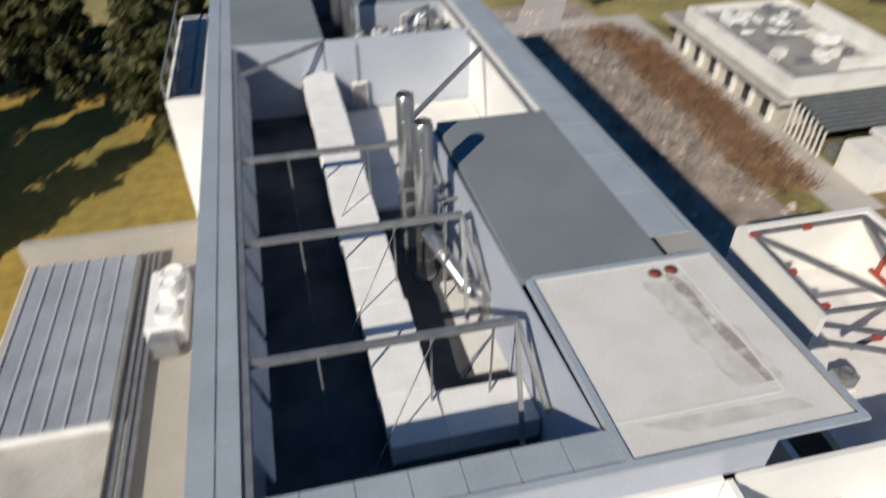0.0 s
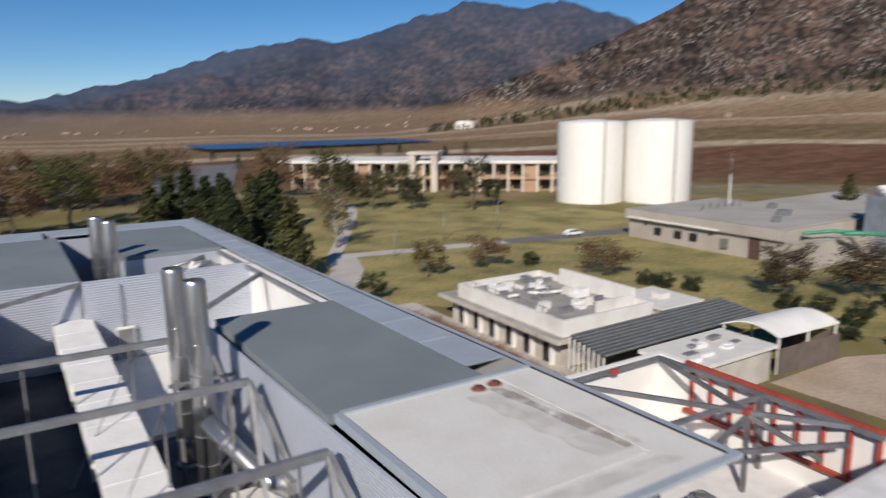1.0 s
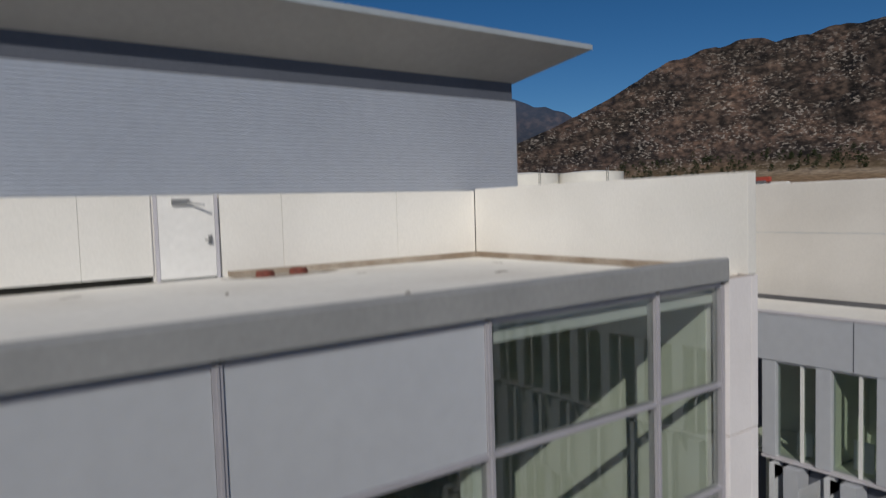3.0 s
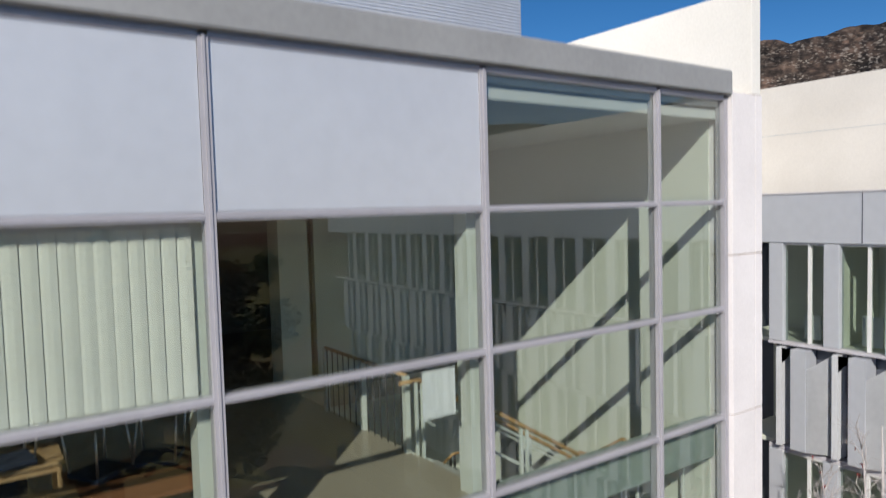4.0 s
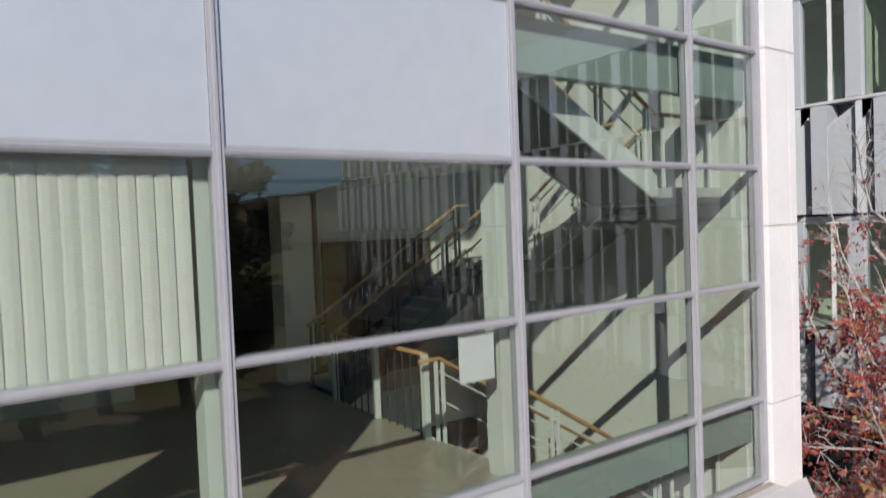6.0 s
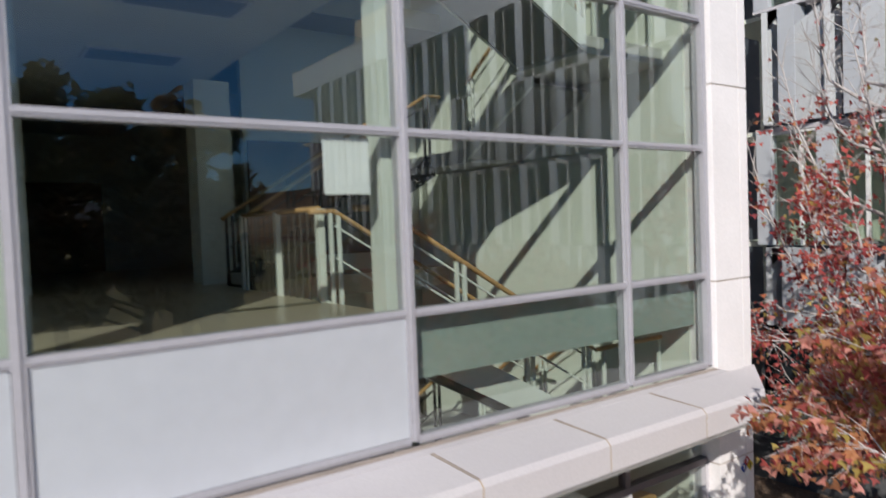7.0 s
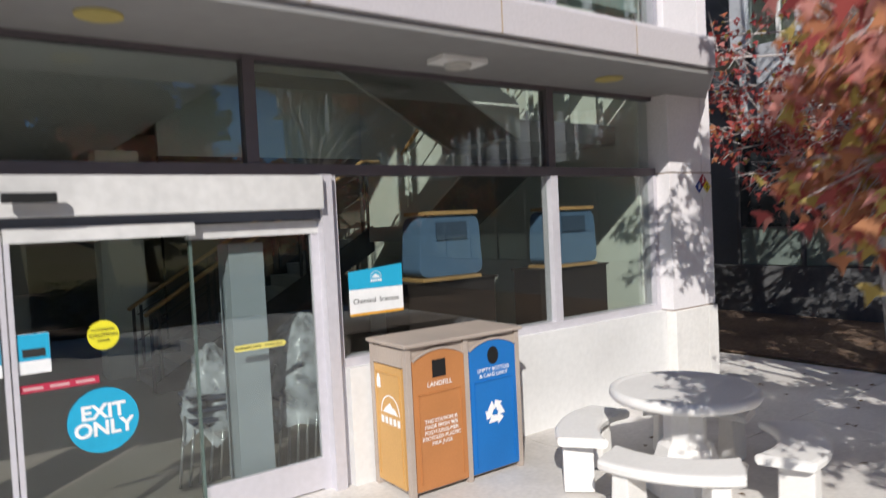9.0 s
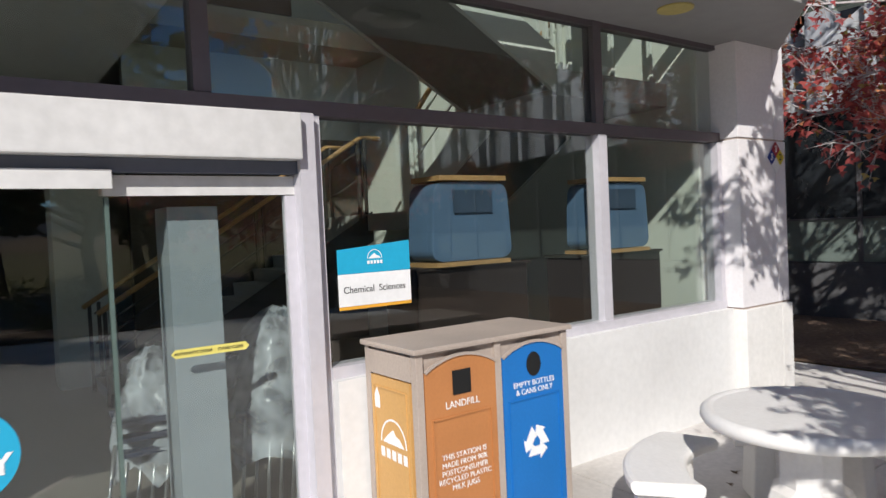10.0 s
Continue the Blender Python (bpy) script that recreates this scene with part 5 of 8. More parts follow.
def low_plant():
    """The beige plant building in front of the tanks."""
    b = thing("plant_building", "long beige low utility plant with a flat gravel roof", "building", at=(3, -5.5, 0))
    W = lambda n, *a, m=BEIGE, lab="": part(n, _box(*a), m, b, lab)
    W("wall", 109, 150, 69, 112, 0, 4.4)
    W("roof", 108.2, 140, 75, 113, 5.9, 6.6, m=GRAVEL_ROOF)
    W("roof_edge", 108.0, 150, 73.8, 75, 4.4, 6.5)
    W("roof_edge", 107.8, 108.4, 75, 113, 4.5, 6.6)
    W("parapet", 108.6, 192, 68.6, 69, 0, 4.8)
    W("parapet", 108.6, 109, 69, 112.4, 0, 4.7)
    W("canopy", 107.4, 109, 88, 112, 4.6, 4.9, m=WHITE_STUCCO)
    W("door", 108.5, 108.62, 79, 81.5, 0, 4.2, m=mat("brown_door", (0.10, 0.06, 0.05), 0.6))
    for y in (93.5, 97.5, 103):
        W("window", 108.5, 108.62, y, y + 2, 1.4, 3.2, m=DARK_GLASS)
    W("yard_roof", 150.5, 190, 75, 110, 4.4, 5.0, m=GRAVEL_ROOF)
    for k in range(16):
        W("vent_pipe", 118 + 0.9 * k, 118.18 + 0.9 * k, 100 + 0.5 * (k % 3), 100.18 + 0.5 * (k % 3), 6.6, 7.6 + 0.5 * (k % 2), m=STEEL)
    for x, y, w in ((124, 84, 2.2), (132, 92, 1.6), (115, 80, 1.2)):
        W("roof_unit", x, x + w, y, y + w, 6.6, 7.8, m=STEEL)
    W("mast", 133, 133.25, 104, 104.25, 6.6, 13.5, m=WHITE_STUCCO)
    W("meter_box", 108.2, 108.6, 86, 87.6, 1.2, 3.2, m=STEEL)
    for y in (75, 90, 107):
        W("wall_light", 108.3, 108.6, y, y + 0.6, 3.4, 3.8, m=DARK_DECK)
    c = thing("cooling_tower", "grey ribbed cooling tower with white fan rings", "cooling tower", at=(-0.5, -8.5, 0))
    c.scale = (1.12, 1.12, 1.13)
    bm = bmesh.new()
    bgs = mat("blue_grey_steel", (0.26, 0.29, 0.33), 0.5, 0.3)
    box(bm, 118.1, 129.8, 60.15, 65.9, 0, 10.3)
    part("casing", bm, bgs, c)
    dark = mat("dark_louvre_opening", (0.05, 0.055, 0.065), 0.7, var=0.1)
    for k in range(2):
        x = 118.4 + 5.85 * k
        part("louvre_opening", _box(x + 0.3, x + 5.0, 60.02, 60.14, 5.9, 9.6), dark, c)
        for i in range(7):
            part("louvre_blade", _box(x + 0.3, x + 5.0, 59.94, 60.01, 6.1 + 0.5 * i, 6.2 + 0.5 * i), bgs, c)
        part("casing_panel", _box(x + 0.3, x + 5.0, 59.95, 60.14, 0.5, 5.4), bgs, c)
    part("top_band", _box(118, 129.9, 59.9, 60.14, 9.7, 10.5), bgs, c)
    part("mid_band", _box(118, 129.9, 59.9, 60.14, 5.45, 5.85), bgs, c)
    for k in range(6):
        part("casing_panel", _box(117.9, 118.09, 60.2 + k * 0.95, 61.0 + k * 0.95, 0.5, 10.5), bgs, c)
    for x in (121, 127):
        bm = bmesh.new()
        lathe(bm, [(2.4, 10.5), (2.3, 11.2), (2.5, 12.0), (2.3, 12.0), (2.1, 11.0)], x, 63, 24)
        part("fan_ring", bm, TANK, c)
    bm = bmesh.new()
    for z in (10.5, 11.6):
        for p, q in (((118, 60), (130, 60)), ((118, 66), (130, 66)), ((118, 60), (118, 66))):
            beam(bm, (*p, z), (*q, z), 0.08)
    part("guard_rail", bm, STEEL, c)
    p = thing("green_pipe", "green insulated pipe run beside the cooling tower", "pipe", at=(4.5, -7, 0))
    bm = bmesh.new()
    rod(bm, [(112, 68, 6.5), (116, 66, 6.4), (118, 64, 6.2)], 0.4)
    rod(bm, [(110, 74, 5.9), (116, 72, 6.0), (118, 66, 6.1)], 0.35)
    part("pipe", bm, mat("green_paint", (0.05, 0.28, 0.17), 0.5), p)


low_plant()


def low_lab():
    b = thing("low_laboratory", "old weathered concrete low laboratory with stepped flat roofs", "building")
    W = lambda n, *a, m=OLD_CONCRETE, lab="": part(n, _box(*a), m, b, lab)
    G = OLD_ROOF
    rnd = random.Random(77)
    # two-tier block
    W("wall", 42.6, 56.6, 51.4, 74.4, 0, 3.4)
    W("roof_edge", 40.8, 57.2, 50.0, 75.4, 3.4, 3.85)
    W("roof", 41.1, 56.9, 50.3, 75.1, 3.85, 3.95, m=G)
    for (x0, x1, y0, y1) in ((42.0, 42.5, 50.6, 72.0), (42.5, 56.2, 50.6, 51.1), (55.8, 56.2, 51.1, 72.0), (42.5, 55.8, 71.6, 72.0)):
        W("parapet", x0, x1, y0, y1, 3.95, 5.8, m=OLD_WHITE)
    W("roof", 42.5, 55.8, 51.1, 71.6, 4.9, 5.0, m=G)
    W("upper_wall", 55.3, 55.8, 53, 66.6, 5.0, 7.1, m=OLD_WHITE)
    W("upper_wall", 49.5, 55.3, 53, 53.4, 5.0, 6.3, m=OLD_WHITE)
    for k in range(30):
        x, y, w, d, h = rnd.uniform(44, 53.6), rnd.uniform(54.5, 69), rnd.uniform(0.4, 1.9), rnd.uniform(0.4, 1.5), rnd.uniform(0.3, 1.1)
        W("roof_unit", x, x + w, y, y + d, 5.0, 5.0 + h, m=(DUCT_WHITE, STEEL, OLD_WHITE)[k % 3])
    for k in range(5):
        bm = bmesh.new()
        x, y = rnd.uniform(44, 51), rnd.uniform(56, 68)
        rod(bm, [(x, y, 5.3), (x + rnd.uniform(1, 3.5), y + rnd.uniform(-2, 2), 5.4)], 0.22, 10)
        part("roof_duct", bm, DUCT_WHITE, b)
    W("annex", 57.3, 64.5, 50.2, 58, 0, 4.7)
    W("annex_roof", 57.0, 64.8, 49.9, 58.3, 4.7, 4.95, m=CREAM_ROOF)
    for k in range(4):
        W("pilaster", 58.2 + 1.7 * k, 58.5 + 1.7 * k, 50.05, 50.19, 0, 4.6, m=OLD_WHITE)
    W("roof_hatch", 60.4, 62.0, 53, 54.6, 4.95, 5.6, m=OLD_WHITE)
    for k in range(9):
        W("rail_post", 42.2, 42.28, 52 + 2.3 * k, 52.08 + 2.3 * k, 5.8, 6.6, m=STEEL)
    W("guard_rail", 42.2, 42.26, 52, 70.4, 6.55, 6.61, m=STEEL)
    for y in (52.6, 56.2, 59.8, 63.4, 67.0, 70.6):
        W("pilaster", 42.2, 42.6, y, y + 0.5, 0, 3.4, m=OLD_WHITE)
        W("door", 42.5, 42.62, y + 0.9, y + 2.0, 0, 2.4, m=DARK_GLASS)
    for x in (45, 48, 51):
        W("window", x, x + 1.8, 51.28, 51.42, 1.4, 3.0, m=DARK_GLASS)
    # shade house between, with its dark sloping cover and thin columns
    W("shade_wall", 44.4, 67, 48.9, 49.1, 0, 4.2)
    bm = bmesh.new()
    vs = [bm.verts.new(q) for q in ((41.2, 43.4, 4.1), (67.0, 43.6, 4.3), (67.3, 49.6, 4.9), (41.6, 49.0, 4.7), (41.2, 43.4, 4.0), (67.0, 43.6, 4.2), (67.3, 49.6, 4.8), (41.6, 49.0, 4.6))]
    for f in ((0, 1, 2, 3), (7, 6, 5, 4), (0, 4, 5, 1), (1, 5, 6, 2), (2, 6, 7, 3), (3, 7, 4, 0)):
        bm.faces.new([vs[i] for i in f])
    part("shade_cover", bm, SHADE_NET, b, "dark translucent shade cover")
    for k in range(9):
        t = k / 8
        y = 43.5 + 5.5 * t
        bm = bmesh.new()
        beam(bm, (41.4 + 0.4 * t, y, 4.15 + 0.6 * t), (67.0 + 0.3 * t, y + 0.3, 4.33 + 0.6 * t), 0.12)
        part("batten", bm, STEEL, b)
    for k in range(8):
        bm = bmesh.new()
        beam(bm, (41.4, 43.7 + 0.73 * k, 0), (41.4, 43.7 + 0.73 * k, 4.1 + 0.07 * k), 0.16)
        part("column", bm, OLD_WHITE, b)
    W("low_wall", 41.3, 41.5, 43.6, 49, 0, 1.1)
    for k in range(7):
        W("bench_box", 44 + 3 * k, 46 + 3 * k, 44.6 + (k % 2), 45.6 + (k % 2), 0, 1.2, m=LEAF_DARK if k % 2 else STEEL)
    # southern block
    W("wall", 46.2, 58.6, 36.6, 43.0, 0, 3.6)
    W("roof", 45.8, 59.0, 36.2, 43.2, 3.6, 4.0, m=CREAM_ROOF)
    W("wall", 43.2, 46.2, 38.4, 43.0, 0, 3.2, m=OLD_WHITE)
    for k in range(11):
        x, y, w, d, h = rnd.uniform(47, 56), rnd.uniform(37.2, 41.5), rnd.uniform(0.5, 1.6), rnd.uniform(0.3, 0.9), rnd.uniform(0.12, 0.5)
        W("roof_unit", x, x + w, y, y + d, 4.0, 4.0 + h, m=(DUCT_WHITE, STEEL)[k % 2])
    # barrel canopy
    c = thing("barrel_canopy", "white arched metal canopy over a brown slatted yard fence", "canopy")
    bm = bmesh.new()
    n = 16
    P = lambda t, w: Vector((59.6, 43.6, 0)).lerp(Vector((60.4, 36.9, 0)), t) + Vector((10.6, -0.6, 0)) * w
    rows = []
    for k in range(n + 1):
        t = k / n
        z = 4.2 + 0.95 * math.sin(math.pi * t)
        rows.append([bm.verts.new(P(t, w) + Vector((0, 0, z + th))) for th in (0, 0.14) for w in (0, 1)])
    for a, e in zip(rows, rows[1:]):
        for i, j in ((0, 1), (3, 2), (2, 0), (1, 3)):
            bm.faces.new((a[i], a[j], e[j], e[i]))
    part("canopy_roof", bm, WHITE_STUCCO, c)
    for t in (0.03, 0.97):
        for w in (0.03, 0.5, 0.97):
            bm = bmesh.new()
            q = P(t, w)
            beam(bm, (q.x, q.y, 0), (q.x, q.y, 4.25), 0.2)
            part("post", bm, OLD_WHITE, c)
    fence = mat("brown_slat_fence", (0.16, 0.13, 0.11), 0.8, var=0.12, rnd=0.1)
    for k in range(28):
        q = P(1.02, k / 28)
        part("fence_slat", _box(q.x, q.x + 0.34, q.y - 0.06, q.y, 0, 3.1), fence, c)
    for k in range(16):
        q = P(k / 16, 1.01)
        part("fence_slat", _box(q.x, q.x + 0.06, q.y - 0.36, q.y, 0, 3.1), fence, c)


OLD_CONCRETE = mat("weathered_concrete", (0.52, 0.485, 0.43), 0.9, var=0.1, scale=0.35, fine=5, bump=0.2, col2=(0.36, 0.33, 0.285))
OLD_WHITE = mat("weathered_white_paint", (0.74, 0.72, 0.68), 0.85, var=0.06, scale=0.3, fine=5, bump=0.15, col2=(0.60, 0.57, 0.52))
OLD_ROOF = mat("weathered_gravel_roof", (0.34, 0.325, 0.30), 0.95, var=0.14, scale=0.3, fine=6, col2=(0.24, 0.23, 0.21))
SHADE_NET = mat("dark_green_shade_net", (0.085, 0.095, 0.09), 0.7, var=0.2, scale=0.6, fine=4, col2=(0.13, 0.135, 0.125))

low_lab()


def arcade():
    """The two-storey hall with white pillars in the distance."""
    b = thing("arcade_hall", "tan brick two-storey hall with white pillars and flat roof", "building")
    a, e = Vector((84, 262, 0)), Vector((172, 178, 0))
    d = (e - a).normalized()
    nrm = Vector((d.y, -d.x, 0))
    if nrm.dot(Vector((0, -1, 0))) < 0:
        nrm = -nrm
    L = (e - a).length

    def slab(name, s0, s1, t0, t1, z0, z1, m):
        bm = bmesh.new()
        vs = []
        for z in (z0, z1):
            for s, t in ((s0, t0), (s1, t0), (s1, t1), (s0, t1)):
                p = a + d * s - nrm * t
                vs.append(bm.verts.new((p.x, p.y, z)))
        for f in ((3, 2, 1, 0), (4, 5, 6, 7), (0, 1, 5, 4), (1, 2, 6, 5), (2, 3, 7, 6), (3, 0, 4, 7)):
            bm.faces.new([vs[i] for i in f])
        part(name, bm, m, b)

    CREAM = mat("cream_concrete", (0.60, 0.53, 0.45), 0.85, var=0.08, scale=0.1, fine=1.5, col2=(0.48, 0.41, 0.34))
    slab("roof", -4, L + 4, -2.5, 26, 10.5, 11.6, OLD_WHITE)
    slab("wall", 0, L, 3, 24, 0, 10.5, TAN_BRICK)
    k = 0
    s = 1.0
    while s < L:
        slab("pillar", s, s + 0.9, -2.0, -0.8, 0, 10.5, CREAM)
        if k % 4 == 1:
            slab("infill_wall", s + 0.9, s + 5.4, -0.7, 0.2, 0, 10.4, TAN_BRICK)
        slab("opening", s + 1.6, s + 4.6, 2.8, 3.1, 0.6, 4.2, DARK_GLASS)
        slab("opening", s + 1.6, s + 4.6, 2.8, 3.1, 6.0, 9.4, DARK_GLASS)
        s += 5.4
        k += 1
    slab("balcony", 0, L, -1.6, 3, 4.6, 5.6, TAN_BRICK)
    slab("portal", 50, 62, -6, 4, 14.0, 15.0, CREAM)
    slab("portal_leg", 50.5, 53, -5.5, 3, 0, 14, CREAM)
    slab("portal_leg", 59, 61.5, -5.5, 3, 0, 14, CREAM)


arcade()
SOLAR = mat("blue_solar_glass", (0.02, 0.035, 0.09), 0.25, var=0.1, scale=0.05, fine=0.4, bump=0)


def solar_canopy(x0, y0, x1, y1, bays):
    c = thing("solar_canopy", "dark blue solar canopy over a car park", "solar canopy", "solar canopies")
    for k in range(bays):
        a, e = y0 + (y1 - y0) * k / bays, y0 + (y1 - y0) * (k + 0.8) / bays
        bm = bmesh.new()
        vs = [bm.verts.new(q) for z in (0, 0.2) for q in ((x0, a, 3.2 + z), (x1, a, 3.2 + z), (x1, e, 4.0 + z), (x0, e, 4.0 + z))]
        for f in ((3, 2, 1, 0), (4, 5, 6, 7), (0, 1, 5, 4), (1, 2, 6, 5), (2, 3, 7, 6), (3, 0, 4, 7)):
            bm.faces.new([vs[i] for i in f])
        part("solar_panel", bm, SOLAR, c)
        for x in (x0 + 4, (x0 + x1) / 2, x1 - 4):
            part("post", _box(x, x + 0.4, (a + e) / 2, (a + e) / 2 + 0.4, 0, 3.6), STEEL, c)


for box4 in ((125, 590, 345, 700, 5),):
    solar_canopy(*box4)


def parked_car(x, y, turn, paint, label):
    c = thing("car", label, "car", "parked cars", at=(x, y, 0.06))
    c.rotation_euler = (0, 0, radians(turn))
    bm = bmesh.new()
    prism(bm, [(-2.2, 0.35), (2.2, 0.35), (2.25, 0.75), (1.4, 0.95), (0.7, 1.42), (-1.2, 1.45), (-2.0, 1.0), (-2.25, 0.9)], 1.75)
    part("body", bm, paint, c, bevel=0.05, m=pose(0, -0.875, 0))
    bm = bmesh.new()
    prism(bm, [(1.25, 0.97), (0.65, 1.37), (-1.15, 1.39), (-1.75, 1.0)], 1.78)
    part("side_glass", bm, DARK_GLASS, c, m=pose(0, -0.89, 0))
    for wx in (-1.4, 1.4):
        for wy in (-0.82, 0.82):
            bm = bmesh.new()
            rod(bm, [(wx, wy - 0.1, 0.33), (wx, wy + 0.1, 0.33)], 0.33, 16)
            part("wheel", bm, DARK_DECK, c)
    return c


CAR_WHITE = plain_paint = mat("white_car_paint", (0.78, 0.78, 0.78), 0.25, var=0.02, bump=0)
CAR_DARK = mat("dark_car_paint", (0.03, 0.03, 0.035), 0.25, var=0.02, bump=0)
parked_car(101.7, 115.1, -8, CAR_WHITE, "white car standing on the campus road")
for k, (x, y) in enumerate([(-2 - 4.2 * (k % 9), 306 + 17 * (k // 9)) for k in range(27) if k not in (4, 11, 19)]):
    parked_car(x, y, 20, CAR_WHITE if k % 2 else CAR_DARK, "white car in the distant car park" if k % 2 else "dark car in the distant car park")


def lamp_post(x, y, h, tilt):
    l = thing("street_lamp", "thin grey lamp post with a short arm", "street lamp", "lamp posts", at=(x, y, 0))
    bm = bmesh.new()
    rod(bm, [(0, 0, 0), (0, 0, h)], [0.12, 0.07], 8)
    part("pole", bm, STEEL, l)
    bm = bmesh.new()
    beam(bm, (0, 0, h), (1.4 * tilt, 0.3, h + 0.15), 0.09)
    part("arm", bm, STEEL, l)
    part("lamp_head", _box(1.2 * tilt - 0.3, 1.2 * tilt + 0.3, 0.1, 0.5, h + 0.1, h + 0.28), STEEL, l)


for x, y, h in ((74, 128, 7), (56, 118, 5), (92, 132, 7), (190, 196, 11), (215, 180, 12), (238, 172, 12), (60, 268, 9), (110, 300, 10), (150, 290, 10)):
    lamp_post(x, y, h, 1)


def far_house(x, y, w, d, h, turn):
    z = land(x, y)
    b = thing("house", "small pale house far off under the hills", "house", "distant houses", at=(x, y, z - 1))
    b.rotation_euler = (0, 0, radians(turn))
    part("wall", _box(-w / 2, w / 2, -d / 2, d / 2, 0, h + 1), TAN_BRICK, b)
    bm = bmesh.new()
    prism(bm, [(-w / 2 - 0.4, h + 1), (w / 2 + 0.4, h + 1), (0, h + 1 + w * 0.22)], d + 0.8)
    part("roof", bm, GRAVEL_ROOF, b, m=pose(0, -d / 2 - 0.4, 0))


rnd = random.Random(41)
for k in range(26):
    az, r = radians(rnd.uniform(-2, 34)), rnd.uniform(1350, 1900)
    far_house(r * math.sin(az), r * math.cos(az), rnd.uniform(4, 7), rnd.uniform(5, 12), rnd.uniform(2, 3.5), rnd.uniform(0, 180))
for k in range(5):
    az, r = radians(rnd.uniform(46, 66)), rnd.uniform(760, 1050)
    far_house(r * math.sin(az), r * math.cos(az), rnd.uniform(4, 6), rnd.uniform(5, 8), rnd.uniform(2, 3), rnd.uniform(0, 180))
far_tank = thing("reservoir_tank", "broad white water reservoir far across the valley", "tank", at=(560, 860, land(560, 860) - 1))
bm = bmesh.new()
lathe(bm, [(15, 0), (15, 11), (14.9, 11.2), (1, 12.5)], n=48)
for f in bm.faces:
    f.smooth = False
part("shell", bm, TANK, far_tank)

# ---- lower wing to the west ----


TAN_ROOF = mat("tan_roof_coating", (0.38, 0.35, 0.30), 0.9, var=0.06, scale=0.5, fine=6, col2=(0.42, 0.38, 0.33))


def west_wing():
    w = thing("west_wing", "lower flat-roofed wing with a ribbed skylight", "building")
    z = 8.2
    part("body", _box(-24.5, -13.0, 8, 34, 0, z), CONCRETE, w)
    part("roof_deck", _box(-24.4, -13.1, 8.1, 33.9, z, z + 0.06), TAN_ROOF, w)
    part("parapet", _box(-13.3, -13.0, 8, 34, z, z + 0.9), CONCRETE, w)
    part("parapet", _box(-24.5, -13.3, 33.6, 34.2, z, z + 1.6), TAN_ROOF, w)
    part("skylight_kerb", _box(-23.6, -17.6, 19.6, 32.6, z + 0.06, z + 0.7), CONCRETE, w)
    for k in range(6):
        x = -23.5 + k * 0.98
        bm = bmesh.new()
        box(bm, x + 0.02, x + 0.96, 19.7, 32.5, z + 0.7, z + 0.86)
        part("skylight_panel", bm, mat("ribbed_translucent_panel", (0.42, 0.44, 0.47), 0.35, 0.2) if k == 0 else bpy.data.materials["ribbed_translucent_panel"], w)
        part("skylight_rib", _box(x - 0.04, x + 0.04, 19.7, 32.5, z + 0.7, z + 0.95), ALU, w)
    for k in range(3):
        part("pipe_rack", _box(-17.2 + 0.35 * k, -17.0 + 0.35 * k, 12, 33, z + 0.3, z + 0.5), STEEL, w)
    part("lower_roof", _box(-24.4, -17.6, 8.1, 19.5, z + 0.06, z + 0.3), OLD_CONCRETE, w)
    u = thing("rooftop_unit", "white rooftop air handling unit with round housings", "air unit", at=(-15.3, 27, z))
    part("housing", _box(-1.0, 1.0, -2.4, 2.4, 0.3, 1.7), DUCT_WHITE, u, bevel=0.08)
    for y, w, h in ((-1.5, 0.62, 0.5), (0.25, 0.5, 0.75), (1.7, 0.66, 0.4)):
        bm = bmesh.new()
        lathe(bm, [(w, 1.7), (w, 1.7 + h), (w * 0.9, 1.72 + h), (w * 0.85, 1.6 + h)], 0.2, y, 14)
        for f in bm.faces:
            f.smooth = False
        part("fan_cowl", bm, DUCT_WHITE, u)
    for y, h in ((-2.9, 1.2), (2.8, 0.9)):
        part("intake_hood", _box(-0.7, 0.6, y - 0.4, y + 0.4, 0.3, 0.3 + h), STEEL, u)
    part("base_rail", _box(-0.9, 0.9, -2.3, 2.3, 0, 0.3), STEEL, u)
    p = thing("stair_tower", "pale stair tower at the west edge of the roof", "tower")
    part("wall", _box(-13.9, -11.7, 34, 47, 0, 18.2), WHITE_STUCCO, p)
    part("roof_light", _box(-13.7, -12.0, 34.3, 46.5, 18.2, 18.25), DARK_GLASS, p)
    for k in range(4):
        part("rail", _box(-13.85, -13.75, 34 + 3.2 * k, 34.1 + 3.2 * k, 18.2, 19.4), STEEL, p)
    part("rail", _box(-13.85, -13.75, 34, 46.8, 19.4, 19.5), STEEL, p)


west_wing()
# ---- trees ----


def leaf_cloud(bm, centres, count, size, rnd, spread=1.0):
    """Small leaf blades scattered in clumps round the given centres."""
    for _ in range(count):
        c, r = centres[rnd.randrange(len(centres))]
        d = Vector((rnd.gauss(0, 1), rnd.gauss(0, 1), rnd.gauss(0, 0.8)))
        d = d.normalized() * r * (rnd.random() ** 0.5) * spread
        p = c + d
        a = Vector((rnd.uniform(-1, 1), rnd.uniform(-1, 1), rnd.uniform(-0.7, 0.7))).normalized()
        b = a.cross(Vector((rnd.uniform(-1, 1), rnd.uniform(-1, 1), rnd.uniform(-1, 1)))).normalized()
        s = size * rnd.uniform(0.6, 1.3)
        v = [bm.verts.new(p - a * s), bm.verts.new(p + b * s * 0.45), bm.verts.new(p + a * s), bm.verts.new(p - b * s * 0.45)]
        bm.faces.new(v)


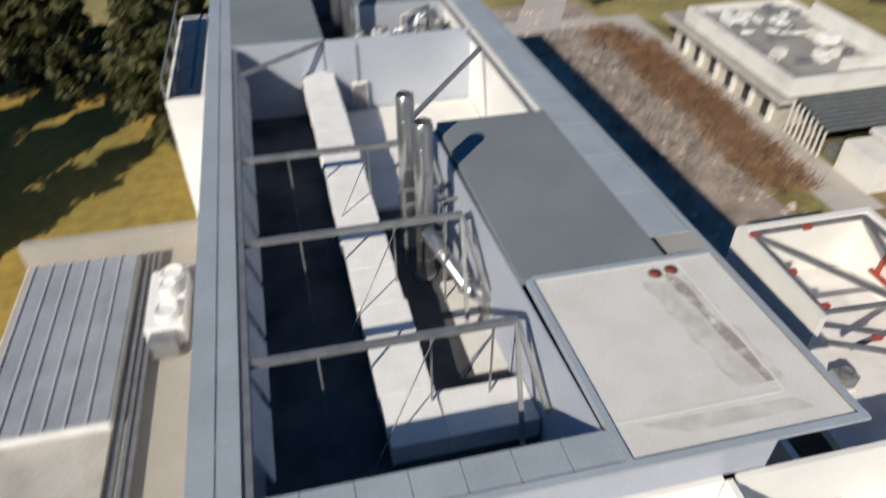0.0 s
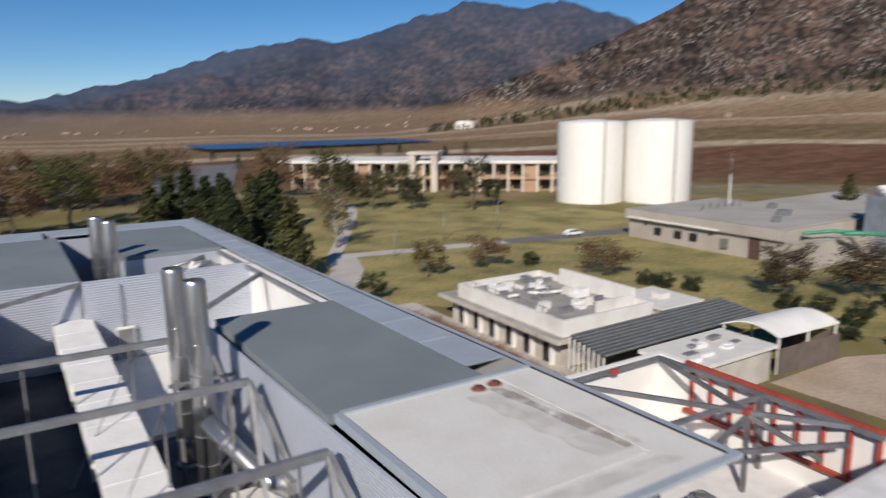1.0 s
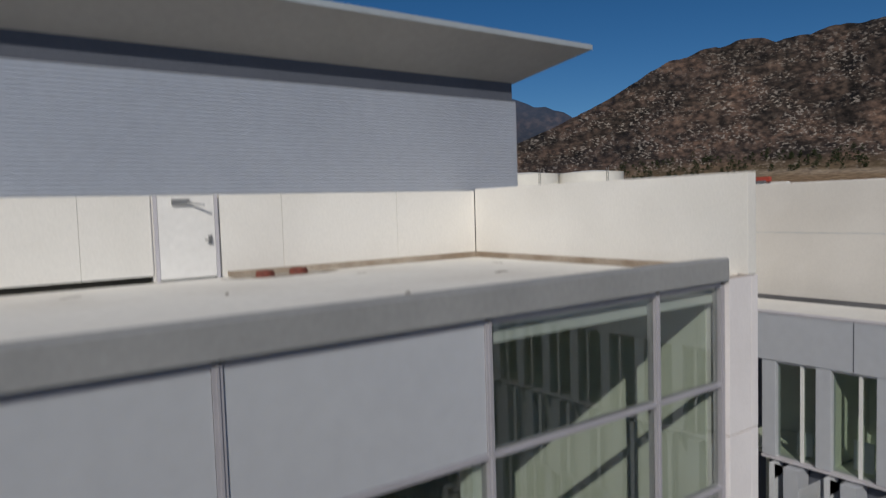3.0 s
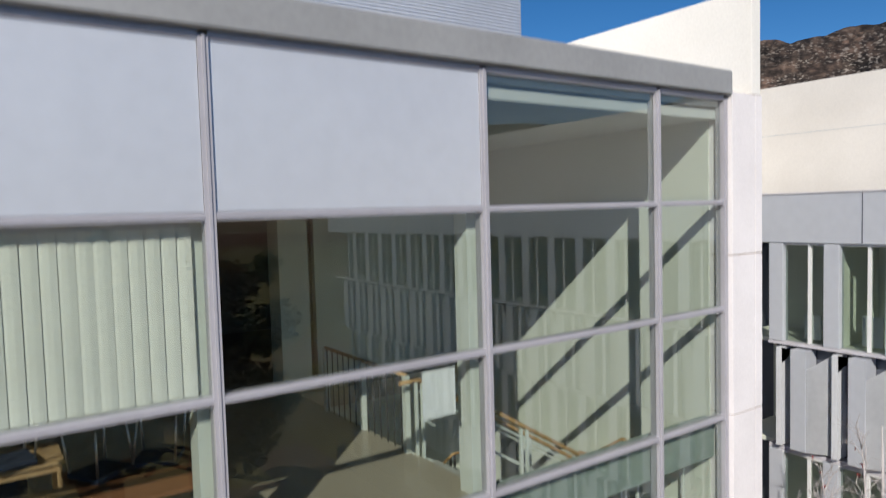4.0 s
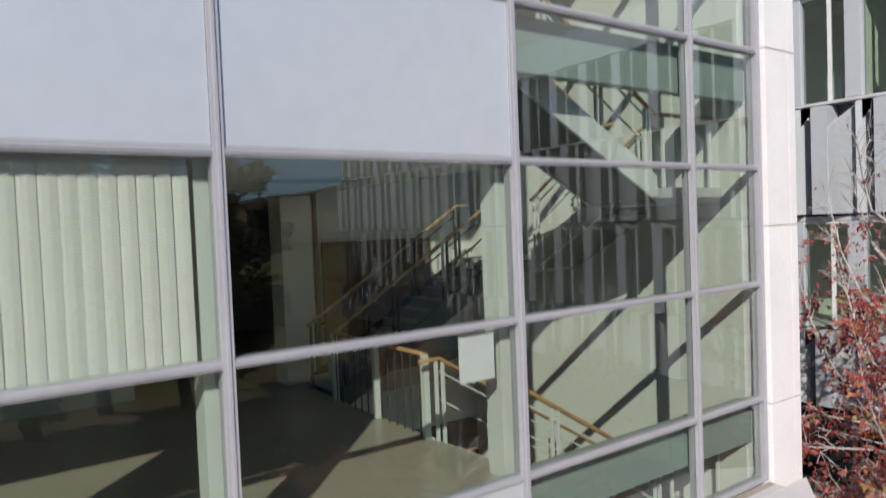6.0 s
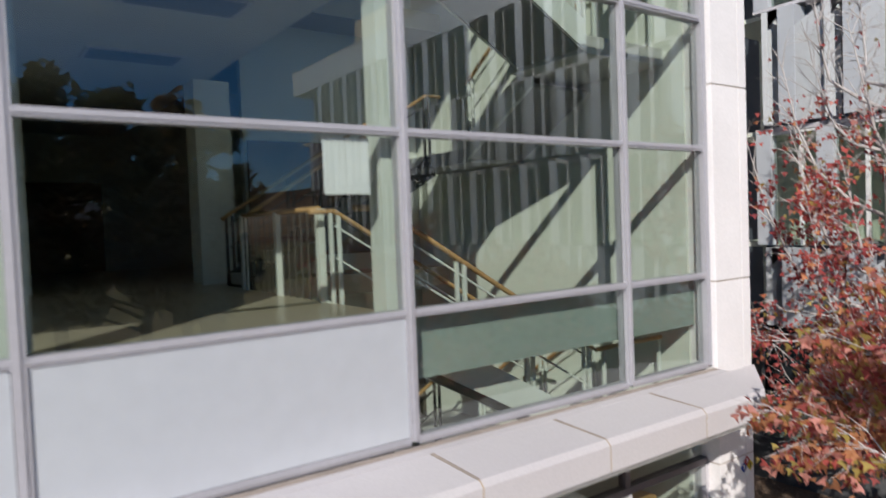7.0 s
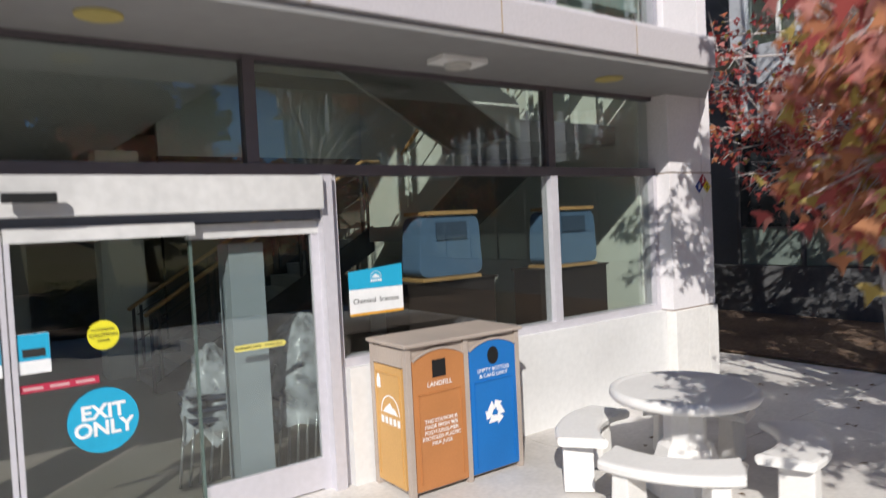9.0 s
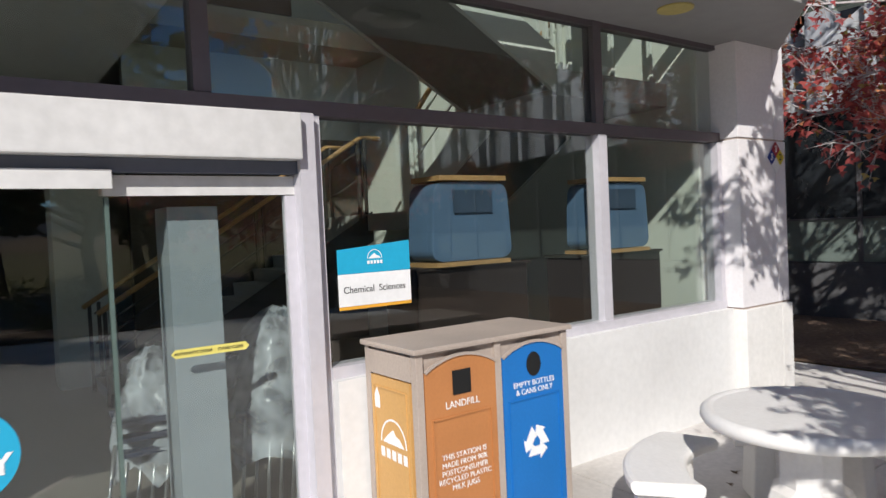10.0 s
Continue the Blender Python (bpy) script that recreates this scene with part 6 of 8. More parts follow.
def limbs(rnd, h, r, trunk_h, count, lean=0.1):
    """Trunk and limb lines, and clump centres at their ends."""
    trunk = [Vector((0, 0, 0))]
    for k in range(1, 6):
        trunk.append(Vector((rnd.gauss(0, lean), rnd.gauss(0, lean), h * 0.8 * k / 5)))
    out, ends = [], []
    for k in range(count):
        t = rnd.uniform(trunk_h / h, 0.8)
        i = min(4, int(t / 0.8 * 5))
        p = trunk[i].lerp(trunk[i + 1], t / 0.8 * 5 - i) if i < 5 else trunk[-1]
        a = k * 2.4 + rnd.uniform(-0.5, 0.5)
        reach = r * rnd.uniform(0.55, 1.0) * (1.15 - 0.6 * abs(t - 0.45))
        q = p + Vector((math.cos(a) * reach, math.sin(a) * reach, h * rnd.uniform(0.04, 0.2)))
        m = p.lerp(q, 0.5) + Vector((0, 0, -0.02 * h))
        out.append([p, m, q])
        ends += [q, m.lerp(q, 0.6)]
    ends.append(trunk[-1] + Vector((0, 0, h * 0.1)))
    return trunk, out, ends


TREES = {}
DEEP_PINE = leaf_mat("pine_needles", (0.075, 0.082, 0.030), (0.11, 0.10, 0.038))


def tree(x, y, h, r, leaf, seed, label, count=900, size=None, clumps=16, trunk_h=None, bark=None, group="campus trees", z=0.0, turn=0.0):
    key = (h, r, leaf.name, seed)
    if key in TREES:
        return copy_thing(TREES[key], pose(x, y, z, 0, 0, turn))
    rnd = random.Random(seed)
    t = thing("tree", label, "tree", group, at=(x, y, z))
    trunk, br, ends = limbs(rnd, h, r, trunk_h or h * 0.25, clumps, h * 0.012)
    w = h * 0.022
    bm = bmesh.new()
    rod(bm, trunk, [w * (1.15 - 0.19 * k) for k in range(6)], 8)
    part("trunk", bm, bark or DARK_BARK, t)
    bm = bmesh.new()
    for b in br:
        rod(bm, b, [w * 0.45, w * 0.28, w * 0.1], 5)
    part("branch_frame", bm, bark or DARK_BARK, t)
    bm = bmesh.new()
    leaf_cloud(bm, [(e, r * rnd.uniform(0.22, 0.42)) for e in ends], count, size or h * 0.035, rnd)
    part("crown", bm, leaf, t)
    TREES[key] = t
    return t


def pine(x, y, h, r, seed, label, leaf=None, count=1500, turn=0.0):
    key = ("pine", h, r, seed)
    if key in TREES:
        return copy_thing(TREES[key], pose(x, y, 0, 0, 0, turn))
    rnd = random.Random(seed)
    t = thing("pine_tree", label, "tree", "campus pines", at=(x, y, 0))
    bm = bmesh.new()
    rod(bm, [(0, 0, 0), (0.1, 0, h * 0.5), (0, 0.1, h * 0.97)], [h * 0.02, h * 0.013, 0.03], 8)
    part("trunk", bm, DARK_BARK, t)
    cs = []
    bm = bmesh.new()
    for k in range(34):
        f = 0.12 + 0.86 * k / 34
        a = k * 2.4
        reach = r * (1.05 - f) * rnd.uniform(0.6, 1.1) + 0.3
        e = Vector((math.cos(a) * reach, math.sin(a) * reach, h * f - 0.1 * reach))
        rod(bm, [(0, 0, h * f), e], [0.08, 0.02], 5)
        cs += [(e, reach * 0.38 + 0.25), (e * 0.6 + Vector((0, 0, h * f * 0.4)), reach * 0.35 + 0.25)]
    part("branch_frame", bm, DARK_BARK, t)
    bm = bmesh.new()
    leaf_cloud(bm, cs, count, h * 0.035, rnd)
    part("crown", bm, leaf or LEAF_DARK, t)
    TREES[key] = t
    return t


DUSKY = leaf_mat("dusky_brown_leaves", (0.055, 0.038, 0.022), (0.085, 0.055, 0.028))
DRY_OLIVE = leaf_mat("dry_olive_leaves", (0.14, 0.115, 0.045), (0.19, 0.13, 0.06))
tree(52.5, 98.4, 6.5, 3.2, DRY_OLIVE, 21, "small olive yellow campus tree on the lawn", 2600, 0.2, 22, 1.2)
tree(37.7, 90.0, 4.2, 2.2, LEAF_DARK, 22, "small dark evergreen by the walk", 1600, 0.17, 18, 0.6)
tree(65.5, 98.7, 6.4, 3.8, LEAF_BROWN, 25, "broad brown tree behind the low laboratory", 2600, 0.2, 26, 1.4)
tree(78.9, 81.8, 6.8, 4.6, LEAF_BROWN, 33, "brown spreading tree by the drive", 3400, 0.2, 30, 1.5)
tree(91, 55.4, 8.6, 3.7, DUSKY, 31, "half-bare brown tree before the plant", 4200, 0.19, 44, 2.0)
tree(100.5, 47.6, 8.4, 5.2, DUSKY, 32, "half-bare spreading brown tree before the plant", 6200, 0.19, 60, 2.0)
for k, (x, y, h) in enumerate([(108, 166, 17), (84, 186, 13), (93, 178, 10), (118, 170, 9), (76, 190, 12), (99, 190, 14)]):
    tree(x, y, h, h * 0.30, LEAF_OLIVE if k % 2 else LEAF_DARK, 40 + k, "tall feathery evergreen tree before the hall", 2200, 0.32, 26)
for k, (x, y, h) in enumerate([(50, 134, 14), (57, 152, 13), (62, 172, 11)]):
    tree(x, y, h, h * 0.27, DRY_OLIVE if k != 1 else LEAF_OLIVE, 50 + k, "thin half-bare tree beside the footpath", 1500, 0.26, 34, 3.0, bark=BARK)
# the grove beyond the roof
for k, (x, y) in enumerate([(37, 175), (41, 167), (44.6, 161), (33, 181), (46, 174), (30, 190), (39, 189), (32.1, 111), (34, 136), (27, 128), (15, 150), (20, 158)]):
    pine(x, y, 14 + (k % 3) * 1.2, 4.4, 84 + k % 3, "bushy dark evergreen in the grove beyond the roof", count=2300, turn=41 * k, leaf=(LEAF_DARK, LEAF_OLIVE, LEAF_DARK)[k % 3])
for k, (x, y) in enumerate([(15, 248), (30, 253), (2, 244), (-12, 250), (22, 262), (-26, 246), (8, 262), (-40, 252), (-8, 266), (38, 262), (-56, 248), (-72, 256), (-48, 236), (-30, 232), (88, 232), (70, 236), (-90, 244), (-64, 226), (-11, 190), (-24, 186), (-38, 192), (-54, 184), (-70, 190), (2, 200)]):
    tree(x, y, 17 + (k % 2) * 2, 8.0, (LEAF_BROWN, DRY_OLIVE, LEAF_OLIVE)[k % 3], 170 + k % 4, "broad dusty tree in the belt beyond the lawn", 3400, 0.42, 26, turn=50 * k)
rnd = random.Random(9)
for k, (x, y) in enumerate([(73.6, 95.7), (80.5, 69.6), (82.5, 65.6), (79.5, 72.5), (88.3, 47.7), (84.5, 41.5), (91, 37), (98.1, 43), (80.4, 33.1), (81.4, 45.5), (86, 35), (95, 40), (90, 43), (85, 51), (96, 34), (87, 30), (101, 38), (78, 39), (92, 31), (105, 42), (100, 32), (97, 28), (82, 27)]):
    tree(x, y, 2.5 + 0.3 * (k % 2), 1.55, LEAF_DARK, 60 + k % 2, "round clipped dark green shrub", 2300, 0.13, 26, 0.25, group="shrubs", turn=k * 47)
for k in range(12):
    x, y = 90 + 9 * k + rnd.uniform(-3, 3), 205 + rnd.uniform(-14, 40)
    tree(x, y, 10, 4.6, LEAF_OLIVE if k % 3 else LEAF_BROWN, 70 + k % 3, "broad campus tree in the distance", 1400, 0.42, 18, turn=50 * k)
for k, (x, y) in enumerate([(-20, 65), (-31, 77), (-18, 74), (-41, 54), (-46, 62), (-38, 80), (-52, 70), (-41, 43), (-50, 46), (-56, 53), (-46, 52), (-60, 62)]):
    pine(x, y, 19.5, 5.2, 80 + k % 3, "tall dark pine beside the west lawn", count=4200, turn=37 * k, leaf=DEEP_PINE)
for k in range(30):
    az, r = radians(rnd.uniform(-8, 50)), rnd.uniform(290, 520)
    pine(r * math.sin(az), r * math.cos(az), 9, 3.2, 90, "small dark conifer far off on the plain", count=700, turn=31 * k)


for k, (x, y) in enumerate([(188, 86), (199, 79), (176, 92)]):
    pine(x, y, 12 + k % 2, 3.4, 95, "dark conifer behind the utility plant", count=1500, turn=70 * k, leaf=DEEP_PINE)
for k, (x, y) in enumerate([(0.5, -12.6), (2.8, -13.4), (5.2, -12.4), (-2.4, -13.0), (4.0, -15.5), (-5.0, -12.8)]):
    tree(x, y, 1.1, 0.9, LEAF_DARK, 64, "low dark shrub in the mulch across the forecourt", 900, 0.07, 16, 0.1, group="forecourt shrubs", turn=53 * k)
# the trees across the forecourt, mirrored in the glazing
for k in range(12):
    x, back = -24 + 2.7 * k + rnd.uniform(-0.5, 0.5), k % 2
    tree(x, -25 - 2.4 * back + rnd.uniform(-0.5, 0.5), (12.6 if x < 0.2 else 10.9) + rnd.uniform(-0.3, 0.2), 3.0, (LEAF_OLIVE, LEAF_BROWN, LEAF_OLIVE)[k % 3], 210 + k % 3, "dark leafy tree across the forecourt", 5200, 0.34, 30, 1.6, turn=61 * k)


def foot_woods():
    rnd = random.Random(31)
    bm = bmesh.new()
    spots = []
    for _ in range(340):
        az, r = radians(rnd.uniform(30, 68)), rnd.uniform(985, 1130)
        x, y = r * math.sin(az), r * math.cos(az)
        s = rnd.uniform(2.0, 5.5)
        spots += [(Vector((x, y, land(x, y) + s * 0.8)), s), (Vector((x, y, land(x, y) + s * 1.7)), s * 0.6)]
    leaf_cloud(bm, spots, 26000, 1.0, rnd)
    tagged(part("distant_woods", bm, LEAF_DARK), "dark trees along the foot of the mountains", "trees", "", "stuff")


foot_woods()


def hedge_bed():
    """The leafless shrub border east of the building, rust brown and grey."""
    rnd = random.Random(5)
    sets = [("bare_shrubs", mat("brown_twigs", (0.30, 0.18, 0.11), 0.9, var=0.3, rnd=0.4), "leafless rust brown shrub border", 0.0), ("grey_shrubs", mat("grey_twigs", (0.42, 0.36, 0.32), 0.9, var=0.3, rnd=0.4), "leafless pale grey shrub stems", 1.0)]
    for name, m, label, side in sets:
        bm = bmesh.new()
        for _ in range(1300):
            t = rnd.random()
            x = 33.5 + 6.0 * rnd.random() ** 0.8 if side == 0 else 25.5 + 9.5 * rnd.random()
            p = Vector((x - 2.0 * (t < 0.15), 80 - 40 * t, 0))
            for _ in range(4):
                d = Vector((rnd.gauss(0, 0.6), rnd.gauss(0, 0.6), rnd.uniform(0.4, 1.4))) * (1.0 if side == 0 else 0.7)
                rod(bm, [p, p + d * 0.6 + Vector((rnd.gauss(0, 0.1), rnd.gauss(0, 0.1), 0)), p + d * rnd.uniform(0.9, 1.3)], [0.035, 0.024, 0.010], 3, False)
        tagged(part(name, bm, m), label, "shrubs", "", "stuff")
    bm = bmesh.new()
    leaf_cloud(bm, [(Vector((33 + 7 * rnd.random(), 80 - 38 * rnd.random(), 0.7)), 1.1) for _ in range(170)], 9000, 0.12, rnd)
    tagged(part("dry_foliage", bm, leaf_mat("rust_foliage", (0.27, 0.13, 0.06), (0.20, 0.13, 0.07))), "dry rust brown foliage of the shrub border", "shrubs", "", "stuff")
    bm = bmesh.new()
    for _ in range(260):
        x, y, s = rnd.uniform(24, 36), rnd.uniform(30, 90), rnd.uniform(0.12, 0.5)
        ring = [bm.verts.new((x + s * math.cos(a) * rnd.uniform(0.7, 1.1), y + s * math.sin(a) * rnd.uniform(0.7, 1.1), 0.03)) for a in (0, 1.2, 2.5, 3.8, 5.0)]
        top = bm.verts.new((x + rnd.uniform(-0.1, 0.1), y, 0.05 + s * 0.7))
        for i in range(5):
            bm.faces.new((ring[i], ring[(i + 1) % 5], top))
    tagged(part("rocks", bm, mat("pinkish_rock", (0.48, 0.40, 0.36), 0.9, var=0.15, rnd=0.25)), "loose pinkish rocks scattered over the bed", "rocks", "", "stuff")


hedge_bed()
BED_EARTH = mat("pinkish_bed_gravel", (0.40, 0.33, 0.28), 0.95, var=0.22, scale=0.25, fine=3.5, bump=0.5, col2=(0.22, 0.17, 0.13), dist=0.05)
sheet("planting_bed", [(19.5, 92), (36, 92), (40, 46), (40, 20), (19.5, 20), (20, 60)], 0.04, BED_EARTH, "pinkish gravel planting bed between the buildings", "planting bed")
sheet("lawn", [(33.5, 47), (38, 46), (39.5, 37), (35, 36)], 0.047, GRASS, "small green patch of grass beside the bed", "lawn")
sheet("dry_yard", [(58, 36), (59, 20), (92, 14), (86, 30), (72, 36)], 0.05, mat("bare_tan_earth", (0.46, 0.36, 0.27), 0.95, var=0.14, scale=0.15, fine=2, col2=(0.36, 0.27, 0.19)), "bare tan earth beside the yard fence", "bare ground")
# ---- entrance forecourt ----


def text_part(name, string, size, material, parent, m, label="", align="CENTER", depth=0.0012, bold=0.0, spacing=1.0):
    cu = bpy.data.curves.new(name, "FONT")
    cu.body, cu.size, cu.align_x, cu.align_y, cu.extrude, cu.offset = string, size, align, "CENTER", depth, bold
    cu.space_line = spacing
    tmp = bpy.data.objects.new(name, cu)
    scene.collection.objects.link(tmp)
    me = bpy.data.meshes.new_from_object(tmp.evaluated_get(bpy.context.evaluated_depsgraph_get()))
    bpy.data.objects.remove(tmp)
    me.materials.clear()
    me.materials.append(material)
    ob = new(name, me)
    ob.matrix_basis = m
    ob.parent = parent
    if label:
        ob["label"] = label
    return ob


def plain(name, col, rough=0.45, var=0.04):
    return mat(name, col, rough, var=var, scale=3, fine=30, bump=0.02)


WHITE_INK = plain("white_ink", (0.82, 0.82, 0.82))
BLACK_INK = plain("black_ink", (0.03, 0.03, 0.03))
CYAN_INK = plain("cyan_ink", (0.02, 0.36, 0.58))
YELLOW_INK = plain("yellow_ink", (0.75, 0.68, 0.03))
AMBER_INK = plain("amber_ink", (0.75, 0.38, 0.04))
RED_INK = plain("red_ink", (0.45, 0.03, 0.07))
TAUPE = mat("taupe_recycled_plastic", (0.42, 0.35, 0.30), 0.6, var=0.07, scale=2, fine=60, bump=0.08)
TAN_PLASTIC = mat("tan_plastic_panel", (0.56, 0.32, 0.11), 0.5, var=0.05, scale=2, fine=60, bump=0.05)
ORANGE_PLASTIC = mat("orange_brown_plastic", (0.46, 0.19, 0.065), 0.5, var=0.05, scale=2, fine=60, bump=0.05)
BLUE_PLASTIC = mat("blue_plastic_panel", (0.012, 0.15, 0.46), 0.5, var=0.05, scale=2, fine=60, bump=0.05)
DARK_HOLE = plain("dark_opening", (0.008, 0.008, 0.008), 0.8)


def arch_outline(x0, x1, z0, z1, rise, n=14):
    pts = [(x0, z0), (x1, z0)]
    for k in range(n + 1):
        t = k / n
        pts.append((x1 + (x0 - x1) * t, z1 - rise + rise * math.sin(math.pi * t) ** 0.8))
    return pts


def mountain_mark(parent, m, s, material):
    """A plain hill under an arc, with bars where a name stands."""
    bm = bmesh.new()
    prism(bm, [(-0.5 * s, 0), (0.5 * s, 0), (0.28 * s, 0.2 * s), (0.12 * s, 0.24 * s), (0, 0.38 * s), (-0.12 * s, 0.3 * s), (-0.3 * s, 0.18 * s)], 0.001)
    part("hill_mark", bm, material, parent, m=m)
    bm = bmesh.new()
    n = 16
    prism(bm, [(math.cos(math.pi * k / n) * 0.61 * s, math.sin(math.pi * k / n) * 0.64 * s) for k in range(n + 1)] + [(math.cos(math.pi * k / n) * 0.56 * s, math.sin(math.pi * k / n) * 0.59 * s) for k in range(n, -1, -1)], 0.001)
    part("arc_mark", bm, material, parent, m=m)
    bm = bmesh.new()
    for k in range(5):
        x = (-0.5 + 0.25 * k) * s * 1.05
        prism(bm, [(x - 0.09 * s, -0.38 * s), (x + 0.09 * s, -0.38 * s), (x + 0.09 * s, -0.14 * s), (x - 0.09 * s, -0.14 * s)], 0.001)
    part("lettering_bar", bm, material, parent, m=m)


def waste_station():
    s = thing("waste_station", "twin recycling station with orange landfill and blue bottle panels", "waste bin", at=(0.80, -0.60, 0.006))
    W, D, Hh = 1.09, 0.53, 1.12
    part("carcass", _box(0.02, W - 0.02, 0.02, D, 0.03, Hh), TAUPE, s, bevel=0.006)
    part("lid", _box(-0.025, W + 0.025, -0.025, D + 0.01, Hh, Hh + 0.03), TAUPE, s, bevel=0.012)
    for x in (0.0, W / 2 - 0.02, W - 0.045):
        part("post", _box(x, x + 0.045, 0.0, 0.05, 0.0, Hh - 0.001), TAUPE, s, bevel=0.005)
    part("post", _box(0.0, 0.05, D - 0.05, D, 0.0, Hh - 0.001), TAUPE, s, bevel=0.005)
    for k, (x0, x1, m) in enumerate(((0.05, W / 2 - 0.025, ORANGE_PLASTIC), (W / 2 + 0.03, W - 0.05, BLUE_PLASTIC))):
        bm = bmesh.new()
        prism(bm, arch_outline(x0, x1, 0.05, Hh - 0.04, 0.07), 0.02)
        d = part("door_panel", bm, m, s, "orange brown panel" if k == 0 else "blue panel", m=pose(0, -0.002, 0))
        bm = bmesh.new()
        n = 14
        top = [(x1 + (x0 - x1) * t / n, Hh - 0.11 + 0.07 * math.sin(math.pi * t / n) ** 0.8) for t in range(n + 1)]
        for (xa, za), (xb, zb) in zip(top, top[1:]):
            beam(bm, (xa, -0.004, za + 0.008), (xb, -0.004, zb + 0.008), 0.012, 0.016)
        part("arch_trim", bm, TAUPE, d)
        cx = (x0 + x1) / 2
        bm = bmesh.new()
        zt = Hh - 0.355
        for a, b in (((x0 + 0.04, zt - 0.005), (x1 - 0.04, zt + 0.0)), ((x0 + 0.04, 0.1), (x0 + 0.04, zt)), ((x1 - 0.04, 0.1), (x1 - 0.04, zt))):
            beam(bm, (a[0], -0.004, a[1]), (b[0], -0.004, b[1]), 0.008, 0.008)
        part("panel_bead", bm, m, d)
        f = pose(cx, -0.0045, 0, 90, 0, 0)
        if k == 0:
            part("opening", _box(cx - 0.06, cx + 0.06, -0.005, 0.0, Hh - 0.245, Hh - 0.115), DARK_HOLE, d)
            text_part("word_landfill", "LANDFILL", 0.052, WHITE_INK, d, pose(cx, -0.004, Hh - 0.295, 90))
            text_part("small_print", "THIS STATION IS\nMADE FROM 90%\nPOSTCONSUMER\nRECYCLED PLASTIC\nMILK JUGS", 0.040, WHITE_INK, d, pose(cx, -0.004, 0.47, 90), spacing=1.05)
        else:
            bm = bmesh.new()
            prism(bm, [(cx + 0.055 * math.cos(a), Hh - 0.165 + 0.07 * math.sin(a)) for a in (2 * math.pi * q / 24 for q in range(24))], 0.004)
            part("opening", bm, DARK_HOLE, d, m=pose(0, -0.005, 0))
            text_part("word_bottles", "EMPTY BOTTLES\n& CANS ONLY", 0.044, WHITE_INK, d, pose(cx, -0.004, Hh - 0.295, 90))
            K = 1.22
            V = [(0.115 * K * math.cos(radians(a)), 0.115 * K * math.sin(radians(a))) for a in (90, 210, 330)]
            for q in range(3):
                (xa, za), (xb, zb) = V[q], V[(q + 1) % 3]
                ux, uz = (xb - xa) / 0.199, (zb - za) / 0.199
                R = lambda u, v: (cx + xa + ux * u - uz * v, 0.50 + za + uz * u + ux * v)
                bm = bmesh.new()
                prism(bm, [R(0.045, -0.005), R(0.121, -0.005), R(0.121, -0.024), R(0.168, 0.016), R(0.121, 0.056), R(0.121, 0.037), R(0.068, 0.037)], 0.002)
                part("recycling_arrow", bm, WHITE_INK, d, "white bent recycling arrow", m=pose(0, -0.004, 0))
    # left side
    sp = part("side_panel", _box(-0.004, 0.018, 0.07, D - 0.07, 0.06, Hh - 0.16), TAN_PLASTIC, s, "tan yellow side panel")
    bm = bmesh.new()
    for a, b in (((0.10, 0.9), (D - 0.10, 0.9)), ((0.10, 0.1), (0.10, 0.9)), ((D - 0.10, 0.1), (D - 0.10, 0.9))):
        beam(bm, (-0.006, a[0], a[1]), (-0.006, b[0], b[1]), 0.008, 0.008)
    part("panel_bead", bm, TAN_PLASTIC, sp)
    part("side_rail", _box(-0.003, 0.02, 0.051, D - 0.051, Hh - 0.15, Hh - 0.02), TAUPE, s)
    mountain_mark(sp, pose(-0.006, D / 2 - 0.02, 0.60, 0, 0, -90), 0.22, WHITE_INK)
    bm = bmesh.new()
    prism(bm, [(-0.028, 0), (0.028, 0), (0.028, 0.07), (0, 0.115), (-0.028, 0.07)], 0.001)
    part("tag_mark", bm, WHITE_INK, sp, m=pose(-0.006, D - 0.13, 0.78, 0, 0, -90))
    return s


waste_station()


TABLE_AT = (2.41, -1.77, 0.018)


def picnic_table():
    t = thing("picnic_table", "round white concrete picnic table on a flared faceted pedestal", "table", at=TABLE_AT)
    bm = bmesh.new()
    lathe(bm, [(0.36, 0.655), (0.475, 0.66), (0.51, 0.672), (0.525, 0.70), (0.52, 0.728), (0.50, 0.744), (0.475, 0.746), (0.462, 0.739), (0.452, 0.739), (0.44, 0.7392), (0.1, 0.741)], n=64)
    part("tabletop", bm, TABLE_WHITE, t)
    bm = bmesh.new()
    lathe(bm, [(0.30, 0), (0.295, 0.05), (0.235, 0.20), (0.195, 0.33), (0.15, 0.36), (0.15, 0.58), (0.20, 0.655)], n=8)
    for f in bm.faces:
        f.smooth = False
    part("pedestal", bm, TABLE_WHITE, t)
    return t


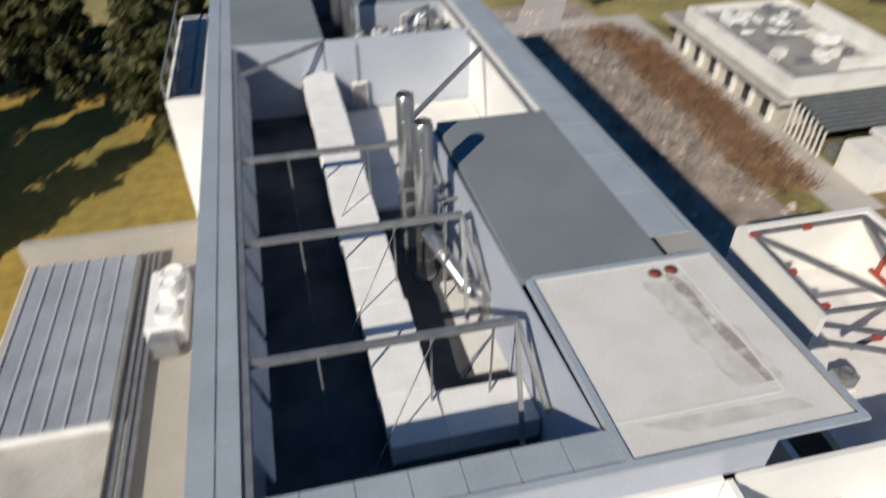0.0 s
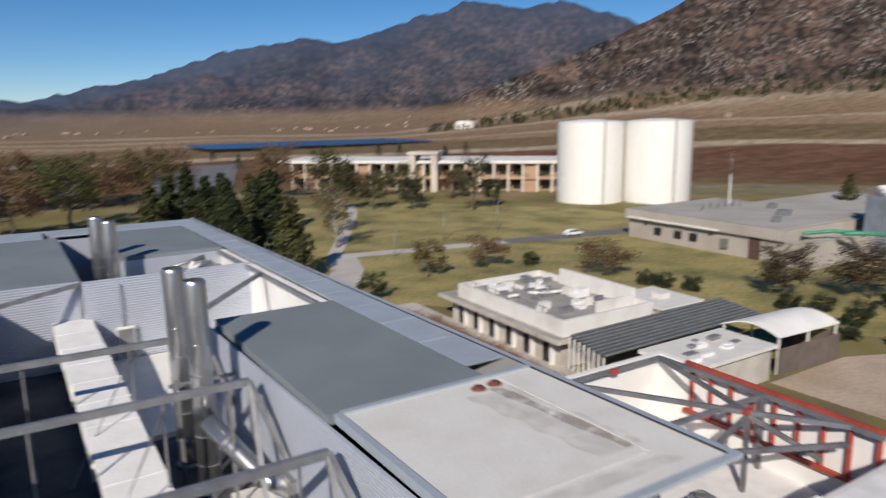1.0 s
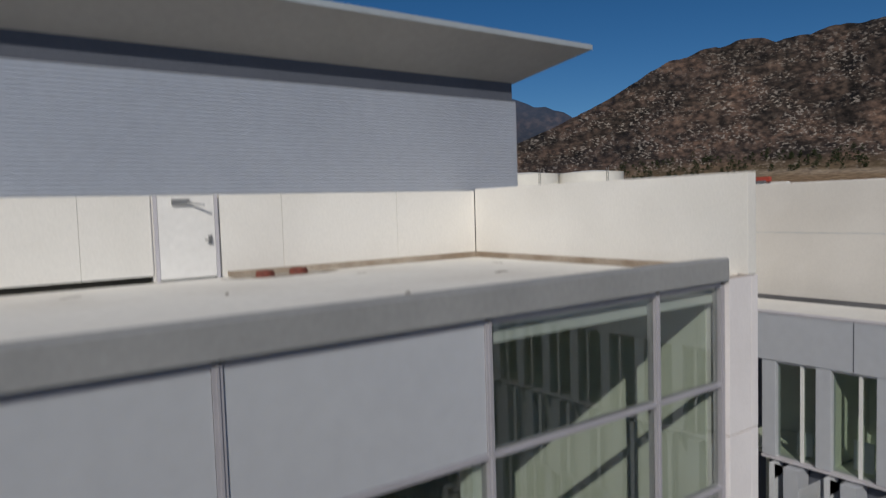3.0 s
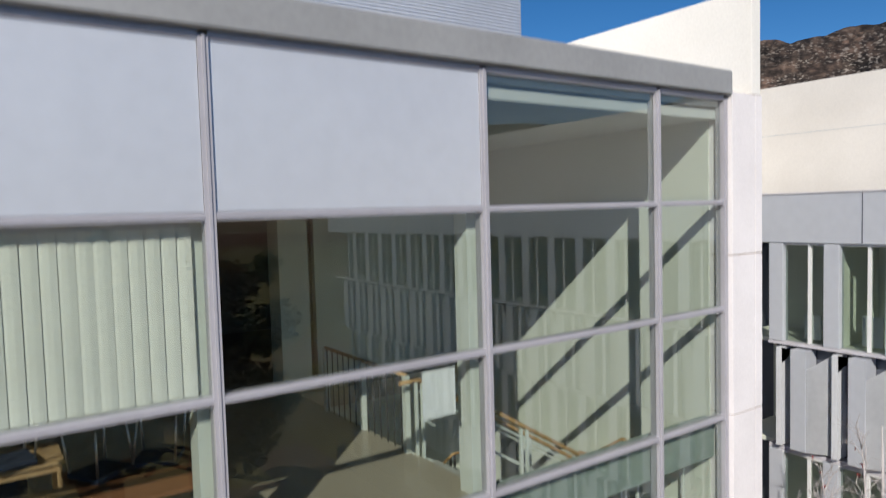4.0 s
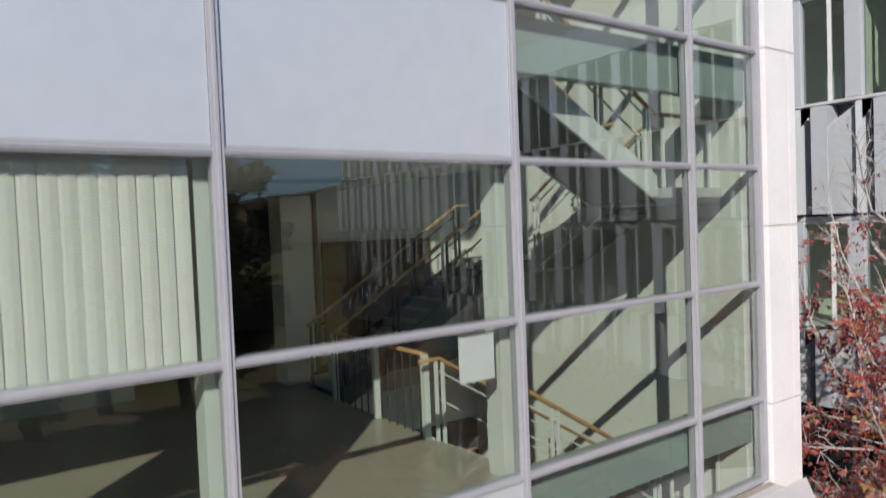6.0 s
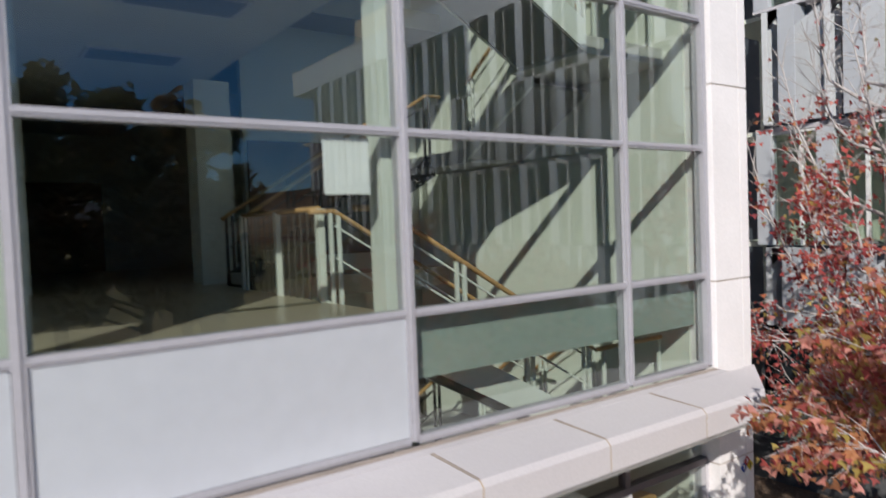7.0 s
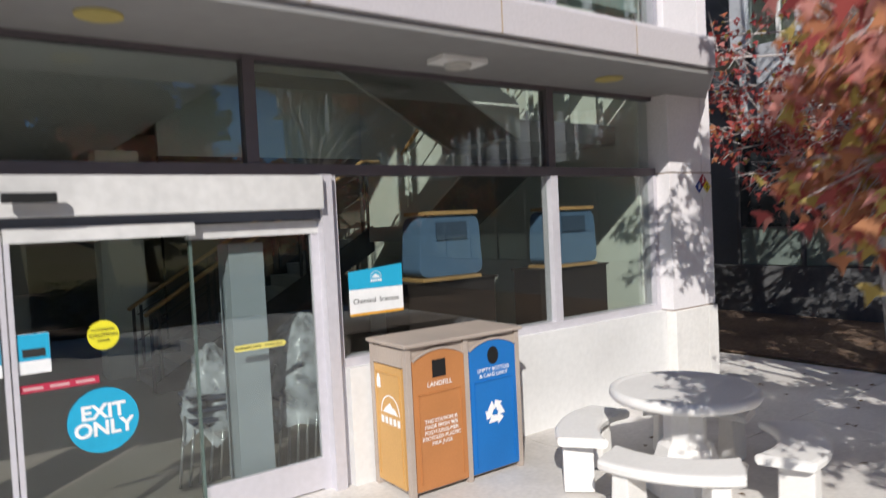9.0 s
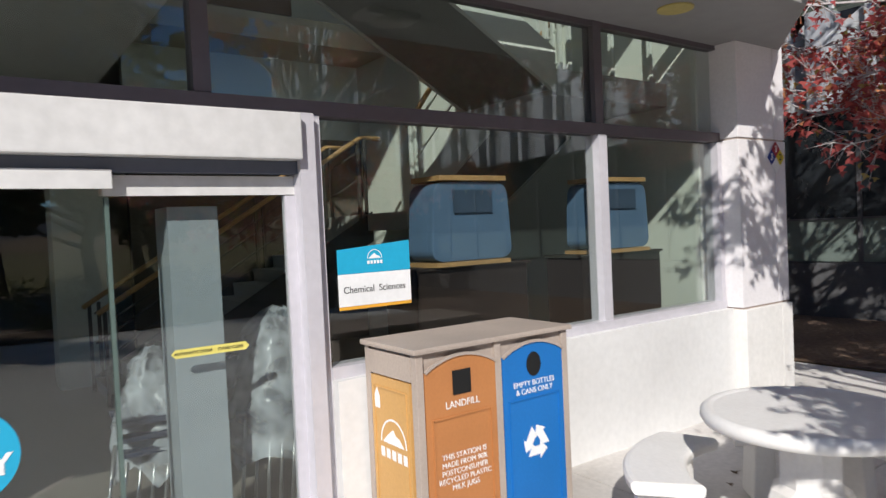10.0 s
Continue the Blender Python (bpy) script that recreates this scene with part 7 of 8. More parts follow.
def bench(angle):
    b = thing("curved_bench", "curved white concrete bench beside the round table", "bench", "benches round the table", at=TABLE_AT)
    n = 22
    bm = bmesh.new()
    prof = [(0.62, 0.36), (0.605, 0.375), (0.60, 0.41), (0.615, 0.428), (0.635, 0.432), (0.895, 0.432), (0.918, 0.426), (0.93, 0.41), (0.925, 0.375), (0.91, 0.36)]
    rings = []
    for k in range(n + 1):
        ring = []
        for r, z in prof:
            # the ends splay: the seat is longer on its inner edge
            a = radians(39 - 33 * (r - 0.60)) * (2 * k / n - 1)
            ring.append(bm.verts.new((r * math.cos(a), r * math.sin(a), z)))
        rings.append(ring)
    for r0, r1 in zip(rings, rings[1:]):
        for i in range(len(prof)):
            j = (i + 1) % len(prof)
            bm.faces.new((r0[i], r0[j], r1[j], r1[i]))
    bm.faces.new(rings[0])
    bm.faces.new(rings[-1][::-1])
    part("seat", bm, TABLE_WHITE, b)
    for a in (-20, 20):
        bm = bmesh.new()
        box(bm, 0.66, 0.88, -0.075, 0.075, 0, 0.36)
        for v in bm.verts:
            if v.co.z > 0.2:
                v.co.y *= 0.72
        bmesh.ops.rotate(bm, verts=bm.verts[:], cent=(0, 0, 0), matrix=Matrix.Rotation(radians(a), 3, "Z"))
        part("leg", bm, TABLE_WHITE, b, bevel=0.012)
    b.rotation_euler = (0, 0, radians(angle))
    return b


TABLE_WHITE = mat("smooth_white_concrete", (0.78, 0.76, 0.735), 0.7, var=0.04, scale=1.5, fine=45, bump=0.12, col2=(0.70, 0.68, 0.65))
picnic_table()
b0 = bench(208)
for a in (298, 28, 118):
    copy_thing(b0, pose(*TABLE_AT, 0, 0, a))


def door_signs():
    y = -0.006
    s = thing("department_sign", "blue and white window sign with the department name", "sign", at=(0.98, GY - 0.012, 1.50))
    bm = bmesh.new()
    prism(bm, [(-0.25, -0.17), (0.25, -0.17), (0.25, 0.02), (-0.25, 0.02)], 0.003)
    part("white_panel", bm, WHITE_INK, s)
    bm = bmesh.new()
    prism(bm, [(-0.25, 0.021), (0.25, 0.021), (0.25, 0.205), (-0.25, 0.165)], 0.003)
    part("blue_panel", bm, CYAN_INK, s)
    bm = bmesh.new()
    prism(bm, [(-0.25, -0.19), (0.25, -0.19), (0.25, -0.171), (-0.25, -0.171)], 0.003)
    part("amber_stripe", bm, AMBER_INK, s)
    mountain_mark(s, pose(0, -0.002, 0.105), 0.085, WHITE_INK)
    ink = plain("grey_ink", (0.10, 0.10, 0.10))
    text_part("word_chemical", "Chemical", 0.056, ink, s, pose(-0.115, -0.002, -0.075, 90))
    text_part("word_sciences", "Sciences", 0.056, ink, s, pose(0.115, -0.002, -0.075, 90))
    e = thing("exit_sticker", "round cyan exit only sticker on the glass", "sticker", at=(-1.09, -0.012, 0.885))
    bm = bmesh.new()
    prism(bm, [(0.205 * math.cos(a), 0.205 * math.sin(a)) for a in (2 * math.pi * k / 48 for k in range(48))], 0.002)
    part("disc", bm, CYAN_INK, e)
    text_part("word_exit_only", "EXIT\nONLY", 0.125, WHITE_INK, e, pose(0, -0.002, 0.0, 90), bold=0.004, spacing=0.85)
    c = thing("caution_sticker", "round yellow automatic door caution sticker", "sticker", at=(-1.06, -0.012, 1.42))
    bm = bmesh.new()
    prism(bm, [(0.092 * math.cos(a), 0.092 * math.sin(a)) for a in (2 * math.pi * k / 40 for k in range(40))], 0.002)
    part("disc", bm, YELLOW_INK, c)
    text_part("word_caution", "AUTOMATIC", 0.024, BLACK_INK, c, pose(0, -0.002, 0.035, 90))
    text_part("word_caution", "CAUTION", 0.036, BLACK_INK, c, pose(0, -0.002, 0.0, 90))
    text_part("word_caution", "DOOR", 0.024, BLACK_INK, c, pose(0, -0.002, -0.035, 90))
    a = thing("stand_clear_sticker", "thin yellow automatic door stand clear strip", "sticker", at=(-0.02, 0.070, 1.19))
    bm = bmesh.new()
    prism(bm, [(-0.2, 0), (-0.18, -0.022), (0.18, -0.022), (0.2, 0), (0.18, 0.022), (-0.18, 0.022)], 0.002)
    part("strip", bm, plain("pale_yellow_ink", (0.70, 0.62, 0.16)), a)
    text_part("word_automatic", "AUTOMATIC DOOR", 0.021, BLACK_INK, a, pose(-0.09, -0.002, 0, 90))
    text_part("word_stand_clear", "STAND CLEAR", 0.021, BLACK_INK, a, pose(0.10, -0.002, 0, 90))
    for x in (-1.44, -1.69):
        b = thing("blue_notice", "small blue and white notice taped to the glass", "notice", "door notices", at=(x, -0.012, 1.36))
        part("sheet", _box(-0.085, 0.085, 0, 0.002, -0.12, 0.12), WHITE_INK, b)
        part("blue_field", _box(-0.083, 0.083, -0.002, -0.0005, -0.04, 0.118), CYAN_INK, b)
        part("dark_bar", _box(-0.06, 0.06, -0.003, -0.0022, -0.02, 0.03), BLACK_INK, b)
    pink = plain("pale_pink_ink", (0.6, 0.35, 0.36))
    for x in (-1.315, -1.85):
        r = thing("red_strip", "red warning strip across the glass door leaf", "sticker", "red strips on the door", at=(x, -0.012, 1.15))
        part("strip", _box(-0.215, 0.215, 0, 0.002, -0.024, 0.024), RED_INK, r)
        for k in range(3):
            part("lettering_bar", _box(-0.195 + 0.14 * k, -0.09 + 0.14 * k, -0.0015, -0.0005, -0.009, 0.009), pink, r)
    for k in range(1):
        d = thing("door_sensor", "black motion sensor on the door header", "sensor", at=(-1.42, -0.17, 2.28))
        bm = bmesh.new()
        box(bm, -0.14, 0.14, -0.03, 0.01, -0.03, 0.03)
        part("case", bm, plain("black_plastic", (0.02, 0.02, 0.02), 0.35), d, bevel=0.01)
    h = thing("hazard_diamond", "four-colour hazard diamond plate on the pier", "sign", at=(5.20, -0.15, 2.29))
    s = 0.075
    for (dx, dz), m, ch in (((0, s), plain("hazard_red", (0.35, 0.015, 0.03)), "3"), ((-s, 0), plain("hazard_blue", (0.01, 0.04, 0.25)), "3"), ((s, 0), plain("hazard_yellow", (0.62, 0.48, 0.01)), "2"), ((0, -s), WHITE_INK, "")):
        bm = bmesh.new()
        prism(bm, [(dx - s * 0.97, dz), (dx, dz - s * 0.97), (dx + s * 0.97, dz), (dx, dz + s * 0.97)], 0.004)
        q = part("quarter", bm, m, h)
        if ch:
            text_part("digit", ch, 0.085, WHITE_INK if ch == "3" else BLACK_INK, q, pose(dx, -0.002, dz, 90), bold=0.002)


door_signs()

# ---- red maple-like tree ----


def lobed_leaf(bm, p, d, side, s):
    """A five-lobed leaf hanging along d."""
    n = []
    for k, r in enumerate((0.25, 0.75, 0.42, 1.0, 0.42, 0.75, 0.25)):
        a = radians(-125 + 250 * k / 6)
        n.append(p + d * s * r * math.cos(a) + side * s * r * math.sin(a))
    vs = [bm.verts.new(p - d * s * 0.1)] + [bm.verts.new(q) for q in n]
    bm.faces.new(vs)


LEAF_PINK = leaf_mat("rose_leaves", (0.56, 0.25, 0.21), (0.46, 0.16, 0.15), 0.45)
LEAF_OLIVE_GOLD = leaf_mat("olive_gold_leaves", (0.38, 0.29, 0.085), (0.30, 0.23, 0.07), 0.45)
PALE_BARK = mat("pale_grey_bark", (0.45, 0.415, 0.41), 0.85, var=0.16, scale=3, fine=25, bump=0.5, col2=(0.36, 0.33, 0.32))
AUTUMN = [(LEAF_ORANGE, "orange lobed leaves"), (LEAF_RED, "crimson lobed leaves"), (LEAF_PINK, "rose lobed leaves"), (LEAF_OLIVE_GOLD, "olive gold lobed leaves")]


def autumn_leaves(t, rnd, tips, per_tip, shares, size, materials=AUTUMN):
    bms = [bmesh.new() for _ in materials]
    for a, b in tips:
        n = per_tip(b)
        tone = rnd.gauss(0, 0.12)
        for _ in range(int(n) + (1 if rnd.random() < n % 1 else 0)):
            p = a.lerp(b, rnd.uniform(0.15, 1.05)) + Vector((rnd.gauss(0, 0.05), rnd.gauss(0, 0.05), rnd.gauss(-0.05, 0.05)))
            d = Vector((rnd.gauss(0, 0.5), rnd.gauss(0, 0.5), -1 + rnd.gauss(0, 0.45))).normalized()
            side = d.cross(Vector((rnd.gauss(0, 1), rnd.gauss(0, 1), rnd.gauss(0, 0.4)))).normalized()
            g, k = rnd.random() + tone, 0
            while k < len(shares) - 1 and g > shares[k]:
                k += 1
            lobed_leaf(bms[k], p, d, side, rnd.uniform(*size))
    for (m, lab), b in zip(materials, bms):
        tagged(part("leaf_mass", b, m, t, lab), kind="stuff")


def twigs(bm, rnd, s0, heading, count, length, tips):
    for _ in range(count):
        d = (heading + Vector((rnd.gauss(0, 0.75), rnd.gauss(0, 0.75), rnd.gauss(-0.05, 0.55)))).normalized()
        e = s0 + d * rnd.uniform(0.6, 1.2) * length
        mm = s0.lerp(e, 0.5) + Vector((rnd.gauss(0, 0.04), rnd.gauss(0, 0.04), 0.05))
        rod(bm, [s0, mm, e], [0.009, 0.006, 0.0025], 4, False)
        tips += [(s0, mm), (mm, e)]
        for _ in range(2):
            d2 = (d + Vector((rnd.gauss(0, 0.7), rnd.gauss(0, 0.7), rnd.gauss(-0.2, 0.5)))).normalized()
            e2 = mm + d2 * rnd.uniform(0.35, 0.7) * length
            rod(bm, [mm, e2], [0.005, 0.002], 3, False)
            tips.append((mm, e2))


def limb(bm, rnd, p, q, w, count, length, tips):
    """A limb from the trunk to a clump, with twigs over its outer half."""
    m1 = p.lerp(q, 0.35) + Vector((rnd.gauss(0, 0.1), rnd.gauss(0, 0.1), 0.16))
    m2 = p.lerp(q, 0.7) + Vector((rnd.gauss(0, 0.12), rnd.gauss(0, 0.12), 0.14))
    rod(bm, [p, m1, m2, q], [w, w * 0.7, w * 0.45, 0.006], 6)
    h = (q - p).normalized()
    for k in range(count):
        u = rnd.random()
        s0 = m2.lerp(q, u * 1.4 - 0.4) if u > 0.28 else m1.lerp(m2, 0.4 + u * 2)
        twigs(bm, rnd, s0, h, 1, length, tips)


def near_tree():
    """The spreading tree beside the picnic table: clumps at the ends of its limbs."""
    rnd = random.Random(12)
    t = thing("sweetgum_tree", "spreading tree with orange, rose and crimson autumn leaves", "tree", "autumn trees", at=(2.9, -5.0, 0.0))
    trunk = [Vector((0, 0, 0)), Vector((0.04, 0.03, 1.3)), Vector((-0.02, 0.06, 2.4)), Vector((0.05, 0.0, 3.6)), Vector((0, 0.05, 5.2))]
    bm = bmesh.new()
    rod(bm, trunk, [0.16, 0.13, 0.11, 0.08, 0.02], 10)
    part("trunk", bm, PALE_BARK, t)
    high = [(-0.5, 2.9, 3.95), (0.2, 2.55, 4.5), (0.65, 3.0, 3.9), (1.2, 2.5, 4.7), (1.2, 2.2, 5.0), (2.3, 1.9, 4.7), (0.0, 2.0, 4.9), (1.1, 1.7, 5.0), (2.1, 0.9, 4.9), (2.4, 1.2, 4.5), (-0.9, 1.3, 5.0), (-0.9, -1.0, 5.0), (0.6, -1.7, 4.9), (2.0, -0.8, 4.8), (0.3, 0.4, 5.6), (3.0, 0.4, 4.3), (0.6, 2.6, 4.3), (1.8, 2.3, 4.4), (0.9, 2.6, 3.5), (1.6, 2.2, 3.6), (2.3, 1.9, 3.7), (1.0, 2.0, 3.9), (2.7, 1.4, 3.9)]
    low = [(-2.7, 0.75, 2.6), (-2.1, 1.05, 2.2), (-1.5, 1.4, 2.15), (-2.0, 0.2, 2.8), (-1.0, 0.95, 2.4), (-0.4, 1.5, 2.15), (-2.6, -0.2, 3.0), (0.5, 1.5, 2.2), (-1.3, -0.6, 3.0), (1.2, 1.1, 2.4), (-0.6, -1.5, 3.0), (1.0, -1.2, 3.0), (-2.95, 0.35, 3.1), (-1.0, 1.9, 2.1), (2.1, 1.4, 2.4), (-1.9, 1.5, 2.5), (-3.1, -0.6, 3.3), (-2.3, -1.1, 3.2), (0.0, 2.1, 2.3), (-1.5, 0.6, 2.0)]
    tips = []
    bm = bmesh.new()
    for k, q in enumerate(high + low):
        z = 1.9 + 0.35 * (q[2] - 1.5) + rnd.uniform(-0.2, 0.2)
        i = max(j for j in range(4) if trunk[j].z <= z)
        p = trunk[i].lerp(trunk[i + 1], (z - trunk[i].z) / (trunk[i + 1].z - trunk[i].z))
        limb(bm, rnd, p, Vector(q), 0.04, 20 if k < len(high) else 16, 0.5, tips)
    tagged(part("branchwork", bm, PALE_BARK, t, "pale grey limbs and twigs"), kind="stuff")
    autumn_leaves(t, rnd, tips, lambda e: 8.5 if e.z > 3.6 else 8.0, (0.33, 0.57, 0.82, 1.0), (0.045, 0.09))


def bare_tree():
    """The taller tree by the mulch bed, nearly leafless above."""
    rnd = random.Random(15)
    t = thing("sweetgum_tree", "pale-barked tree with dark red leaves, bare on top", "tree", "autumn trees", at=(7.3, -1.35, 0.0))
    trunk = [Vector((0, 0, 0)), Vector((-0.05, 0.1, 1.4)), Vector((-0.1, 0.1, 3.0)), Vector((-0.15, 0.2, 5.0)), Vector((-0.1, 0.2, 7.5)), Vector((-0.2, 0.2, 9.4))]
    bm = bmesh.new()
    rod(bm, trunk, [0.15, 0.12, 0.10, 0.065, 0.034, 0.010], 10)
    part("trunk", bm, PALE_BARK, t)
    tips = []
    bm = bmesh.new()
    for k in range(30):
        z = 2.2 + 1.9 * (k + 0.5) / 30
        i = max(j for j in range(5) if trunk[j].z <= z)
        p = trunk[i].lerp(trunk[i + 1], (z - trunk[i].z) / (trunk[i + 1].z - trunk[i].z))
        a = k * 2.39996 + rnd.uniform(-0.3, 0.3)
        reach = rnd.uniform(1.2, 2.3) if math.cos(a) > -0.7 else rnd.uniform(1.0, 1.5)
        limb(bm, rnd, p, p + Vector((math.cos(a) * reach, math.sin(a) * reach, rnd.uniform(-0.2, 0.6))), 0.022, 16, 0.46, tips)
    # long limbs that sweep out and then climb
    for k in range(26):
        z = 3.0 + 4.6 * (k + 0.5) / 26
        i = max(j for j in range(5) if trunk[j].z <= z)
        p = trunk[i].lerp(trunk[i + 1], (z - trunk[i].z) / (trunk[i + 1].z - trunk[i].z))
        a = k * 2.39996 + rnd.uniform(-0.35, 0.35)
        reach, rise = rnd.uniform(1.0, 1.9) * (1.15 - 0.11 * (z - 3)), rnd.uniform(1.6, 2.7) * (1.2 - 0.12 * (z - 3))
        if math.cos(a) < -0.6:
            reach = min(reach, 1.3)
        out, sway = Vector((math.cos(a), math.sin(a), 0)), Vector((-math.sin(a), math.cos(a), 0))
        pts = [p + out * reach * f + sway * rnd.gauss(0, 0.09) + Vector((0, 0, rise * g)) for f, g in ((0, 0), (0.38, 0.10), (0.68, 0.30), (0.86, 0.60), (1.0, 1.0))]
        rod(bm, pts, [0.030, 0.025, 0.020, 0.013, 0.004], 6)
        for c, d in zip(pts[1:], pts[2:]):
            for _ in range(7):
                twigs(bm, rnd, c.lerp(d, rnd.random()), (d - c).normalized() * 1.5, 1, 0.52, tips)
    tagged(part("branchwork", bm, PALE_BARK, t, "pale grey branching limbs and twigs"), kind="stuff")
    autumn_leaves(t, rnd, tips, lambda e: 2.8 if e.z < 4.6 else (3.4 if e.z < 6.4 else (0.9 if e.z < 7.4 else 0.05)), (0.12, 0.90, 0.98, 1.0), (0.045, 0.085))


near_tree()
bare_tree()


def fallen_leaves():
    rnd = random.Random(3)
    bm = bmesh.new()
    for _ in range(1400):
        x, y = rnd.uniform(6.9, 10.3), rnd.uniform(-9, 4.5)
        if rnd.random() < 0.06:
            x, y = rnd.uniform(1.5, 6.9), rnd.uniform(-6, -0.2)
            z = 0.012
        else:
            z = 0.06
        a = rnd.uniform(0, 6.28)
        d = Vector((math.cos(a), math.sin(a), rnd.uniform(-0.1, 0.25))).normalized()
        lobed_leaf(bm, Vector((x, y, z)), d, d.cross(Vector((0, 0, 1))).normalized(), rnd.uniform(0.035, 0.07))
    tagged(part("fallen_leaves", bm, LEAF_BROWN), "dry brown leaves fallen on mulch and paving", "leaves", "", "stuff")


fallen_leaves()
# ---- inside, behind the glass ----
IN_WALL = mat("pale_green_white_wall", (0.68, 0.70, 0.63), 0.8, var=0.03, scale=0.6, fine=20, bump=0.05)
IN_FLOOR = mat("polished_tan_floor", (0.42, 0.37, 0.29), 0.28, var=0.06, scale=0.7, fine=9, bump=0.02)
IN_CEIL = mat("ceiling_tile", (0.62, 0.63, 0.62), 0.9, var=0.04, scale=1.5, fine=40)
OAK = mat("oak_handrail", (0.50, 0.30, 0.13), 0.45, var=0.12, scale=2, fine=20, bump=0.05)
WHITE_STEEL = mat("white_painted_steel", (0.66, 0.69, 0.64), 0.45, var=0.03)
BEAM_GREEN = mat("green_grey_painted_beam", (0.30, 0.36, 0.33), 0.6, var=0.06)
BROWN_WOOD = mat("brown_wood_panel", (0.16, 0.08, 0.045), 0.5, var=0.15, scale=1.5, fine=14, bump=0.05)
TABLE_WOOD = mat("maple_laminate", (0.46, 0.30, 0.16), 0.4, var=0.08, scale=2, fine=20)
DARK_FABRIC = mat("dark_blue_fabric", (0.03, 0.04, 0.07), 0.85, var=0.15, fine=60)
BLUE_FABRIC = mat("grey_blue_upholstery", (0.10, 0.17, 0.28), 0.7, var=0.06, scale=4, fine=80, bump=0.1)

for z, top in ((4.87, 8.14), (9.75, 13.0)):
    solid("floor", -11.9, 0.10, 0.12, 13.0, z - 0.35, z, IN_FLOOR, "polished tan floor with sun patches", "floor")
    solid("floor", 0.10, 4.55, 5.6, 13.0, z - 0.35, z, IN_FLOOR, "polished tan floor of the stair hall", "floor")
    solid("ceiling", -11.9, 0.10, 0.10, 13.0, top, top + 0.12, IN_CEIL, "white suspended ceiling", "ceiling")
solid("ceiling", 0.10, 4.55, 0.10, 13.0, 14.28, 14.42, IN_CEIL, "high white ceiling over the stair hall", "ceiling")
solid("ceiling", -11.9, 0.10, 0.25, 13.0, 3.28, 3.40, IN_CEIL, "white ceiling of the entrance hall", "ceiling")
solid("wall_stair", 4.56, 4.75, 0.25, 13.0, 0.0, 14.4, IN_WALL, "pale inner wall beside the stair", "wall")
solid("wall_inner", -11.9, 4.55, 13.0, 13.2, 0.0, 14.4, IN_WALL, "pale inner wall at the back of the hall", "wall")
solid("wall_inner", 0.9, 4.55, 6.6, 6.75, 3.3, 14.4, IN_WALL, "pale wall at the back of the stair", "wall")
# same wall below 3.3 m, its dimness behind the glass put into the colour
solid("wall_inner", 0.9, 4.55, 6.6, 6.75, 0.0, 3.3, mat("darkened_hall_wall", (0.13, 0.11, 0.09), 0.75, var=0.06, scale=0.6, fine=20, bump=0.05), "lower stair wall, darkened for the dim view through the glass", "wall")
solid("wall_inner", -11.9, -1.6, 6.8, 6.95, 9.75, 13.0, IN_WALL, "pale corridor wall of the third storey", "wall")
solid("wall_inner", -11.9, -2.4, 6.8, 6.95, 4.87, 8.14, IN_WALL, "pale corridor wall of the second storey", "wall")
for z0, z1 in ((0.0, 3.28), (4.87, 8.14), (9.75, 13.0)):
    solid("column", -0.12, 0.45, 5.87, 6.4, z0, z1, IN_WALL, "square white interior column", "column")
    solid("column", -3.14, -2.9, 0.16, 0.42, z0, z1, WHITE_STEEL, "slim steel column behind the glass", "column")
    if z0 > 1:
        solid("column", -0.12, 0.10, 0.16, 0.40, z0, z1, WHITE_STEEL, "slim steel column behind the glass", "column")
for z in (4.87, 9.75):
    solid("edge_beam", 0.11, 4.55, 0.16, 0.34, z - 0.62, z - 0.02, BEAM_GREEN, "green grey edge beam behind the stair glazing", "beam")
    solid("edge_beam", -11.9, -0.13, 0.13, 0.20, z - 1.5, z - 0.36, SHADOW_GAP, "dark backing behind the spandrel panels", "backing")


def troffer(x, y, z):
    l = thing("ceiling_light", "switched-off recessed ceiling light", "ceiling light", "ceiling lights", at=(x, y, z))
    part("frame", _box(-0.62, 0.62, -0.32, 0.32, -0.02, 0.0), ALU, l)
    part("diffuser", _box(-0.57, 0.57, -0.27, 0.27, -0.024, -0.0205), mat("grey_diffuser", (0.25, 0.27, 0.32), 0.4), l)
    return l


tr = troffer(-1.2, 2.2, 8.14)
for z in (8.14, 13.0):
    for x in (-9.6, -6.8, -4.0, -1.2):
        for y in (2.2, 4.8):
            if not (z == 8.14 and x == -1.2 and y == 2.2):
                copy_thing(tr, pose(x, y, z))
solid("notice_board", -3.6, -1.9, 6.74, 6.79, 10.7, 12.3, BROWN_WOOD, "brown framed notice board on the corridor wall", "notice board", "")
solid("wood_panel", 0.95, 3.4, 6.52, 6.59, 5.2, 7.3, BROWN_WOOD, "dark brown panelled board behind the stair", "panel", "")
solid("double_door", -2.3, -0.4, 12.9, 12.99, 4.87, 7.0, BROWN_WOOD, "brown wooden double door down the hall", "door", "")


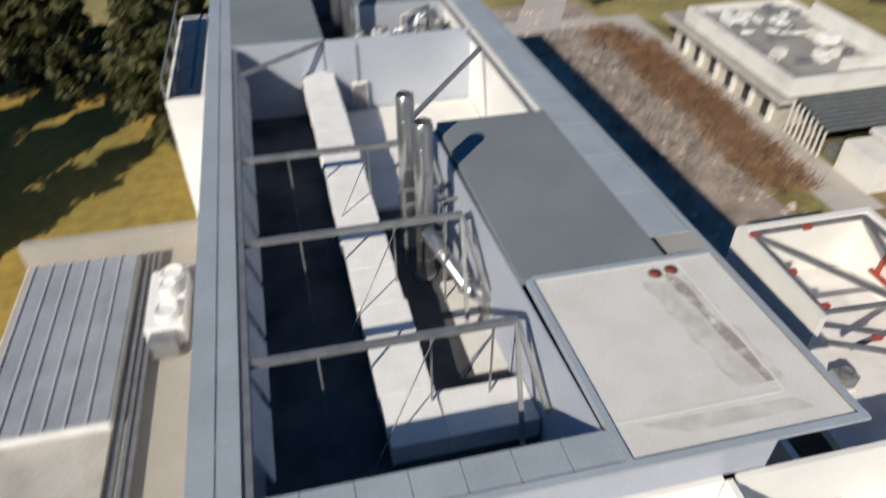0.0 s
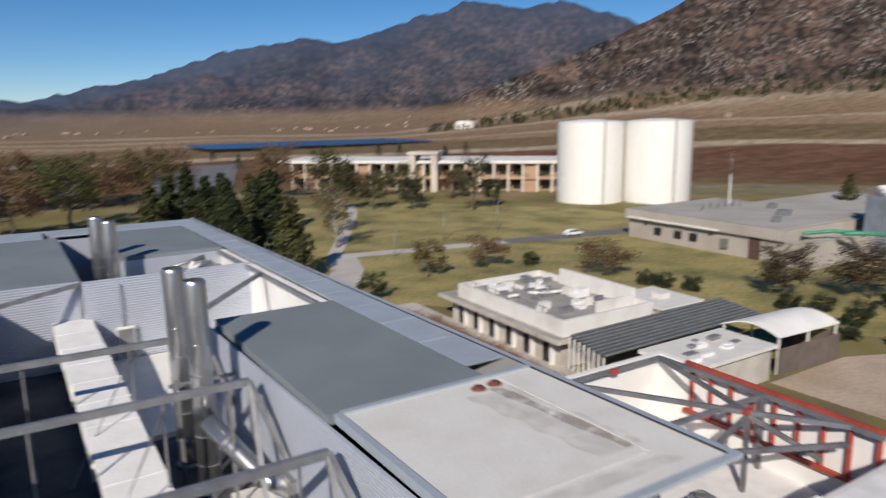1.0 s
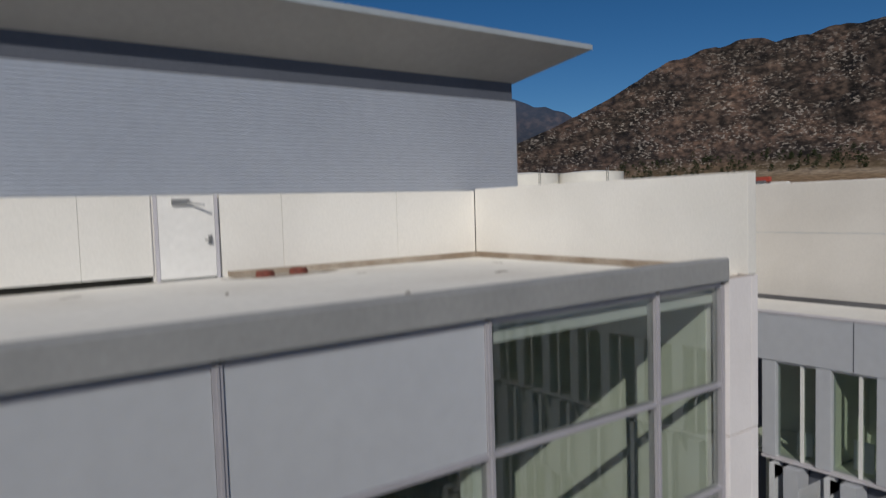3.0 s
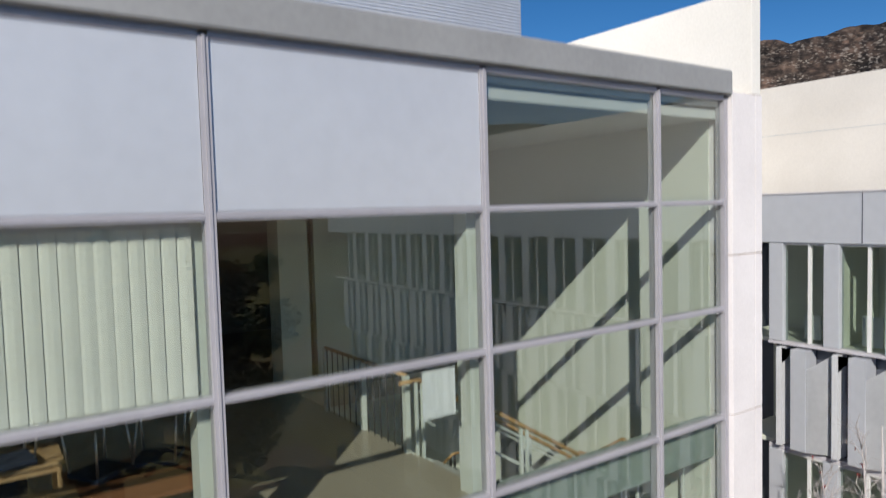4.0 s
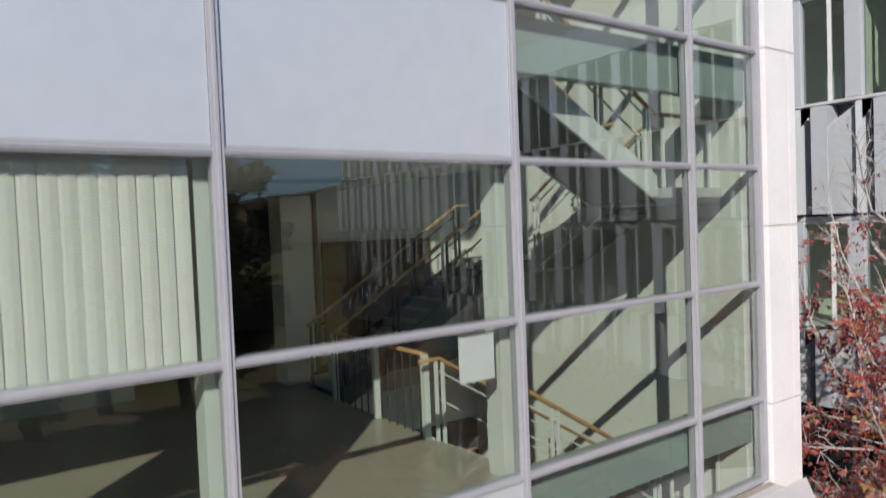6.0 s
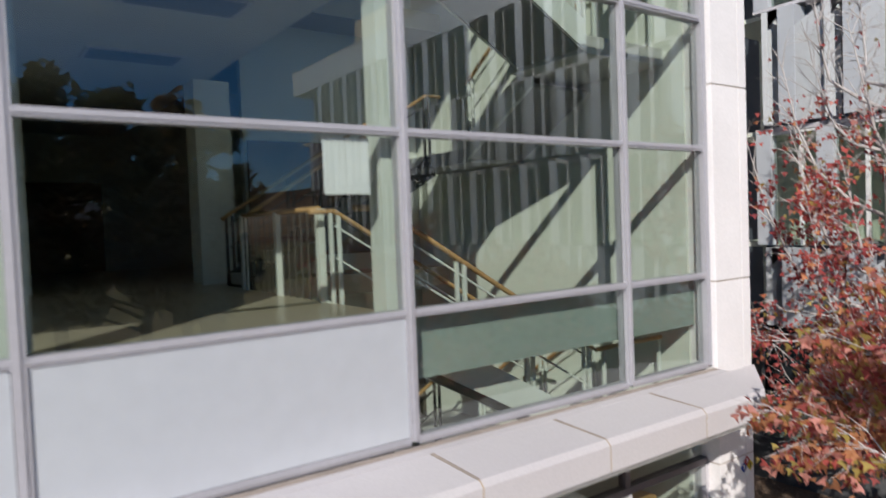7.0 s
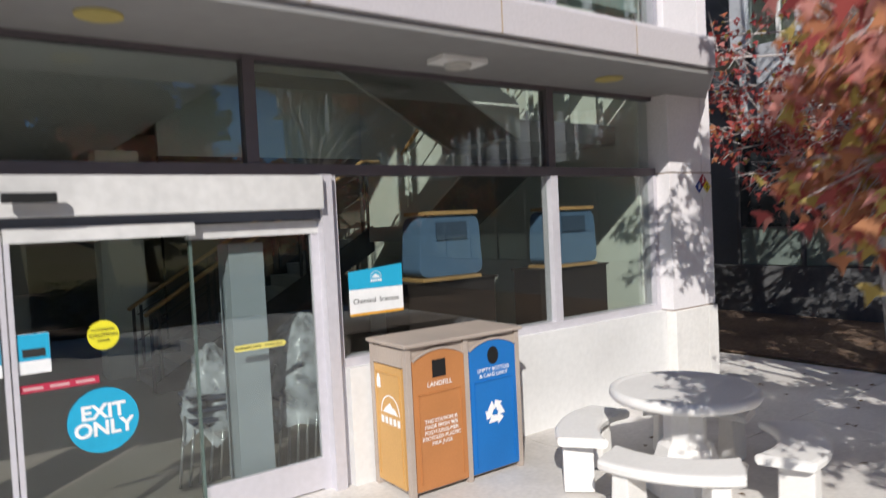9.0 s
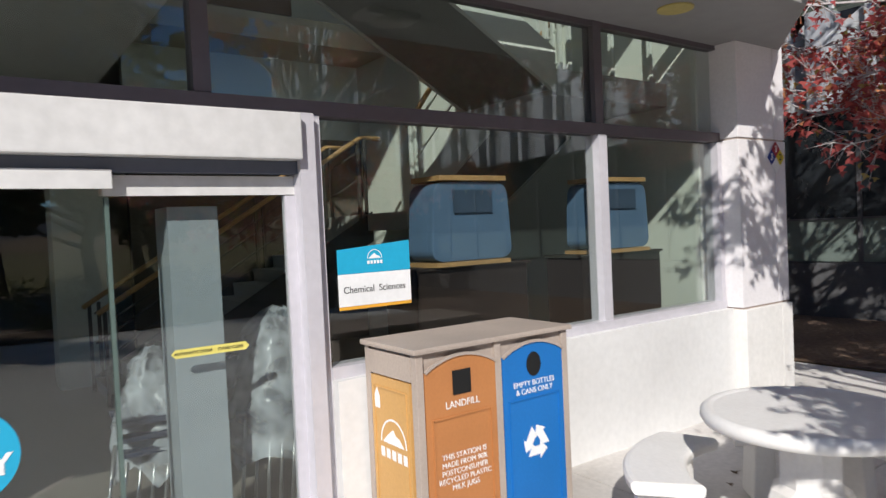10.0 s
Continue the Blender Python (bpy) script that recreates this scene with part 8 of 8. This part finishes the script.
def flight(s, at, run, n, rise, width, steel=None):
    """A closed flight going down from at along run (a unit vector in x, y), its left side on the line."""
    steel = steel or WHITE_STEEL
    R = Matrix(((run[0], -run[1], 0, at[0]), (run[1], run[0], 0, at[1]), (0, 0, 1, at[2]), (0, 0, 0, 1)))
    d = 0.286
    for k in range(n - 1):
        z = -rise * (k + 1)
        part("tread", _box(d * k, d * (k + 1) + 0.02, 0, width, z - 0.045, z), STEP_GREY, s, m=R)
    for k in range(n):
        z = -rise * (k + 1)
        part("riser", _box(d * k - 0.009, d * k + 0.009, 0.001, width - 0.001, z + 0.001, z + rise - 0.046), STEP_GREY, s, m=R)
    L = d * (n - 1)
    Z = -rise * (n - 1)
    bm = bmesh.new()
    prism(bm, [(-0.05, -rise - 0.14), (L, Z - rise - 0.12), (L, Z - rise - 0.17), (-0.05, -rise - 0.19)], width - 0.02)
    # underside coloured darker than the steps, part of its shade put into the grey
    part("soffit", bm, STAIR_SOFFIT, s, "underside greyed to carry its shade", m=R @ Matrix.Translation((0, 0.01, 0)))
    for y in (-0.045, width + 0.005):
        bm = bmesh.new()
        prism(bm, [(-0.08, 0.03), (L + 0.05, Z - rise + 0.16), (L + 0.05, Z - rise - 0.20), (-0.08, -0.36)], 0.04)
        part("stringer", bm, steel, s, m=R @ Matrix.Translation((0, y, 0)))
    for y in (0.06, width - 0.06):
        bm = bmesh.new()
        rod(bm, [(-0.30, y, 1.02), (0, y, 1.02), (L, y, Z - rise + 1.10), (L + 0.12, y, Z - rise + 1.02)], 0.03, 8)
        part("handrail", bm, OAK, s, "oak handrail", m=R)
        for q in (0.86, 0.5):
            bm = bmesh.new()
            beam(bm, (0, y, q), (L, y, Z - rise + q + 0.08), 0.022)
            part("mid_rail", bm, steel, s, m=R)
        k = max(1, round(L / 1.1))
        for i in range(k + 1):
            t = i / k
            for o in (-0.05, 0.05):
                part("baluster", _box(L * t + o - 0.019, L * t + o + 0.019, y - 0.019, y + 0.019, (Z - rise) * t - 0.10, (Z - rise + 0.08) * t + 1.0), steel, s, m=R)


def stair(z):
    """One storey of the stair round its open well: three flights and two landings, going down from floor level z."""
    s = thing("staircase", "three-flight stair round an open well with oak handrails", "staircase")
    a, b = z - 1.815, z - 2.865
    flight(s, (0.14, 0.58, z), (1, 0), 11, 0.165, 1.14)
    part("landing", _box(3.02, 4.55, 0.55, 1.90, a - 0.22, a), STEP_GREY, s)
    flight(s, (4.53, 1.90, a), (0, 1), 6, 0.175, 1.14)
    part("landing", _box(3.38, 4.55, 3.36, 5.58, b - 0.22, b), STEP_GREY, s)
    # lowest flight's steel coloured dark: its shade is put into the colour
    flight(s, (3.38, 5.58, b), (-1, 0), 12, 0.167, 1.14, DARK_STEEL)
    # outer guard of the upper landing
    bm = bmesh.new()
    rod(bm, [(3.15, 0.62, a + 1.0), (4.45, 0.62, a + 1.0)], 0.03, 8)
    part("handrail", bm, OAK, s, "oak handrail")
    for x in (3.3, 3.85, 4.4):
        part("baluster", _box(x - 0.018, x + 0.018, 0.60, 0.64, a, a + 1.0), WHITE_STEEL, s)
    return s


# dark baluster steel, also holds the lowest flight's shade in its colour
DARK_STEEL = mat("dark_and_shaded_steel", (0.07, 0.065, 0.06), 0.5, var=0.05)
STAIR_SOFFIT = mat("grey_stair_soffit", (0.20, 0.205, 0.19), 0.8, var=0.05)
STEP_GREY = mat("pale_terrazzo_step", (0.46, 0.46, 0.43), 0.6, var=0.06, scale=1.5, fine=40)
for z in (4.87, 9.75):
    stair(z)


def guard(z, y0):
    g = thing("guard_rail", "white steel guard rail with oak top round the stair opening", "railing", "stair guard rails", at=(0.05, 0, z))
    bm = bmesh.new()
    rod(bm, [(0, y0, 1.06), (0, 4.38, 1.06)], 0.03, 8)
    part("top_rail", bm, OAK, g)
    n = 13 if y0 < 2 else 8
    for k in range(n):
        y = y0 + 0.14 + (4.38 - y0) * k / n
        part("baluster", _box(-0.008, 0.008, y - 0.008, y + 0.008, 0, 1.04), DARK_STEEL, g)
    for y in (y0, 3.1, 4.38):
        part("post", _box(-0.04, 0.04, y - 0.04, y + 0.04, 0, 1.06), WHITE_STEEL, g)
    return g


guard(4.87, 1.85)
guard(9.75, 1.85)


def paper(x0, x1, z0, z1):
    p = thing("paper_notice", "blank white paper sheet taped inside the glass", "paper", "window notices", at=(x0, 0.02, z0))
    part("sheet", _box(0, x1 - x0, 0, 0.003, 0, z1 - z0), WHITE_INK, p)


paper(-0.86, -0.43, 10.81, 11.33)
paper(-0.76, -0.32, 5.99, 6.47)


def blinds(x0, x1, z0, z1):
    b = thing("vertical_blind", "cream vertical slat blind half lowered behind glass", "blind", "window blinds", at=(0, 0, 0))
    part("head_rail", _box(x0, x1, 0.10, 0.16, z1 - 0.05, z1), ALU, b)
    cream = mat("cream_blind_fabric", (0.78, 0.77, 0.71), 0.8, var=0.03, rnd=0.05) if "cream_blind_fabric" not in bpy.data.materials else bpy.data.materials["cream_blind_fabric"]
    n = int((x1 - x0) / 0.125)
    rnd = random.Random(2)
    for k in range(n):
        x = x0 + (k + 0.5) * (x1 - x0) / n
        a = radians(-6 + rnd.uniform(-3, 3))
        w = 0.075
        bm = bmesh.new()
        c, s_ = math.cos(a) * w, math.sin(a) * w
        vs = []
        for zz in (z0, z1 - 0.05):
            for t in (-1, -0.3, 0.3, 1):
                vs.append(bm.verts.new((x + c * t, 0.13 + s_ * t - 0.012 * (1 - t * t), zz)))
        for i in range(3):
            bm.faces.new((vs[i], vs[i + 1], vs[i + 5], vs[i + 4]))
        part("slat", bm, cream, b)


blinds(-5.95, -3.14, 11.47, 13.0)
blinds(-5.95, -3.20, 6.56, 8.12)


def hall_table(x, y, z):
    t = thing("hall_table", "maple-topped table with wooden legs by the window", "table", "hall tables", at=(x, y, z))
    part("tabletop", _box(-0.75, 0.75, -0.4, 0.4, 0.71, 0.745), TABLE_WOOD, t, bevel=0.006)
    for sx in (-0.7, 0.7):
        for sy in (-0.35, 0.35):
            part("leg", _box(sx - 0.025, sx + 0.025, sy - 0.025, sy + 0.025, 0, 0.71), TABLE_WOOD, t)
    part("apron", _box(-0.68, 0.68, -0.36, -0.34, 0.63, 0.71), TABLE_WOOD, t)
    return t


def stack_chair(x, y, z, turn=0):
    c = thing("stacking_chair", "dark blue fabric chair upturned on a table", "chair", "upturned chairs", at=(x, y, z))
    part("seat", _box(-0.22, 0.22, -0.22, 0.22, 0.03, 0.09), DARK_FABRIC, c, bevel=0.02)
    bm = bmesh.new()
    box(bm, -0.21, 0.21, 0.20, 0.25, -0.42, -0.05)
    part("backrest", bm, DARK_FABRIC, c, bevel=0.02)
    for sx in (-0.2, 0.2):
        for sy in (-0.2, 0.2):
            bm = bmesh.new()
            rod(bm, [(sx, sy, 0.09), (sx * 1.2, sy * 1.25, 0.55)], 0.013, 6)
            part("leg", bm, STAINLESS, c)
    c.rotation_euler = (0, 0, radians(turn))
    return c


def pedestal_table(x, y, z):
    t = thing("pedestal_table", "brown-topped table on a white twin-post pedestal", "table", at=(x, y, z))
    part("tabletop", _box(-0.62, 0.62, -0.62, 0.62, 0.70, 0.735), BROWN_TOP, t, "reddish brown laminate top", bevel=0.006)
    for sx in (-0.085, 0.085):
        bm = bmesh.new()
        lathe(bm, [(0.035, 0.03), (0.035, 0.69)], sx, 0, 14)
        part("post", bm, WHITE_STEEL, t)
    part("top_plate", _box(-0.25, 0.25, -0.25, 0.25, 0.68, 0.699), WHITE_STEEL, t)
    bm = bmesh.new()
    lathe(bm, [(0.33, 0.0), (0.34, 0.015), (0.30, 0.03), (0.04, 0.045)], 0, 0, 28)
    part("base", bm, WHITE_STEEL, t, "round white base")
    return t


BROWN_TOP = mat("reddish_brown_laminate", (0.27, 0.12, 0.06), 0.4, var=0.1, scale=2, fine=18)
pedestal_table(-3.45, 1.25, 9.75)
tb = hall_table(-4.75, 1.0, 9.75)
copy_thing(tb, pose(-4.75, 2.6, 9.75))
copy_thing(tb, pose(-7.2, 1.2, 9.75))
sc = stack_chair(-4.5, 2.35, 10.50, 10)
copy_thing(sc, pose(-5.1, 2.35, 10.50, 0, 0, -8))
copy_thing(sc, pose(-3.75, 1.45, 10.485, 0, 0, 30))
copy_thing(sc, pose(-3.2, 1.5, 10.485, 0, 0, -25))


# entrance hall
solid("portal_post", -0.17, 0.09, 0.20, 0.46, 0.02, 1.94, mat("grey_green_paint", (0.33, 0.37, 0.41), 0.55, var=0.04), "blue grey steel post inside the entrance", "post")
solid("wall_inner", -12, -0.9, 7.6, 7.75, 0.02, 3.28, mat("hall_wall_paint", (0.46, 0.46, 0.42), 0.8, var=0.05, scale=0.6, fine=20, bump=0.05), "pale wall of the entrance hall", "wall")


def lounge_chair(x, y, z):
    c = thing("lounge_seat", "grey blue padded seat with wooden rails, stacked on a dark block", "seat", "stacked lounge seats", at=(x, y, z))
    bm = bmesh.new()
    o = []
    for (cx, cz, a0) in ((0.24, 0.50, 0), (-0.24, 0.50, 90), (-0.27, 0.10, 180), (0.27, 0.10, 270)):
        for k in range(5):
            a = radians(a0 + 90 * k / 4)
            o.append((cx + 0.09 * math.cos(a), cz + 0.075 * math.sin(a)))
    prism(bm, o, 0.30)
    part("cushion", bm, BLUE_FABRIC, c, bevel=0.015)
    part("seam_pad", _box(-0.17, 0.17, -0.02, 0.0, 0.36, 0.52), mat("dark_seam", (0.05, 0.08, 0.13), 0.8), c)
    part("wood_rail", _box(-0.30, 0.30, -0.03, 0.32, 0.585, 0.62), OAK, c, "oak top rail")
    part("wood_rail", _box(-0.36, 0.30, -0.05, 0.32, -0.01, 0.02), OAK, c, "oak bottom rail")
    return c


lc = lounge_chair(1.92, 0.30, 1.51)
copy_thing(lc, pose(3.52, 0.30, 1.51))
# added blocks: unseen supports for the seats, dark like the lower panes
for x in (1.92, 3.52):
    cb = thing("storage_cabinet", "dark low block added behind the glass to carry the seats", "cabinet", "window cabinets", at=(x, 0.30, 0.02))
    part("body", _box(-0.5, 0.5, 0, 0.4, 0.05, 1.46), plain("dark_brown_laminate", (0.03, 0.022, 0.02)), cb)
    part("top", _box(-0.52, 0.52, -0.02, 0.42, 1.46, 1.48), plain("dark_brown_top", (0.035, 0.026, 0.022)), cb)
    part("plinth", _box(-0.48, 0.48, 0.02, 0.38, 0, 0.05), BLACK_INK, cb)


def plastic_cover(x, y, h, seed, w=0.42):
    """A chair stack under a draped clear plastic sheet."""
    s = thing("covered_chair_stack", "stacked chairs under crumpled clear plastic, chrome legs showing", "chair stack", "covered chair stacks", at=(x, y, 0.02))
    rnd = random.Random(seed)
    bm = bmesh.new()
    nu, nv = 26, 16
    grid = []
    for j in range(nv + 1):
        v = j / nv
        row = []
        for i in range(nu):
            a = 2 * math.pi * i / nu
            r = w * (0.18 + 0.82 * min(1, v * 1.6) ** 0.6) * (1 + 0.12 * math.sin(3 * a + seed) + 0.07 * v * math.sin(7 * a + 2 * seed))
            z = h * (1 - 0.62 * v) - 0.12 * v * abs(math.sin(2 * a + seed))
            q = noise.noise_vector((4 * math.cos(a) + seed, 4 * math.sin(a), 6 * v)) * 0.06
            row.append(bm.verts.new((r * math.cos(a) + q.x, 0.75 * r * math.sin(a) + q.y, z + q.z)))
        grid.append(row)
    for r0, r1 in zip(grid, grid[1:]):
        for i in range(nu):
            bm.faces.new((r0[i], r0[(i + 1) % nu], r1[(i + 1) % nu], r1[i])).smooth = True
    bm.faces.new(grid[0])
    part("plastic_sheet", bm, PLASTIC, s)
    for k in range(7):
        bm = bmesh.new()
        xx = -0.24 + 0.08 * k
        rod(bm, [(xx - 0.1, -0.16, 0.0), (xx, -0.05, h * 0.5)], 0.011, 6)
        part("chair_leg", bm, STAINLESS, s)
    for k in range(3):
        part("seat_shell", _box(-0.22, 0.22, -0.2, 0.2, h * 0.45 + 0.09 * k, h * 0.45 + 0.03 + 0.09 * k), DARK_FABRIC, s)


def plastic_mat():
    m = bpy.data.materials.new("clear_crumpled_plastic")
    m.use_nodes = True
    t, n = m.node_tree, m.node_tree.nodes
    b, tr, mx = n["Principled BSDF"], n.new("ShaderNodeBsdfTransparent"), n.new("ShaderNodeMixShader")
    b.inputs["Base Color"].default_value = (0.62, 0.66, 0.72, 1)
    b.inputs["Roughness"].default_value = 0.22
    nz, rg = n.new("ShaderNodeTexNoise"), n.new("ShaderNodeMapRange")
    nz.inputs["Scale"].default_value, nz.inputs["Detail"].default_value = 7, 6
    rg.inputs[1].default_value, rg.inputs[2].default_value = 0.3, 0.7
    rg.inputs[3].default_value, rg.inputs[4].default_value = 0.12, 0.7
    co = n.new("ShaderNodeTexCoord")
    t.links.new(co.outputs["Object"], nz.inputs["Vector"])
    t.links.new(nz.outputs[0], rg.inputs[0])
    bp = n.new("ShaderNodeBump")
    bp.inputs["Strength"].default_value, bp.inputs["Distance"].default_value = 0.8, 0.03
    t.links.new(nz.outputs[0], bp.inputs["Height"])
    t.links.new(bp.outputs[0], b.inputs["Normal"])
    t.links.new(rg.outputs[0], mx.inputs[0])
    t.links.new(tr.outputs[0], mx.inputs[1])
    t.links.new(b.outputs[0], mx.inputs[2])
    t.links.new(mx.outputs[0], n["Material Output"].inputs[0])
    return m


PLASTIC = plastic_mat()
plastic_cover(0.55, 0.62, 1.28, 1, 0.40)
plastic_cover(-0.12, 1.0, 1.08, 5, 0.22)
